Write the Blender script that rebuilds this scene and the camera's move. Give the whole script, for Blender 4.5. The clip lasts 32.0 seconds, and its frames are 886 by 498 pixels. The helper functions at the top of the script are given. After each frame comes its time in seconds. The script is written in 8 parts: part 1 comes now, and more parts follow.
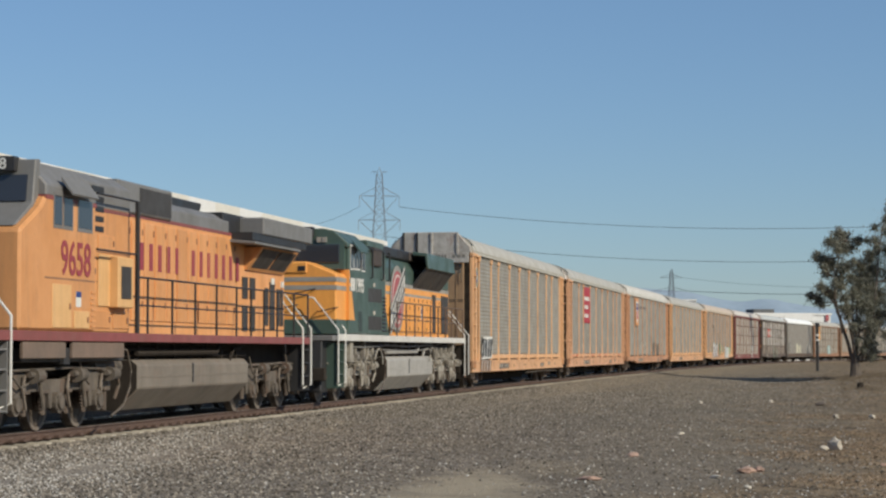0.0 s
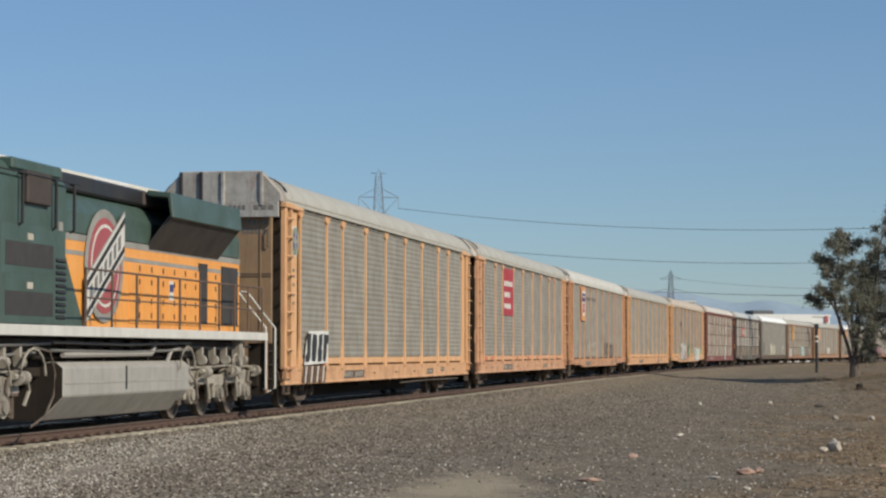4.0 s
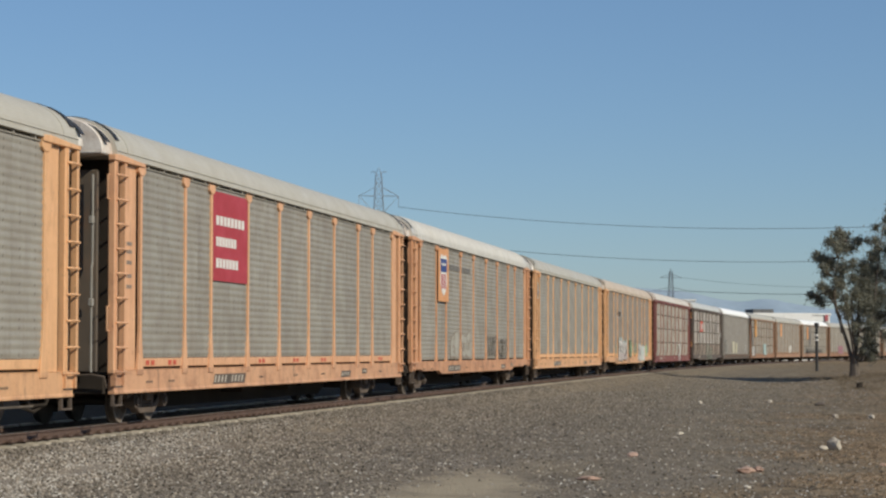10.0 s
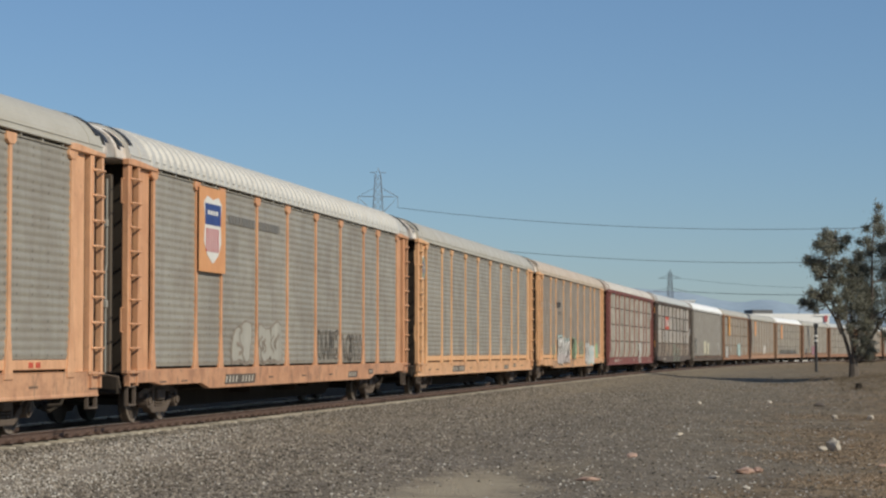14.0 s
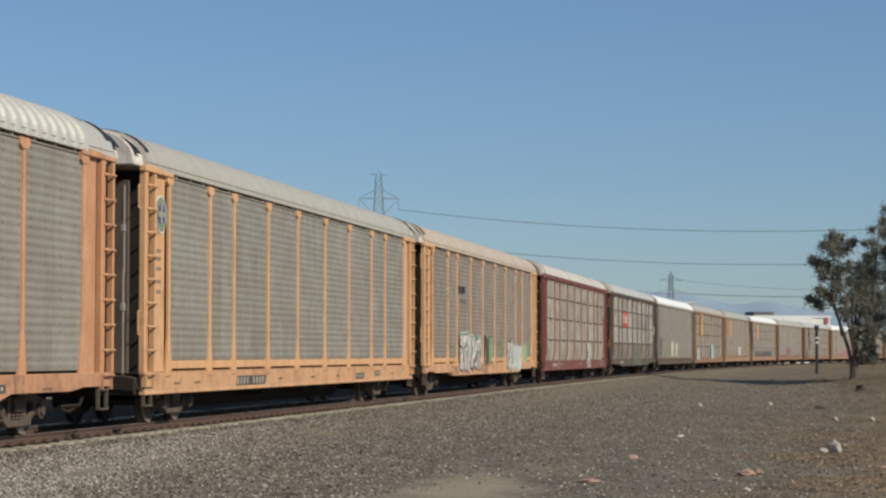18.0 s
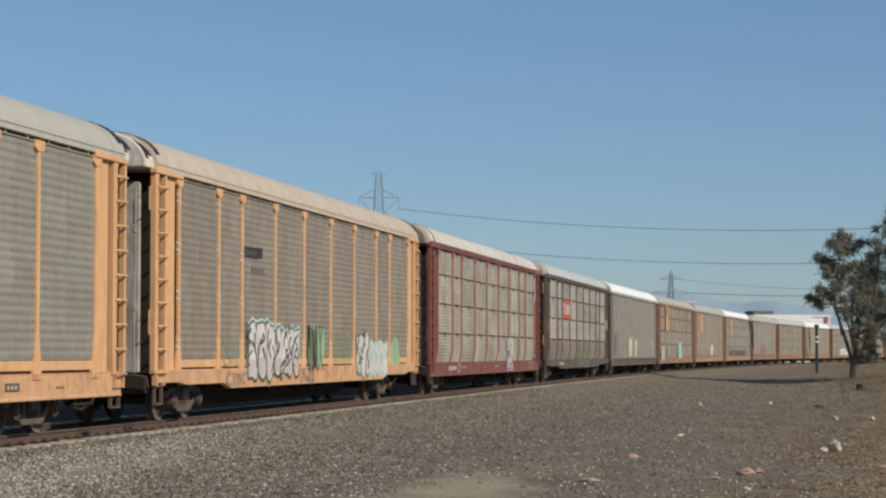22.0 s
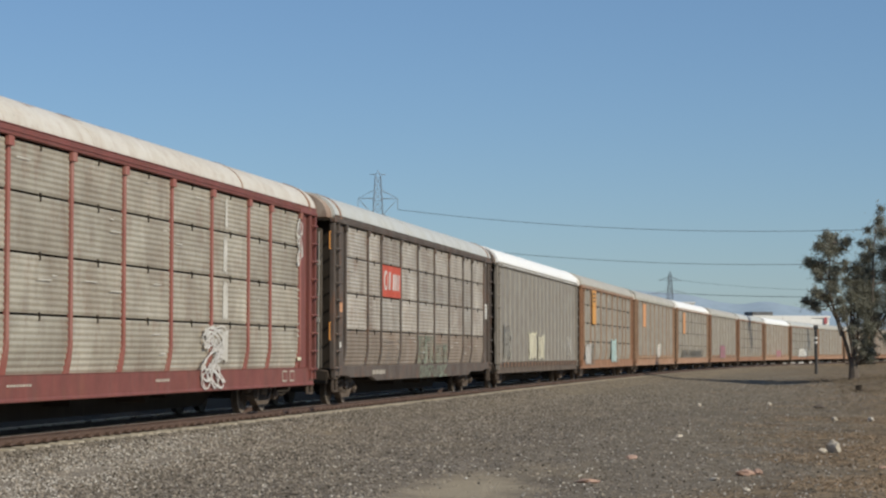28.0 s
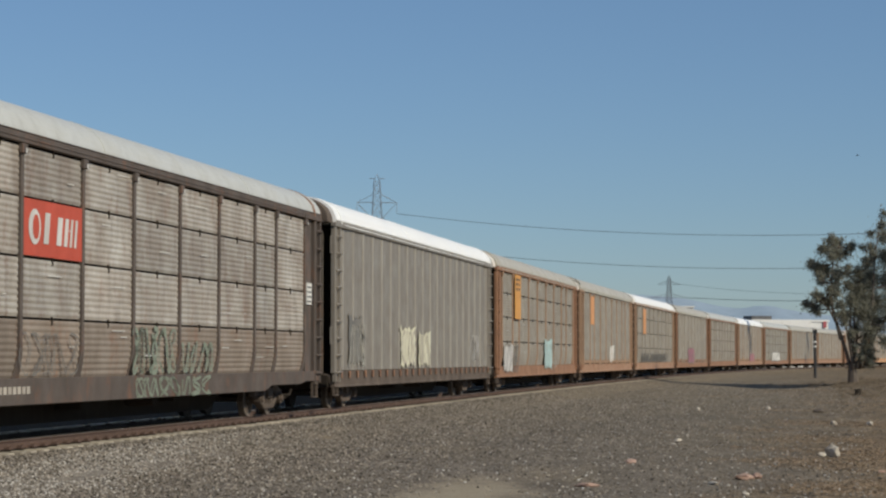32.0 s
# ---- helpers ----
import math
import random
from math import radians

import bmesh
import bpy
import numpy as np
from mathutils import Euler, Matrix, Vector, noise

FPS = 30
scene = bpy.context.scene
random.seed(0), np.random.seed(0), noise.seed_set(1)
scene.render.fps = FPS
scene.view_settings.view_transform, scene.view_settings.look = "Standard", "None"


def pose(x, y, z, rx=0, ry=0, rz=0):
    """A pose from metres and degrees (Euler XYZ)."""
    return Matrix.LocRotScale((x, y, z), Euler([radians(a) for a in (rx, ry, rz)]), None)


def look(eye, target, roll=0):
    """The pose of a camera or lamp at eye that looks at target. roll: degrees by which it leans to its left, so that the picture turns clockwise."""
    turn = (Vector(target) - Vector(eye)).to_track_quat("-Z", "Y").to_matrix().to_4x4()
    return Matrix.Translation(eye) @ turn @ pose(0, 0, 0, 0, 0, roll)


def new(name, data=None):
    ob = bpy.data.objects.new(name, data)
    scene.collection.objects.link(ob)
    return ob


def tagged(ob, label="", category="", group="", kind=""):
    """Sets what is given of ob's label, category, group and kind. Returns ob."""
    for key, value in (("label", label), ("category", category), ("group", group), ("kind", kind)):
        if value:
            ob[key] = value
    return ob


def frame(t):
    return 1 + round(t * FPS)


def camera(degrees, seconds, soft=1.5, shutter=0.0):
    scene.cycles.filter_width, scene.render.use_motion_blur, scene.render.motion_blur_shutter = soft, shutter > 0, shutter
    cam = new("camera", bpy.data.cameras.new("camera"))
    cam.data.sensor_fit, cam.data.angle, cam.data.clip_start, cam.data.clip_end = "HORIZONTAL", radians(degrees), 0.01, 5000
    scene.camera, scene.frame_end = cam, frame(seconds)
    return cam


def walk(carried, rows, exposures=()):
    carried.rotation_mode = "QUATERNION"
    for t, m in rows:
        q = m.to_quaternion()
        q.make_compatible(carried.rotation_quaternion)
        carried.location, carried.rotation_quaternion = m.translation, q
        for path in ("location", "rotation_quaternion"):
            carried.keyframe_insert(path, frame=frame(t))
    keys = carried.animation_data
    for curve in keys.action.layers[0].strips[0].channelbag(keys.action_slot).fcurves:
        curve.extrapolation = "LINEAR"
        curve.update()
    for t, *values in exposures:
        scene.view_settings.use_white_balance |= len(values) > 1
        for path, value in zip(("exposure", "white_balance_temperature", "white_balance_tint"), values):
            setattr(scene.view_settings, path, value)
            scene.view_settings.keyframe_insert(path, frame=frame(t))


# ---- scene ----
# Metres; the rail head is z = 0, y points away from the camera.
EYE_Z = 1.387
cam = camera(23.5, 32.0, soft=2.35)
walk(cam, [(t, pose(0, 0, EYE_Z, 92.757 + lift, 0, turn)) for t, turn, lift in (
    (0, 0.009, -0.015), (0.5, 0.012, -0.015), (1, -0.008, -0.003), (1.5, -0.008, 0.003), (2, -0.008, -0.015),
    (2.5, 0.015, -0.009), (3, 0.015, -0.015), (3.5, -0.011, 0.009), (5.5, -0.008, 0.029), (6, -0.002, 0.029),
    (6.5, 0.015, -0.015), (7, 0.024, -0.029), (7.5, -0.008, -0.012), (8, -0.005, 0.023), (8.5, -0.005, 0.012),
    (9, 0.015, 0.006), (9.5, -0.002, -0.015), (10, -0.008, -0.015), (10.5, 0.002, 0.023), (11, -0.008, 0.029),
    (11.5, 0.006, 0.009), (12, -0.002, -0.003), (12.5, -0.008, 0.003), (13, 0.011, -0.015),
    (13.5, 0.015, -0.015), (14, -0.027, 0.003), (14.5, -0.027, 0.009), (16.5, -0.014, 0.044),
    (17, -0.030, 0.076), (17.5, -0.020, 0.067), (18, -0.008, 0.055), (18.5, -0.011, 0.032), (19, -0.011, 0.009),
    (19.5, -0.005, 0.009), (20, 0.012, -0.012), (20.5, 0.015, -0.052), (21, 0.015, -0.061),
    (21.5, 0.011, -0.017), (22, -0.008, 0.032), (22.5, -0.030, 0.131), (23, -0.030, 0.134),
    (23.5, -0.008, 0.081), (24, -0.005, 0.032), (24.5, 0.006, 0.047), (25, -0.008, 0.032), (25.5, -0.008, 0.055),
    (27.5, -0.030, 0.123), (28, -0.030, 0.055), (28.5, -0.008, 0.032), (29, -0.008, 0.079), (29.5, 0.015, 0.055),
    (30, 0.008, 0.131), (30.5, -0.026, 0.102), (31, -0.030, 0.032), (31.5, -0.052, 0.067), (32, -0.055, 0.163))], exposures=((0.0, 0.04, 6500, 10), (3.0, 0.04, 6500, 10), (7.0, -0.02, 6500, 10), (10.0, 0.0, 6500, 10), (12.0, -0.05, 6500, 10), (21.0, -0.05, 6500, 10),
    (25.0, 0.02, 6500, 10), (29.0, 0.02, 6500, 10), (31.2, -0.03, 6500, 10), (32.0, -0.15, 6500, 10)))
# ---- world and sun ----
SUN_AZ = radians(126)      # clockwise from +y
SUN_EL = radians(33)
world = bpy.data.worlds.new("sky")
scene.world = world
world.use_nodes = True
wn = world.node_tree
sky = wn.nodes.new("ShaderNodeTexSky")
sky.sky_type, sky.sun_disc = "NISHITA", False
sky.sun_elevation, sky.sun_rotation = SUN_EL, SUN_AZ
sky.altitude, sky.air_density, sky.dust_density, sky.ozone_density = 20, 1.0, 0.25, 5.0
tint = wn.nodes.new("ShaderNodeMix")
tint.data_type, tint.blend_type = "RGBA", "MULTIPLY"
tint.inputs[0].default_value = 1.0
tint.inputs[7].default_value = (0.91, 0.99, 1.10, 1.0)
wn.links.new(sky.outputs[0], tint.inputs[6])
haze = wn.nodes.new("ShaderNodeMix")
haze.data_type = "RGBA"
haze.inputs[0].default_value = 0.2
haze.inputs[7].default_value = (3.0, 4.95, 6.85, 1.0)
wn.links.new(tint.outputs[2], haze.inputs[6])
wn.links.new(haze.outputs[2], wn.nodes["Background"].inputs[0])
wn.nodes["Background"].inputs[1].default_value = 0.08
sun = new("sun", bpy.data.lights.new("sun", "SUN"))
sun.data.energy, sun.data.angle, sun.data.color = 3.8, radians(0.55), (1.0, 0.925, 0.76)
to_sun = Vector((math.sin(SUN_AZ) * math.cos(SUN_EL), math.cos(SUN_AZ) * math.cos(SUN_EL), math.sin(SUN_EL)))
sun.matrix_world = look(to_sun * 50, (0, 0, 0))


# ---- materials ----
def material(name):
    m = bpy.data.materials.new(name)
    m.use_nodes = True
    nt = m.node_tree
    return m, nt, nt.nodes["Principled BSDF"]


def rgba(c):
    return (c[0], c[1], c[2], 1.0)


def noise_tex(nt, coord, scale, detail=4.0, rough=0.6):
    n = nt.nodes.new("ShaderNodeTexNoise")
    n.inputs["Scale"].default_value, n.inputs["Detail"].default_value, n.inputs["Roughness"].default_value = scale, detail, rough
    nt.links.new(coord, n.inputs["Vector"])
    return n.outputs["Fac"]


def spread(nt, fac, a, b):
    n = nt.nodes.new("ShaderNodeMapRange")
    n.inputs["From Min"].default_value, n.inputs["From Max"].default_value = a, b
    nt.links.new(fac, n.inputs["Value"])
    return n.outputs["Result"]


def blend(nt, fac, a, b, kind="MIX"):
    n = nt.nodes.new("ShaderNodeMix")
    n.data_type, n.blend_type = "RGBA", kind
    for sock, v in ((n.inputs[0], fac), (n.inputs[6], a), (n.inputs[7], b)):
        if isinstance(v, (int, float)):
            sock.default_value = v
        elif isinstance(v, tuple):
            sock.default_value = rgba(v)
        else:
            nt.links.new(v, sock)
    return n.outputs[2]


def mul(nt, a, b, op="MULTIPLY"):
    n = nt.nodes.new("ShaderNodeMath")
    n.operation = op
    for sock, v in ((n.inputs[0], a), (n.inputs[1], b)):
        if isinstance(v, (int, float)):
            sock.default_value = v
        else:
            nt.links.new(v, sock)
    return n.outputs[0]


def scaled(nt, coord, sx, sy, sz):
    n = nt.nodes.new("ShaderNodeMapping")
    n.inputs["Scale"].default_value = (sx, sy, sz)
    nt.links.new(coord, n.inputs["Vector"])
    return n.outputs[0]


def surf(name, col, col2=None, rough=0.6, metal=0.0, scale=1.2, grain=40.0, streak=0.35, dirt=(0.10, 0.08, 0.065),
         rnd=0.0, bump=0.15, island=False, holes=None, rust=0.0, low=None, high=None, splash=0.0, lowk=1.0, sx=5.0, spec=0.5):
    """A painted, rusty or earthy surface: broad patches, fine grain, vertical dirt streaks."""
    m, nt, b = material(name)
    co = nt.nodes.new("ShaderNodeTexCoord").outputs["Object"]
    info = nt.nodes.new("ShaderNodeObjectInfo")
    rand = info.outputs["Random"]
    if island:
        rand = nt.nodes.new("ShaderNodeNewGeometry").outputs["Random Per Island"]
    sh = nt.nodes.new("ShaderNodeVectorMath")
    sh.operation = "ADD"
    comb = nt.nodes.new("ShaderNodeCombineXYZ")
    nt.links.new(mul(nt, rand, 37.0), comb.inputs[0])
    nt.links.new(mul(nt, rand, 11.0), comb.inputs[2])
    nt.links.new(co, sh.inputs[0])
    nt.links.new(comb.outputs[0], sh.inputs[1])
    v = sh.outputs[0]
    broad = noise_tex(nt, v, scale)
    fine = noise_tex(nt, v, grain, 3.0)
    c2 = col2 or tuple(min(1.0, q * 0.72) for q in col)
    c = blend(nt, spread(nt, broad, 0.35, 0.68), col, c2)
    if streak:
        st = noise_tex(nt, scaled(nt, v, sx, sx, 0.35), 1.0, 5.0 if sx > 3 else 3.0, 0.7)
        c = blend(nt, mul(nt, spread(nt, st, 0.48, 0.72), streak), c, dirt)
    c = blend(nt, mul(nt, spread(nt, fine, 0.3, 0.75), 0.35), c, tuple(q * 0.6 for q in col))
    if holes:
        sep = nt.nodes.new("ShaderNodeSeparateXYZ")
        nt.links.new(co, sep.inputs[0])
        # rows of small bolt holes in pairs: column spacing, row period, spacing within a pair
        col_, row_, pair_ = holes
        ax = mul(nt, mul(nt, mul(nt, mul(nt, mul(nt, sep.outputs[0], 1 / col_), 100.0, "ADD"), 1.0, "FRACT"), 0.5, "SUBTRACT"), col_)
        az = mul(nt, mul(nt, mul(nt, mul(nt, mul(nt, sep.outputs[2], 1 / row_), 100.3, "ADD"), 1.0, "FRACT"), 0.5, "SUBTRACT"), row_)
        az = mul(nt, mul(nt, az, 0.0, "ABSOLUTE"), pair_ / 2, "SUBTRACT")
        rr = mul(nt, mul(nt, ax, ax), mul(nt, az, az), "ADD")
        dot = mul(nt, rr, 0.0007, "LESS_THAN")
        c = blend(nt, mul(nt, dot, 0.6), c, (0.09, 0.08, 0.07))
    if rust:
        # blotches and runs of rust, with specks
        sp = noise_tex(nt, scaled(nt, v, 2.2, 2.2, 0.9), 1.0, 7.0, 0.75)
        c = blend(nt, mul(nt, spread(nt, sp, 0.53, 0.63), rust), c, (0.23, 0.10, 0.05))
        sp2 = noise_tex(nt, v, 7.0, 4.0, 0.7)
        c = blend(nt, mul(nt, spread(nt, sp2, 0.62, 0.68), rust), c, (0.12, 0.07, 0.045))
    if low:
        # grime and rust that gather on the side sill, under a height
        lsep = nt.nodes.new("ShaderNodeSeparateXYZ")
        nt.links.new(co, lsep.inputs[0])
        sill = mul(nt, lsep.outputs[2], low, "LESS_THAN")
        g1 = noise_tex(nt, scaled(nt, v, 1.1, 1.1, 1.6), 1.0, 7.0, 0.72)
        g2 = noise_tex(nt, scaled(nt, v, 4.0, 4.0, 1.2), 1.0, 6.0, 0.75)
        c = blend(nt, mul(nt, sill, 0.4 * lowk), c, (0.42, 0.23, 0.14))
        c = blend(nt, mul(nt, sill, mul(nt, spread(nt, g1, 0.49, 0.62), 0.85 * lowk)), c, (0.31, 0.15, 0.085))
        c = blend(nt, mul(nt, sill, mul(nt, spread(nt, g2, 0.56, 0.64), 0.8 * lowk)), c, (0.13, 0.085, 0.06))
    if splash:
        # brown road dust thrown up in ragged patches
        sn = noise_tex(nt, scaled(nt, v, 0.45, 0.45, 0.8), 1.0, 7.0, 0.7)
        c = blend(nt, mul(nt, spread(nt, sn, 0.40, 0.66), splash), c, (0.175, 0.132, 0.095))
    if high:
        # rust that has broken through along the crown of a roof
        hsep = nt.nodes.new("ShaderNodeSeparateXYZ")
        nt.links.new(co, hsep.inputs[0])
        hn = noise_tex(nt, scaled(nt, v, 1.3, 3.0, 3.0), 1.0, 6.0, 0.7)
        edge = mul(nt, hsep.outputs[2], mul(nt, mul(nt, hn, 0.5, "SUBTRACT"), 0.9), "ADD")
        c = blend(nt, mul(nt, spread(nt, edge, high - 0.03, high + 0.05), 0.9), c, (0.20, 0.085, 0.05))
    if rnd:
        hsv = nt.nodes.new("ShaderNodeHueSaturation")
        val = nt.nodes.new("ShaderNodeMapRange")
        val.inputs["To Min"].default_value, val.inputs["To Max"].default_value = 1 - rnd, 1 + rnd
        nt.links.new(rand, val.inputs["Value"])
        nt.links.new(val.outputs[0], hsv.inputs["Value"])
        nt.links.new(c, hsv.inputs["Color"])
        c = hsv.outputs[0]
    nt.links.new(c, b.inputs["Base Color"])
    b.inputs["Metallic"].default_value = metal
    b.inputs["Specular IOR Level"].default_value = spec
    nt.links.new(spread_out(nt, broad, rough - 0.1, min(1.0, rough + 0.15)), b.inputs["Roughness"])
    if bump:
        bn = nt.nodes.new("ShaderNodeBump")
        bn.inputs["Strength"].default_value, bn.inputs["Distance"].default_value = bump, 0.01
        nt.links.new(fine, bn.inputs["Height"])
        nt.links.new(bn.outputs[0], b.inputs["Normal"])
    return m


def spread_out(nt, fac, a, b):
    n = nt.nodes.new("ShaderNodeMapRange")
    n.inputs["From Min"].default_value, n.inputs["From Max"].default_value = 0.3, 0.7
    n.inputs["To Min"].default_value, n.inputs["To Max"].default_value = a, b
    nt.links.new(fac, n.inputs["Value"])
    return n.outputs["Result"]


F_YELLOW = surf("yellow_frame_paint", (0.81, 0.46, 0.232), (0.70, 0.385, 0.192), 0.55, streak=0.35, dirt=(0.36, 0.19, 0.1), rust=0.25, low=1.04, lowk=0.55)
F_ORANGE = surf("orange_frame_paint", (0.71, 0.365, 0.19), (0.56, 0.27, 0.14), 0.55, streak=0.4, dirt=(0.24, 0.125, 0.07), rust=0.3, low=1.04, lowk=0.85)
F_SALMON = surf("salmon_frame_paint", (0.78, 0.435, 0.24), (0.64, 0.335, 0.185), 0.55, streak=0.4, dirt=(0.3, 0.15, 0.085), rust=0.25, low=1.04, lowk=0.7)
F_RUST = surf("rusty_orange_frame_paint", (0.37, 0.19, 0.10), (0.26, 0.135, 0.08), 0.6, streak=0.5, rust=0.3)
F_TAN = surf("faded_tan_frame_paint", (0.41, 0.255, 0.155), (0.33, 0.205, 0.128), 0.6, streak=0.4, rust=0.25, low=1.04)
F_RED = surf("oxide_red_frame_paint", (0.235, 0.07, 0.056), (0.17, 0.056, 0.046), 0.6, streak=0.4, rust=0.3)
F_REDPOST = surf("faded_oxide_red_post_paint", (0.36, 0.125, 0.098), (0.27, 0.09, 0.07), 0.6, streak=0.4, dirt=(0.5, 0.36, 0.3), rust=0.35)
F_DARK = surf("dark_brown_grimy_frame_paint", (0.125, 0.098, 0.08), (0.08, 0.062, 0.05), 0.65, streak=0.4, rust=0.5)
P_GREY = surf("galvanised_grey_panel", (0.405, 0.37, 0.305), (0.33, 0.30, 0.25), 0.5, 0.2, rnd=0.06, streak=0.35, dirt=(0.2, 0.16, 0.12), holes=(0.67, 0.57, 0.14), splash=0.36)
P_BROWN = surf("dusty_brown_panel", (0.335, 0.28, 0.222), (0.255, 0.213, 0.17), 0.6, 0.15, rnd=0.06, streak=0.4, dirt=(0.14, 0.105, 0.08), holes=(0.67, 0.97, 0.15), rust=0.2)
P_TAN = surf("dusty_tan_panel", (0.40, 0.358, 0.295), (0.315, 0.28, 0.228), 0.6, 0.1, rnd=0.06, streak=0.4, holes=(0.67, 0.57, 0.14), splash=0.4)
P_WHITE = surf("weathered_pale_panel", (0.54, 0.495, 0.405), (0.36, 0.322, 0.26), 0.55, 0.1, scale=0.7, rnd=0.10, streak=0.5, dirt=(0.19, 0.14, 0.10), rust=0.3, splash=0.5, sx=1.3)
P_DARK = surf("grimy_grey_panel", (0.56, 0.52, 0.455), (0.34, 0.285, 0.235), 0.5, 0.1, scale=0.9, rnd=0.2, streak=0.7, dirt=(0.15, 0.105, 0.076), rust=0.4, splash=0.42, sx=1.7)
P_CAKED = surf("brown_caked_panel", (0.32, 0.262, 0.21), (0.205, 0.162, 0.125), 0.65, 0.05, scale=0.9, rnd=0.15, streak=0.6, dirt=(0.34, 0.29, 0.24), rust=0.5, splash=0.4, sx=1.7)
P_RIB = surf("plain_grey_wall", (0.31, 0.278, 0.235), (0.245, 0.218, 0.185), 0.5, 0.1, streak=0.5, splash=0.3)
P_RIBL = surf("dusty_pale_rib", (0.40, 0.37, 0.32), (0.33, 0.30, 0.26), 0.55, 0.1, streak=0.4)
R_GREY = surf("grey_roof_sheet", (0.53, 0.495, 0.42), (0.455, 0.425, 0.36), 0.5, 0.05, streak=0.2, dirt=(0.36, 0.30, 0.235))
R_TAN = surf("tan_roof_sheet", (0.62, 0.52, 0.405), (0.52, 0.425, 0.325), 0.55, 0.05, streak=0.4, dirt=(0.66, 0.44, 0.34), rust=0.15)
R_RUST = surf("white_roof_sheet_with_rust", (0.70, 0.655, 0.58), (0.58, 0.53, 0.455), 0.55, 0.0, streak=0.3, dirt=(0.40, 0.25, 0.16), rust=0.2, high=5.64)
R_PALE = surf("pale_grey_roof_sheet", (0.62, 0.615, 0.565), (0.55, 0.545, 0.50), 0.45, 0.05, streak=0.2, high=5.74)
R_WHITE = surf("bright_white_roof_sheet", (0.97, 0.96, 0.93), (0.95, 0.94, 0.91), 0.45, 0.0, grain=90.0, streak=0.0)
R_METAL = surf("bare_ribbed_roof_metal", (0.70, 0.66, 0.58), (0.58, 0.545, 0.48), 0.4, 0.2, streak=0.15)
M_END = surf("tan_brown_end_door_paint", (0.36, 0.235, 0.13), (0.28, 0.18, 0.105), 0.6, streak=0.45, rust=0.2)
M_ENDW = surf("white_end_cap_metal", (0.56, 0.53, 0.485), (0.33, 0.295, 0.255), 0.5, 0.1, scale=2.2, streak=0.5, rust=0.4)
M_HOOD = surf("stained_pale_hood_canvas", (0.84, 0.80, 0.73), (0.58, 0.48, 0.40), 0.75, 0.0, scale=2.5, streak=0.5, dirt=(0.22, 0.14, 0.09), rust=0.3)
M_HOODR = surf("rust_stained_hood_sheet", (0.42, 0.33, 0.26), (0.20, 0.115, 0.08), 0.7, 0.0, scale=1.8, streak=0.6, dirt=(0.13, 0.075, 0.05), rust=0.5, sx=3.5)
M_UNDER = surf("black_grime_and_shade", (0.032, 0.026, 0.021), (0.05, 0.041, 0.034), 0.9, streak=0.2, spec=0.15)
M_TRUCK = surf("brown_truck_grime", (0.145, 0.108, 0.082), (0.08, 0.06, 0.046), 0.85, streak=0.4, dirt=(0.04, 0.031, 0.025))
M_WHEEL = surf("brown_wheel_steel", (0.14, 0.105, 0.08), (0.08, 0.065, 0.05), 0.6, 0.4, streak=0.0)
M_TYRE = surf("dusty_wheel_rim_steel", (0.27, 0.22, 0.175), (0.17, 0.135, 0.108), 0.6, 0.2, streak=0.0)
M_BLACK = surf("black_paint", (0.022, 0.022, 0.024), (0.035, 0.033, 0.032), 0.5, streak=0.15)
M_WHITE = surf("white_marking_paint", (0.78, 0.76, 0.70), (0.68, 0.65, 0.6), 0.6, streak=0.15)
M_STENCIL = surf("dirty_white_stencil", (0.55, 0.49, 0.41), (0.40, 0.35, 0.29), 0.7, streak=0.4)
M_SPRAYW = surf("weathered_white_spray", (0.74, 0.71, 0.665), (0.58, 0.55, 0.51), 0.6, streak=0.35)
M_ROSESPRAY = surf("pale_rose_spray", (0.56, 0.47, 0.455), (0.62, 0.55, 0.52), 0.6, streak=0.35)
M_SMEAR = surf("thin_white_paint_run", (0.72, 0.69, 0.63), (0.47, 0.44, 0.38), 0.6, scale=3.0, streak=0.6, dirt=(0.32, 0.28, 0.22), sx=9.0)
M_FAINT = surf("faint_grey_spray", (0.43, 0.405, 0.345), (0.36, 0.335, 0.28), 0.6, streak=0.3)
M_PLATE = surf("faded_black_plate", (0.085, 0.07, 0.055), (0.14, 0.105, 0.075), 0.7, streak=0.4, rust=0.3)
M_RED = surf("red_sign_paint", (0.46, 0.045, 0.06), (0.38, 0.04, 0.05), 0.55, streak=0.12)
M_REDOR = surf("orange_red_sign_paint", (0.58, 0.09, 0.045), (0.48, 0.08, 0.045), 0.55, streak=0.15)
M_BLUE = surf("blue_sign_paint", (0.035, 0.07, 0.24), None, 0.5, streak=0.1)
M_SIGNOR = surf("pale_orange_sign", (0.72, 0.34, 0.14), (0.62, 0.29, 0.13), 0.55, streak=0.1)
M_EMBLEM = surf("faded_red_emblem", (0.42, 0.09, 0.10), (0.36, 0.09, 0.09), 0.5, streak=0.2)
M_SIGNYE = surf("faded_orange_yellow_sign", (0.74, 0.36, 0.085), (0.62, 0.29, 0.08), 0.55, streak=0.3)
M_GREENSPRAY = surf("green_spray_paint", (0.36, 0.52, 0.30), (0.26, 0.40, 0.24), 0.6, streak=0.4)
M_GREENFAINT = surf("washed_out_green_spray", (0.27, 0.31, 0.235), (0.22, 0.25, 0.19), 0.6, streak=0.4)
M_CYANSPRAY = surf("pale_cyan_spray_paint", (0.50, 0.68, 0.66), (0.40, 0.54, 0.52), 0.6, streak=0.3)
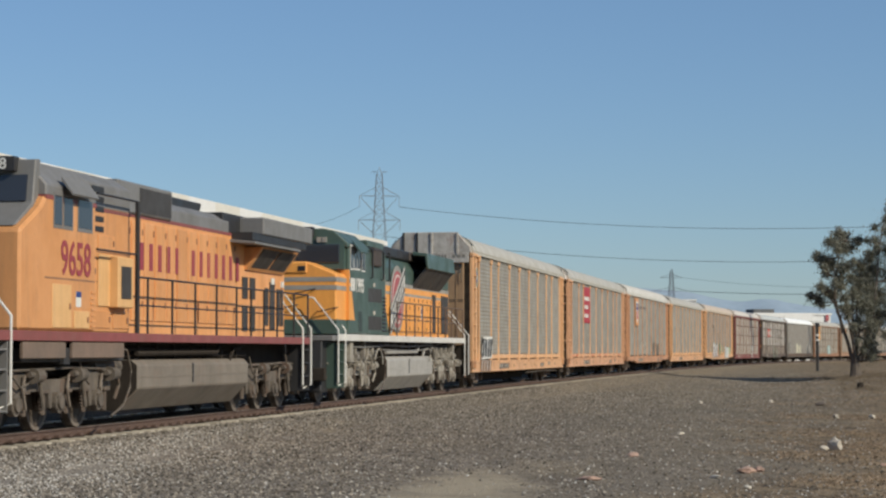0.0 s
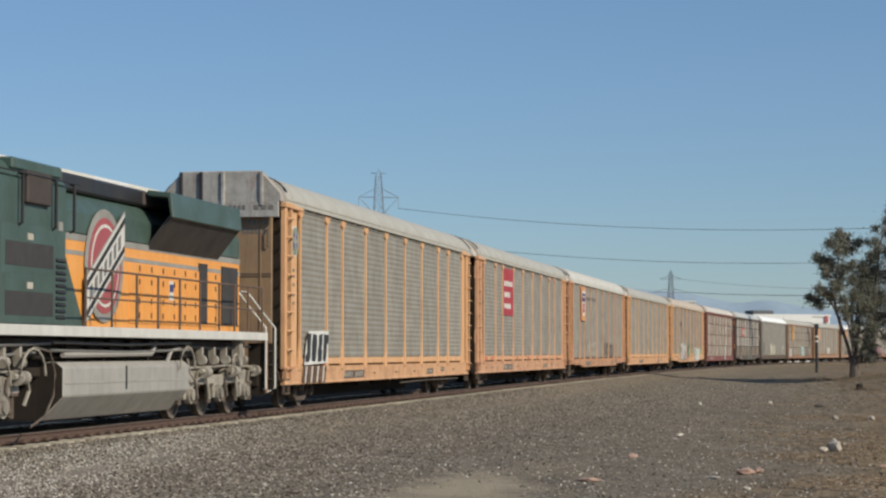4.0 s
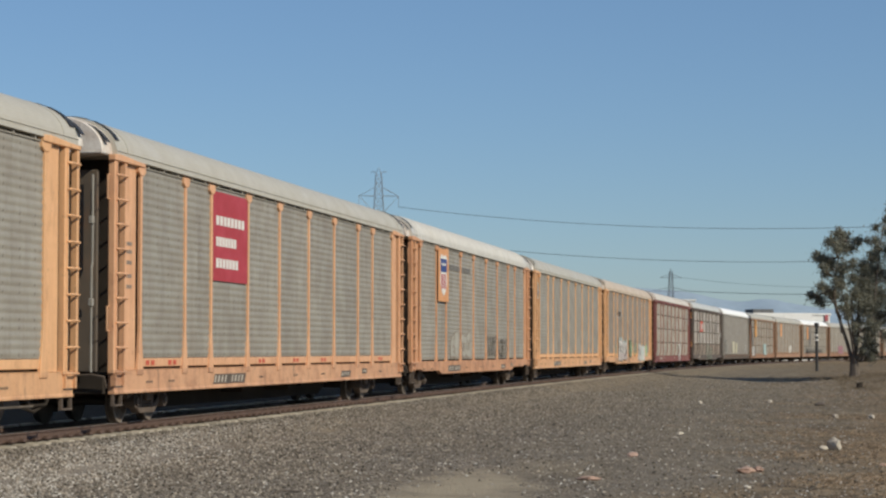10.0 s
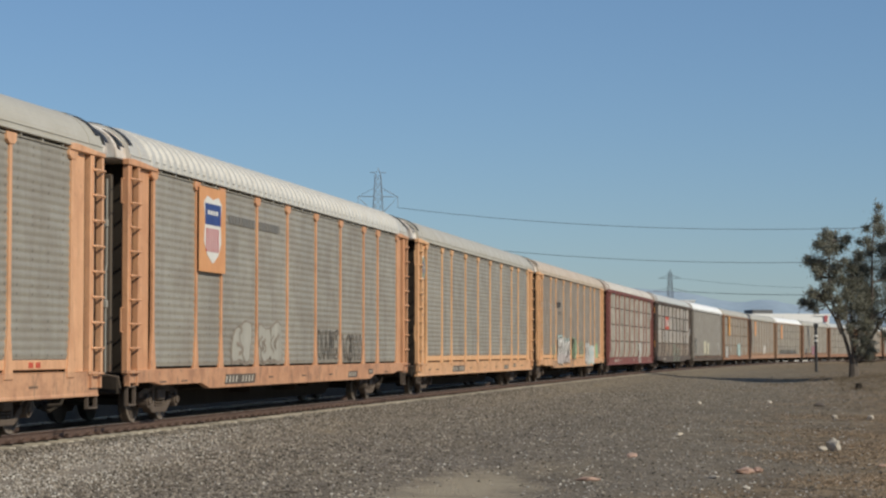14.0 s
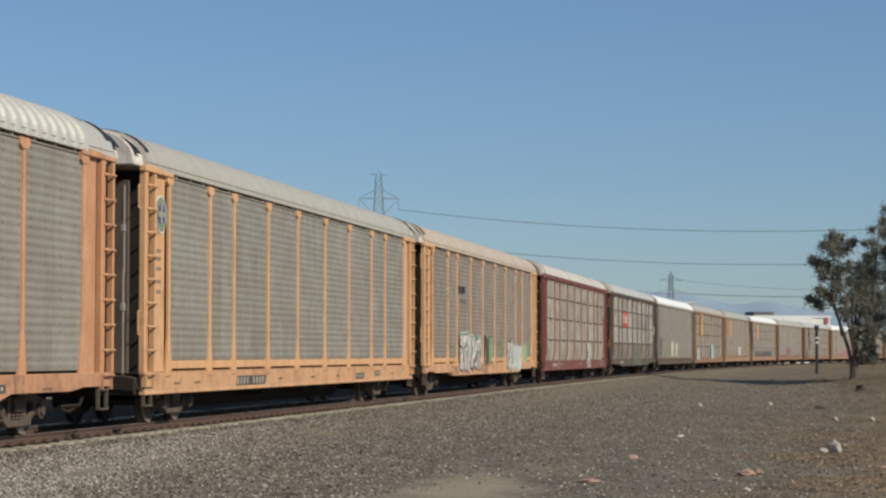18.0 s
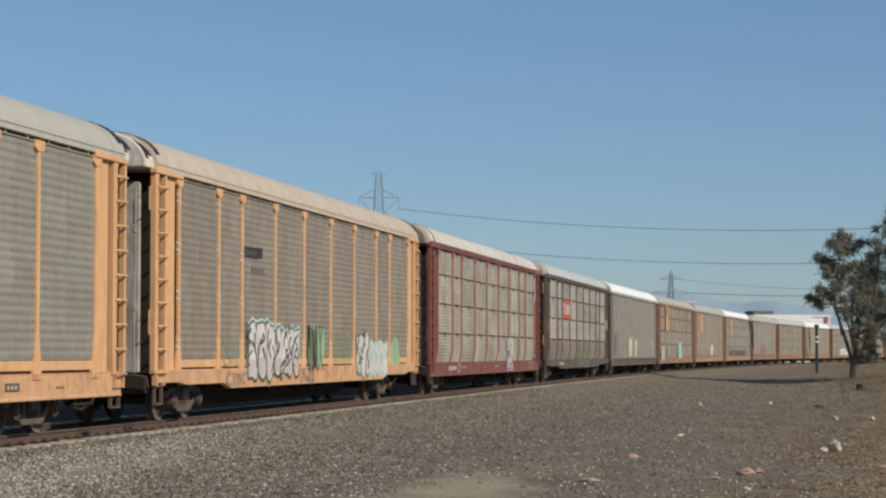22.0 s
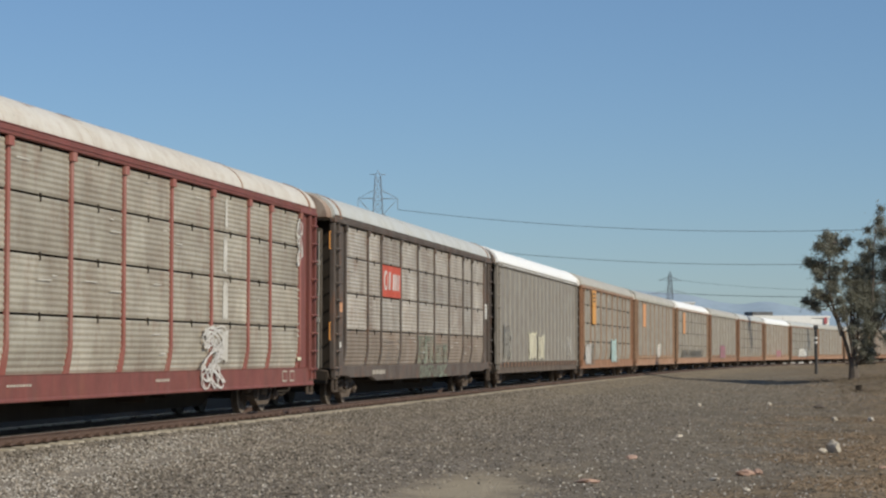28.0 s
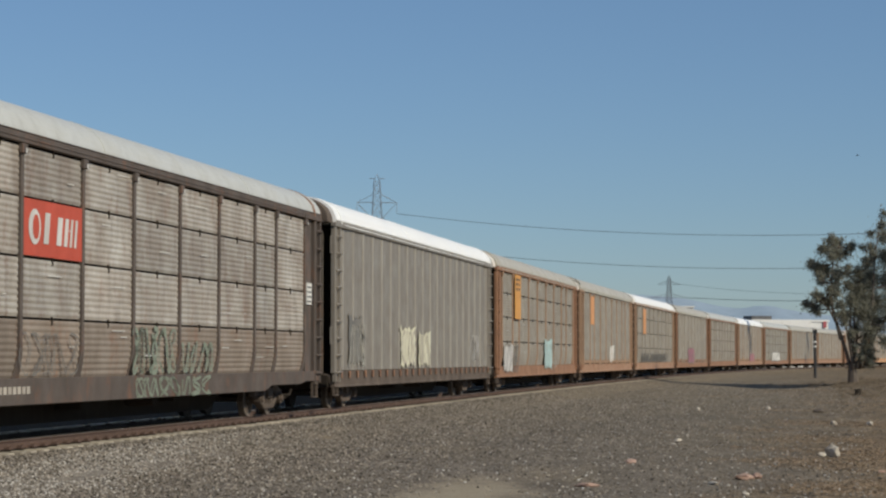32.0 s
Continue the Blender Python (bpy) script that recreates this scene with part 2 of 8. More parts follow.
M_YELSPRAY = surf("pale_yellow_spray_paint", (0.78, 0.74, 0.55), (0.64, 0.60, 0.44), 0.6, streak=0.4)
M_PINKSPRAY = surf("faded_pink_spray_paint", (0.42, 0.17, 0.22), (0.35, 0.16, 0.18), 0.6, streak=0.3)
M_GREYSPRAY = surf("faded_grey_spray_paint", (0.17, 0.16, 0.145), (0.22, 0.2, 0.17), 0.6, streak=0.3)
L_ORANGE = surf("armour_orange_engine_paint", (0.77, 0.355, 0.132), (0.67, 0.30, 0.108), 0.45, scale=0.9, streak=0.45, dirt=(0.38, 0.19, 0.08), rust=0.12, rnd=0.09)
# paler and yellower than the orange panels around it
L_BUFF = surf("pale_buff_paint", (0.80, 0.475, 0.205), (0.70, 0.40, 0.165), 0.5, streak=0.3, dirt=(0.4, 0.22, 0.1))
L_GREY = surf("engine_grey_paint", (0.21, 0.20, 0.19), (0.17, 0.165, 0.155), 0.5, streak=0.2)
L_RED = surf("engine_red_stripe", (0.29, 0.075, 0.07), (0.22, 0.075, 0.065), 0.55, streak=0.5, dirt=(0.16, 0.11, 0.08))
L_MAROON = surf("engine_maroon_letter", (0.30, 0.04, 0.06), (0.36, 0.07, 0.07), 0.55, streak=0.15)
L_SKIRT = surf("dusty_faded_skirt_paint", (0.22, 0.15, 0.11), (0.15, 0.115, 0.09), 0.75, streak=0.5, dirt=(0.16, 0.12, 0.09))
L_HATCH = surf("sooty_brown_hatch_paint", (0.075, 0.055, 0.045), (0.05, 0.04, 0.034), 0.7, streak=0.3)
L_RAILING = surf("rusty_dark_handrail", (0.16, 0.10, 0.07), (0.10, 0.07, 0.055), 0.7, streak=0.2)
L_GREEN = surf("engine_dark_green_paint", (0.070, 0.110, 0.088), (0.056, 0.090, 0.072), 0.4, streak=0.35, dirt=(0.10, 0.12, 0.10))
L_YELLOW = surf("engine_yellow_paint", (0.91, 0.395, 0.088), (0.83, 0.345, 0.078), 0.42, streak=0.25, dirt=(0.4, 0.2, 0.06))
L_STRIPE = surf("engine_grey_stripe", (0.36, 0.34, 0.30), None, 0.45, streak=0.1)
L_SILL = surf("engine_white_stripe", (0.72, 0.69, 0.63), (0.6, 0.57, 0.52), 0.5, streak=0.2)
L_TANK = surf("dusty_brown_tank_paint", (0.23, 0.193, 0.152), (0.175, 0.147, 0.118), 0.65, streak=0.4, rust=0.15)
L_TANK2 = surf("silver_grey_tank_paint", (0.46, 0.43, 0.385), (0.37, 0.345, 0.31), 0.5, 0.1, streak=0.3)
L_TRUCK = surf("dusty_tan_truck_paint", (0.165, 0.135, 0.105), (0.085, 0.07, 0.056), 0.75, scale=3.0, streak=0.45, dirt=(0.035, 0.029, 0.025), rust=0.25)
L_TRUCK2 = surf("dusty_silver_truck_paint", (0.46, 0.415, 0.345), (0.20, 0.175, 0.143), 0.65, scale=3.0, streak=0.55, dirt=(0.055, 0.043, 0.034))
L_GRILLE = surf("dark_radiator_grille", (0.058, 0.052, 0.047), (0.042, 0.038, 0.035), 0.6, streak=0.1)
M_RAIL = surf("rusty_rail_steel", (0.135, 0.083, 0.062), (0.095, 0.06, 0.046), 0.75, 0.1, streak=0.0)
M_RAILTOP = surf("polished_rail_head", (0.80, 0.78, 0.75), None, 0.3, 0.85, streak=0.0)
M_TIE = surf("weathered_concrete_tie", (0.44, 0.385, 0.30), (0.33, 0.285, 0.22), 0.9, streak=0.0, rnd=0.3)
# near-black: the shade under and behind the train is in this colour
M_BED = surf("oily_ballast_in_shade", (0.011, 0.0075, 0.0055), (0.008, 0.0055, 0.004), 0.95, scale=4.0, grain=25.0, streak=0.0, bump=0.9, spec=0.0)
# steel colour paled and blued for the haze in front of the pylon
M_STEEL = surf("hazed_galvanised_steel", (0.33, 0.355, 0.385), (0.28, 0.305, 0.33), 0.55, 0.3, streak=0.0)
M_STEELD = surf("dull_dark_lattice_steel", (0.19, 0.20, 0.215), (0.15, 0.16, 0.17), 0.6, 0.3, streak=0.0)
M_WIRE = surf("dull_cable_aluminium", (0.15, 0.158, 0.168), None, 0.6, 0.3, streak=0.0)
M_BUILD = surf("white_metal_cladding", (0.82, 0.80, 0.76), (0.77, 0.75, 0.70), 0.6, streak=0.06)
M_CREAM = surf("cream_metal_cladding", (0.76, 0.72, 0.63), (0.70, 0.66, 0.57), 0.6, streak=0.1)
M_BUILDD = surf("grey_roof_unit", (0.12, 0.12, 0.12), None, 0.7, streak=0.1)
M_BARK = surf("grey_brown_bark", (0.105, 0.083, 0.066), (0.16, 0.128, 0.102), 0.9, scale=3.0, streak=0.5)
M_LEAF = surf("dusty_olive_leaf", (0.25, 0.25, 0.19), (0.30, 0.285, 0.22), 0.6, streak=0.0, rnd=0.28, bump=0.0, island=True)
M_GRASS = surf("dry_grass", (0.38, 0.275, 0.18), (0.21, 0.148, 0.095), 0.85, streak=0.0, rnd=0.65, bump=0.0, island=True)
M_WEED = surf("dead_brown_weeds", (0.215, 0.165, 0.11), (0.13, 0.10, 0.07), 0.9, streak=0.0, rnd=0.6, bump=0.0, island=True)
M_STONE = surf("ballast_stone", (0.268, 0.233, 0.19), (0.142, 0.12, 0.097), 0.85, streak=0.0, rnd=0.75, island=True, spec=0.15)
M_CHIP = surf("pale_stone_chip", (0.56, 0.525, 0.47), (0.42, 0.385, 0.335), 0.85, streak=0.0, rnd=0.35, island=True, spec=0.15)
M_STONEP = surf("pale_rubble", (0.64, 0.565, 0.465), (0.47, 0.405, 0.325), 0.85, scale=9.0, streak=0.0, rnd=0.2)
M_PINK = surf("pinkish_tan_board_scrap", (0.52, 0.34, 0.255), (0.40, 0.26, 0.195), 0.85, scale=9.0, streak=0.0)
# the haze of distance is mixed into the hills' blue
M_HILL = surf("far_hill_haze_blue", (0.32, 0.40, 0.475), (0.295, 0.375, 0.45), 1.0, scale=0.004, grain=0.05, streak=0.0, bump=0.0)


def let_through(m, share):
    """Thin leaves pass some light on."""
    nt = m.node_tree
    b = nt.nodes["Principled BSDF"]
    tl = nt.nodes.new("ShaderNodeBsdfTranslucent")
    mx = nt.nodes.new("ShaderNodeMixShader")
    mx.inputs[0].default_value = share
    nt.links.new(b.inputs["Base Color"].links[0].from_socket, tl.inputs["Color"])
    nt.links.new(b.outputs[0], mx.inputs[1])
    nt.links.new(tl.outputs[0], mx.inputs[2])
    nt.links.new(mx.outputs[0], nt.nodes["Material Output"].inputs["Surface"])


let_through(M_LEAF, 0.45)
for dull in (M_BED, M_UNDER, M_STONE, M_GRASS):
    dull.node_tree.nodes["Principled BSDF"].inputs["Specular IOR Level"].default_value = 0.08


def glass_paint(name, col):
    m, nt, b = material(name)
    b.inputs["Base Color"].default_value = rgba(col)
    b.inputs["Roughness"].default_value = 0.08
    b.inputs["Specular IOR Level"].default_value = 0.7
    return m


M_GLASS = glass_paint("dark_cab_glass", (0.035, 0.04, 0.05))


def ground_material():
    m, nt, b = material("gravel_and_dry_earth")
    geo = nt.nodes.new("ShaderNodeNewGeometry").outputs["Position"]
    sep = nt.nodes.new("ShaderNodeSeparateXYZ")
    nt.links.new(geo, sep.inputs[0])
    big = noise_tex(nt, geo, 0.12, 5.0)
    mid = noise_tex(nt, geo, 0.9, 5.0)
    fine = noise_tex(nt, geo, 9.0, 4.0, 0.7)
    vor = nt.nodes.new("ShaderNodeTexVoronoi")
    vor.inputs["Scale"].default_value = 24.0
    nt.links.new(geo, vor.inputs["Vector"])
    vsep = nt.nodes.new("ShaderNodeSeparateColor")
    nt.links.new(vor.outputs["Color"], vsep.inputs[0])
    grav = blend(nt, spread(nt, vsep.outputs[0], 0.1, 0.9), (0.102, 0.083, 0.064), (0.268, 0.224, 0.175))
    grav = blend(nt, mul(nt, spread(nt, vsep.outputs[1], 0.84, 0.9), 0.85), grav, (0.50, 0.45, 0.385))
    grav = blend(nt, mul(nt, spread(nt, mid, 0.42, 0.65), 0.5), grav, (0.125, 0.10, 0.078))
    soil = blend(nt, spread(nt, mid, 0.35, 0.65), (0.245, 0.20, 0.142), (0.148, 0.12, 0.086))
    soil = blend(nt, mul(nt, spread(nt, fine, 0.5, 0.7), 0.6), soil, (0.335, 0.28, 0.203))
    soil = blend(nt, mul(nt, spread(nt, vsep.outputs[2], 0.55, 0.95), 0.5), soil, (0.11, 0.09, 0.069))
    soil = blend(nt, mul(nt, spread(nt, vsep.outputs[0], 0.9, 0.96), 0.6), soil, (0.36, 0.30, 0.22))
    mot = noise_tex(nt, scaled(nt, geo, 2.6, 1.1, 1.0), 1.0, 9.0, 0.8)
    soil = blend(nt, mul(nt, spread(nt, mot, 0.50, 0.62), 0.55), soil, (0.12, 0.094, 0.068))
    soil = blend(nt, mul(nt, spread(nt, mot, 0.44, 0.36), 0.6), soil, (0.35, 0.295, 0.215))
    # earth and dry grass lie to the right of the yard, gravel along the track
    line = mul(nt, sep.outputs[0], mul(nt, sep.outputs[1], 0.06), "SUBTRACT")
    line = mul(nt, line, mul(nt, mul(nt, big, 0.5, "SUBTRACT"), 14.0), "ADD")
    c = blend(nt, spread(nt, line, -3.5, 4.5), grav, soil)
    # a worn pale lane beyond, darker stony ground before it, straw and brown litter along the bushes
    wob = mul(nt, mul(nt, big, 0.5, "SUBTRACT"), 1.0)
    lane = mul(nt, sep.outputs[1], mul(nt, wob, 60.0), "ADD")
    c = blend(nt, mul(nt, spread(nt, lane, 62.0, 84.0), 0.5), c, (0.26, 0.214, 0.152))
    speck = noise_tex(nt, scaled(nt, geo, 2.2, 0.5, 1.0), 1.0, 8.0, 0.8)
    c = blend(nt, mul(nt, spread(nt, speck, 0.52, 0.64), 0.45), c, (0.13, 0.108, 0.083))
    c = blend(nt, mul(nt, spread(nt, speck, 0.44, 0.36), 0.45), c, (0.36, 0.31, 0.24))
    side = mul(nt, mul(nt, sep.outputs[0], mul(nt, sep.outputs[1], 20.0, "MAXIMUM"), "DIVIDE"), mul(nt, wob, 0.16), "ADD")
    side = mul(nt, side, mul(nt, mul(nt, mot, 0.5, "SUBTRACT"), 0.10), "ADD")
    straw = blend(nt, spread(nt, mot, 0.43, 0.57), (0.31, 0.222, 0.13), (0.085, 0.06, 0.038))
    c = blend(nt, mul(nt, spread(nt, side, 0.145, 0.19), 0.85), c, straw)
    near = mul(nt, mul(nt, mul(nt, sep.outputs[1], 24.0, "MAXIMUM"), 30.5, "SUBTRACT"), mul(nt, side, -55.0), "ADD")
    c = blend(nt, mul(nt, spread(nt, near, -7.0, -9.8), 0.75), c, straw)
    # worn tan and dark damp patches
    pt = noise_tex(nt, scaled(nt, geo, 0.55, 0.16, 1.0), 1.0, 6.0, 0.65)
    c = blend(nt, mul(nt, spread(nt, pt, 0.53, 0.68), 0.6), c, (0.30, 0.24, 0.16))
    pt2 = noise_tex(nt, scaled(nt, geo, 0.9, 0.3, 1.0), 1.0, 7.0, 0.7)
    c = blend(nt, mul(nt, spread(nt, pt2, 0.52, 0.66), 0.4), c, (0.12, 0.10, 0.08))
    # a strip of pale sand, and paler new ballast beside the track
    sx = mul(nt, mul(nt, sep.outputs[0], mul(nt, mul(nt, sep.outputs[1], 0.11), -2.87, "ADD"), "SUBTRACT"), 1 / 1.0)
    sy = mul(nt, mul(nt, sep.outputs[1], 28.8, "SUBTRACT"), 1 / 4.4)
    r2 = mul(nt, mul(nt, sx, sx), mul(nt, sy, sy), "ADD")
    r2 = mul(nt, r2, mul(nt, mul(nt, mid, 0.5, "SUBTRACT"), 2.4), "ADD")
    r2 = mul(nt, r2, mul(nt, mul(nt, fine, 0.5, "SUBTRACT"), 2.2), "ADD")
    c = blend(nt, mul(nt, spread(nt, r2, 1.3, 0.1), 0.78), c, (0.41, 0.34, 0.24))
    px = mul(nt, mul(nt, sep.outputs[0], mul(nt, mul(nt, sep.outputs[1], 0.054), -7.5, "ADD"), "SUBTRACT"), 1 / 1.0)
    px = mul(nt, mul(nt, px, px), mul(nt, mul(nt, mid, 0.5, "SUBTRACT"), 3.0), "ADD")
    c = blend(nt, mul(nt, spread(nt, px, 1.5, 0.1), 0.32), c, (0.38, 0.355, 0.315))
    nt.links.new(c, b.inputs["Base Color"])
    b.inputs["Roughness"].default_value = 0.95
    b.inputs["Specular IOR Level"].default_value = 0.15
    h = mul(nt, mul(nt, vor.outputs["Distance"], -1.0), mul(nt, fine, 0.8), "ADD")
    bn = nt.nodes.new("ShaderNodeBump")
    bn.inputs["Strength"].default_value, bn.inputs["Distance"].default_value = 0.8, 0.03
    nt.links.new(h, bn.inputs["Height"])
    nt.links.new(bn.outputs[0], b.inputs["Normal"])
    return m


M_GROUND = ground_material()


# ---- mesh helpers ----
def mesh_of(bm, name="piece"):
    me = bpy.data.meshes.new(name)
    bm.to_mesh(me)
    bm.free()
    me.materials.append(None)
    return me


def piece(name, me, mat, parent=None, m=None, label=""):
    """One object on a mesh that others may share; its material is its own."""
    ob = new(name, me)
    ob.material_slots[0].link = "OBJECT"
    ob.material_slots[0].material = mat
    if parent is not None:
        ob.parent = parent
    if m is not None:
        ob.matrix_basis = m
    return tagged(ob, label)


def part(name, bm, mat, parent=None, label="", m=None):
    return piece(name, mesh_of(bm, name), mat, parent, m, label)


def root(name, label, category, m=None, group=""):
    ob = new(name)
    ob.empty_display_size = 0.5
    if m is not None:
        ob.matrix_basis = m
    return tagged(ob, label, category, group)


def box(x0, x1, y0, y1, z0, z1, bm=None, bevel=0.0):
    own = bmesh.new()
    vs = [own.verts.new((x, y, z)) for x in (x0, x1) for y in (y0, y1) for z in (z0, z1)]
    for f in ((0, 1, 3, 2), (4, 6, 7, 5), (0, 4, 5, 1), (2, 3, 7, 6), (0, 2, 6, 4), (1, 5, 7, 3)):
        own.faces.new([vs[i] for i in f])
    bmesh.ops.recalc_face_normals(own, faces=own.faces)
    if bevel:
        bmesh.ops.bevel(own, geom=list(own.edges), offset=bevel, segments=1, affect="EDGES", profile=0.5)
    if bm is None:
        return own
    return merge(bm, own)


def merge(bm, own):
    me = bpy.data.meshes.new("tmp")
    own.to_mesh(me)
    own.free()
    bm.from_mesh(me)
    bpy.data.meshes.remove(me)
    return bm


def prism(profile, a0, a1, axis="y", bm=None, bevel=0.0):
    """A polygon pushed along an axis. axis y: points are (x, z); axis x: points are (y, z); axis z: (x, y)."""
    own = bmesh.new()

    def at(p, a):
        return {"y": (p[0], a, p[1]), "x": (a, p[0], p[1]), "z": (p[0], p[1], a)}[axis]
    lo = [own.verts.new(at(p, a0)) for p in profile]
    hi = [own.verts.new(at(p, a1)) for p in profile]
    n = len(profile)
    own.faces.new(lo)
    own.faces.new(hi[::-1])
    for i in range(n):
        own.faces.new((lo[i], lo[(i + 1) % n], hi[(i + 1) % n], hi[i]))
    bmesh.ops.recalc_face_normals(own, faces=own.faces)
    if bevel:
        bmesh.ops.bevel(own, geom=list(own.edges), offset=bevel, segments=1, affect="EDGES", profile=0.5)
    if bm is None:
        return own
    return merge(bm, own)


def tube(points, radius, bm=None, sides=6, radius2=None):
    """A round bar along points, tapering to radius2."""
    bm = bm or bmesh.new()
    pts = [Vector(p) for p in points]
    rings = []
    for i, p in enumerate(pts):
        d = (pts[min(i + 1, len(pts) - 1)] - pts[max(i - 1, 0)]).normalized()
        up = Vector((0, 0, 1)) if abs(d.z) < 0.9 else Vector((1, 0, 0))
        a = d.cross(up).normalized()
        b = d.cross(a)
        r = radius if radius2 is None else radius + (radius2 - radius) * i / (len(pts) - 1)
        rings.append([bm.verts.new(p + (a * math.cos(k * math.tau / sides) + b * math.sin(k * math.tau / sides)) * r) for k in range(sides)])
    for r0, r1 in zip(rings, rings[1:]):
        for k in range(sides):
            bm.faces.new((r0[k], r0[(k + 1) % sides], r1[(k + 1) % sides], r1[k]))
    bm.faces.new(rings[0][::-1])
    bm.faces.new(rings[-1])
    return bm


def disc(cx, cy, cz, r, depth, bm=None, sides=20, axis="y", squash=1.0):
    """A short cylinder, centred, its axis along y (or x)."""
    prof = [(r * math.cos(k * math.tau / sides), r * squash * math.sin(k * math.tau / sides)) for k in range(sides)]
    if axis == "y":
        return prism([(cx + p, cz + q) for p, q in prof], cy - depth / 2, cy + depth / 2, "y", bm)
    return prism([(cy + p, cz + q) for p, q in prof], cx - depth / 2, cx + depth / 2, "x", bm)


def bars(parent, mat, u0, u1, z0, z1, y, n=6, name="marking", gap=0.3, label=""):
    """Writing that cannot be read: a row of letter-sized bars."""
    w = (u1 - u0) / n
    me = mesh_of(box(0, (1 - gap) * w, y - 0.004, y, z0, z1), name)
    for i in range(n):
        piece(name, me, mat, parent, Matrix.Translation((u0 + i * w, 0, 0)), label)


def text_mesh(txt, size, name, fat=0.010):
    cu = bpy.data.curves.new(name, "FONT")
    cu.body, cu.size, cu.extrude, cu.align_x = txt, size, 0.003, "LEFT"
    cu.offset = fat
    ob = bpy.data.objects.new(name, cu)
    scene.collection.objects.link(ob)
    dg = bpy.context.evaluated_depsgraph_get()
    me = bpy.data.meshes.new_from_object(ob.evaluated_get(dg))
    bpy.data.objects.remove(ob)
    bpy.data.curves.remove(cu)
    me.materials.clear()
    me.materials.append(None)
    return me


# ---- the line of the track ----
STEP = np.arange(-80.0, 720.0, 1.0)
BEND = np.interp(STEP, (-60, 40, 120, 200, 280, 400), (-0.0001735, -0.0001735, 0.0004298, 0.0004224, 0.0009778, 0.000624))
HEAD = np.cumsum(BEND)
HEAD = HEAD - np.interp(0, STEP, HEAD) + 0.1865
LINE_X, LINE_Y = np.cumsum(np.sin(HEAD)), np.cumsum(np.cos(HEAD))
LINE_X = LINE_X - np.interp(0, STEP, LINE_X) - 13.910
LINE_Y = LINE_Y - np.interp(0, STEP, LINE_Y) + 4.419


def on_line(s, side=0.0, z=0.0):
    """A point of the track s metres along it, side metres to the camera's side."""
    th = float(np.interp(s, STEP, HEAD))
    return Vector((float(np.interp(s, STEP, LINE_X)) + side * math.cos(th), float(np.interp(s, STEP, LINE_Y)) - side * math.sin(th), z))


def heading(s):
    return float(np.interp(s, STEP, HEAD))


# how far the train has come, second by second
GONE = np.array((-1.29, 5.48, 12.33, 19.26, 26.12, 32.91, 39.74, 46.65, 53.47, 60.31, 67.22, 74.16, 80.97, 87.75, 94.61, 101.58, 108.51,
                 115.38, 122.26, 129.2, 136.2, 143.25, 150.2, 157.22, 164.31, 171.37, 178.48, 185.69, 192.85, 199.92, 206.95, 213.93, 221.08))
SLOPE = np.gradient(GONE)
TRAIN_S = 73.339          # where the first rack car's front stands at the start
PITCH = 28.6              # coupled length of a rack car
LAG = {1: 0.3, 2: 0.4, 6: 0.4, 7: 0.65, 8: 0.5, 9: 0.3}   # slack of single cars in the couplings


def gone(t):
    i = min(max(int(t), 0), 31)
    u = t - i
    return float((2 * u**3 - 3 * u**2 + 1) * GONE[i] + (u**3 - 2 * u**2 + u) * SLOPE[i]
                 + (3 * u**2 - 2 * u**3) * GONE[i + 1] + (u**3 - u**2) * SLOPE[i + 1])


def rail_pose(s, half):
    """The pose of a vehicle whose middle is at s and whose bogies stand half before and behind it."""
    a, b = on_line(s - half), on_line(s + half)
    d = b - a
    mid = (a + b) / 2
    return pose(mid.x, mid.y, 0, 0, 0, math.degrees(math.atan2(d.y, d.x)))


# ---- ground ----
def ground_z(x, y):
    """Height of the ground: ballast bed along the track, flat yard, a shallow hollow before the tree."""
    i = np.interp(y, LINE_Y[60:600], np.arange(60, 600))
    cx = np.interp(i, np.arange(60, 600), LINE_X[60:600])
    th = np.interp(i, np.arange(60, 600), HEAD[60:600])
    e = np.abs((x - cx) * np.cos(th))
    z = np.interp(e, (0, 1.22, 1.45, 1.75, 3.2, 5.0), (-0.192, -0.192, -0.192, -0.205, -0.44, -0.42))
    far = np.clip((e - 4) / 6, 0, 1)
    z = z - far * 0.38 * np.exp(-((x - 21.0) / 8.0) ** 2 - ((y - 144.0) / 14.0) ** 2)
    z = z + far * 0.35 * np.exp(-((x - 34.0) / 8.0) ** 2 - ((y - 150.0) / 25.0) ** 2)
    along, across = (x - 28.0) * -0.85 + (y - 146.5) * 0.52, (x - 28.0) * 0.52 + (y - 146.5) * 0.85
    z = z - far * 0.38 * np.exp(-(across / 2.4) ** 2) * np.exp(-((along - 9.0) / 6.5) ** 2)
    return z + far * 0.05 * np.sin(x * 0.31 + 1.3) * np.sin(y * 0.17)


def grid_mesh(xs, ys, zf):
    X, Y = np.meshgrid(xs, ys)
    Z = zf(X.ravel(), Y.ravel())
    co = np.column_stack((X.ravel(), Y.ravel(), Z))
    nx, ny = len(xs), len(ys)
    a = (np.arange(ny - 1)[:, None] * nx + np.arange(nx - 1)[None, :]).ravel()
    faces = np.column_stack((a, a + 1, a + 1 + nx, a + nx))
    me = bpy.data.meshes.new("ground")
    me.from_pydata(co.tolist(), [], faces.tolist())
    me.shade_smooth()
    me.materials.append(None)
    return me


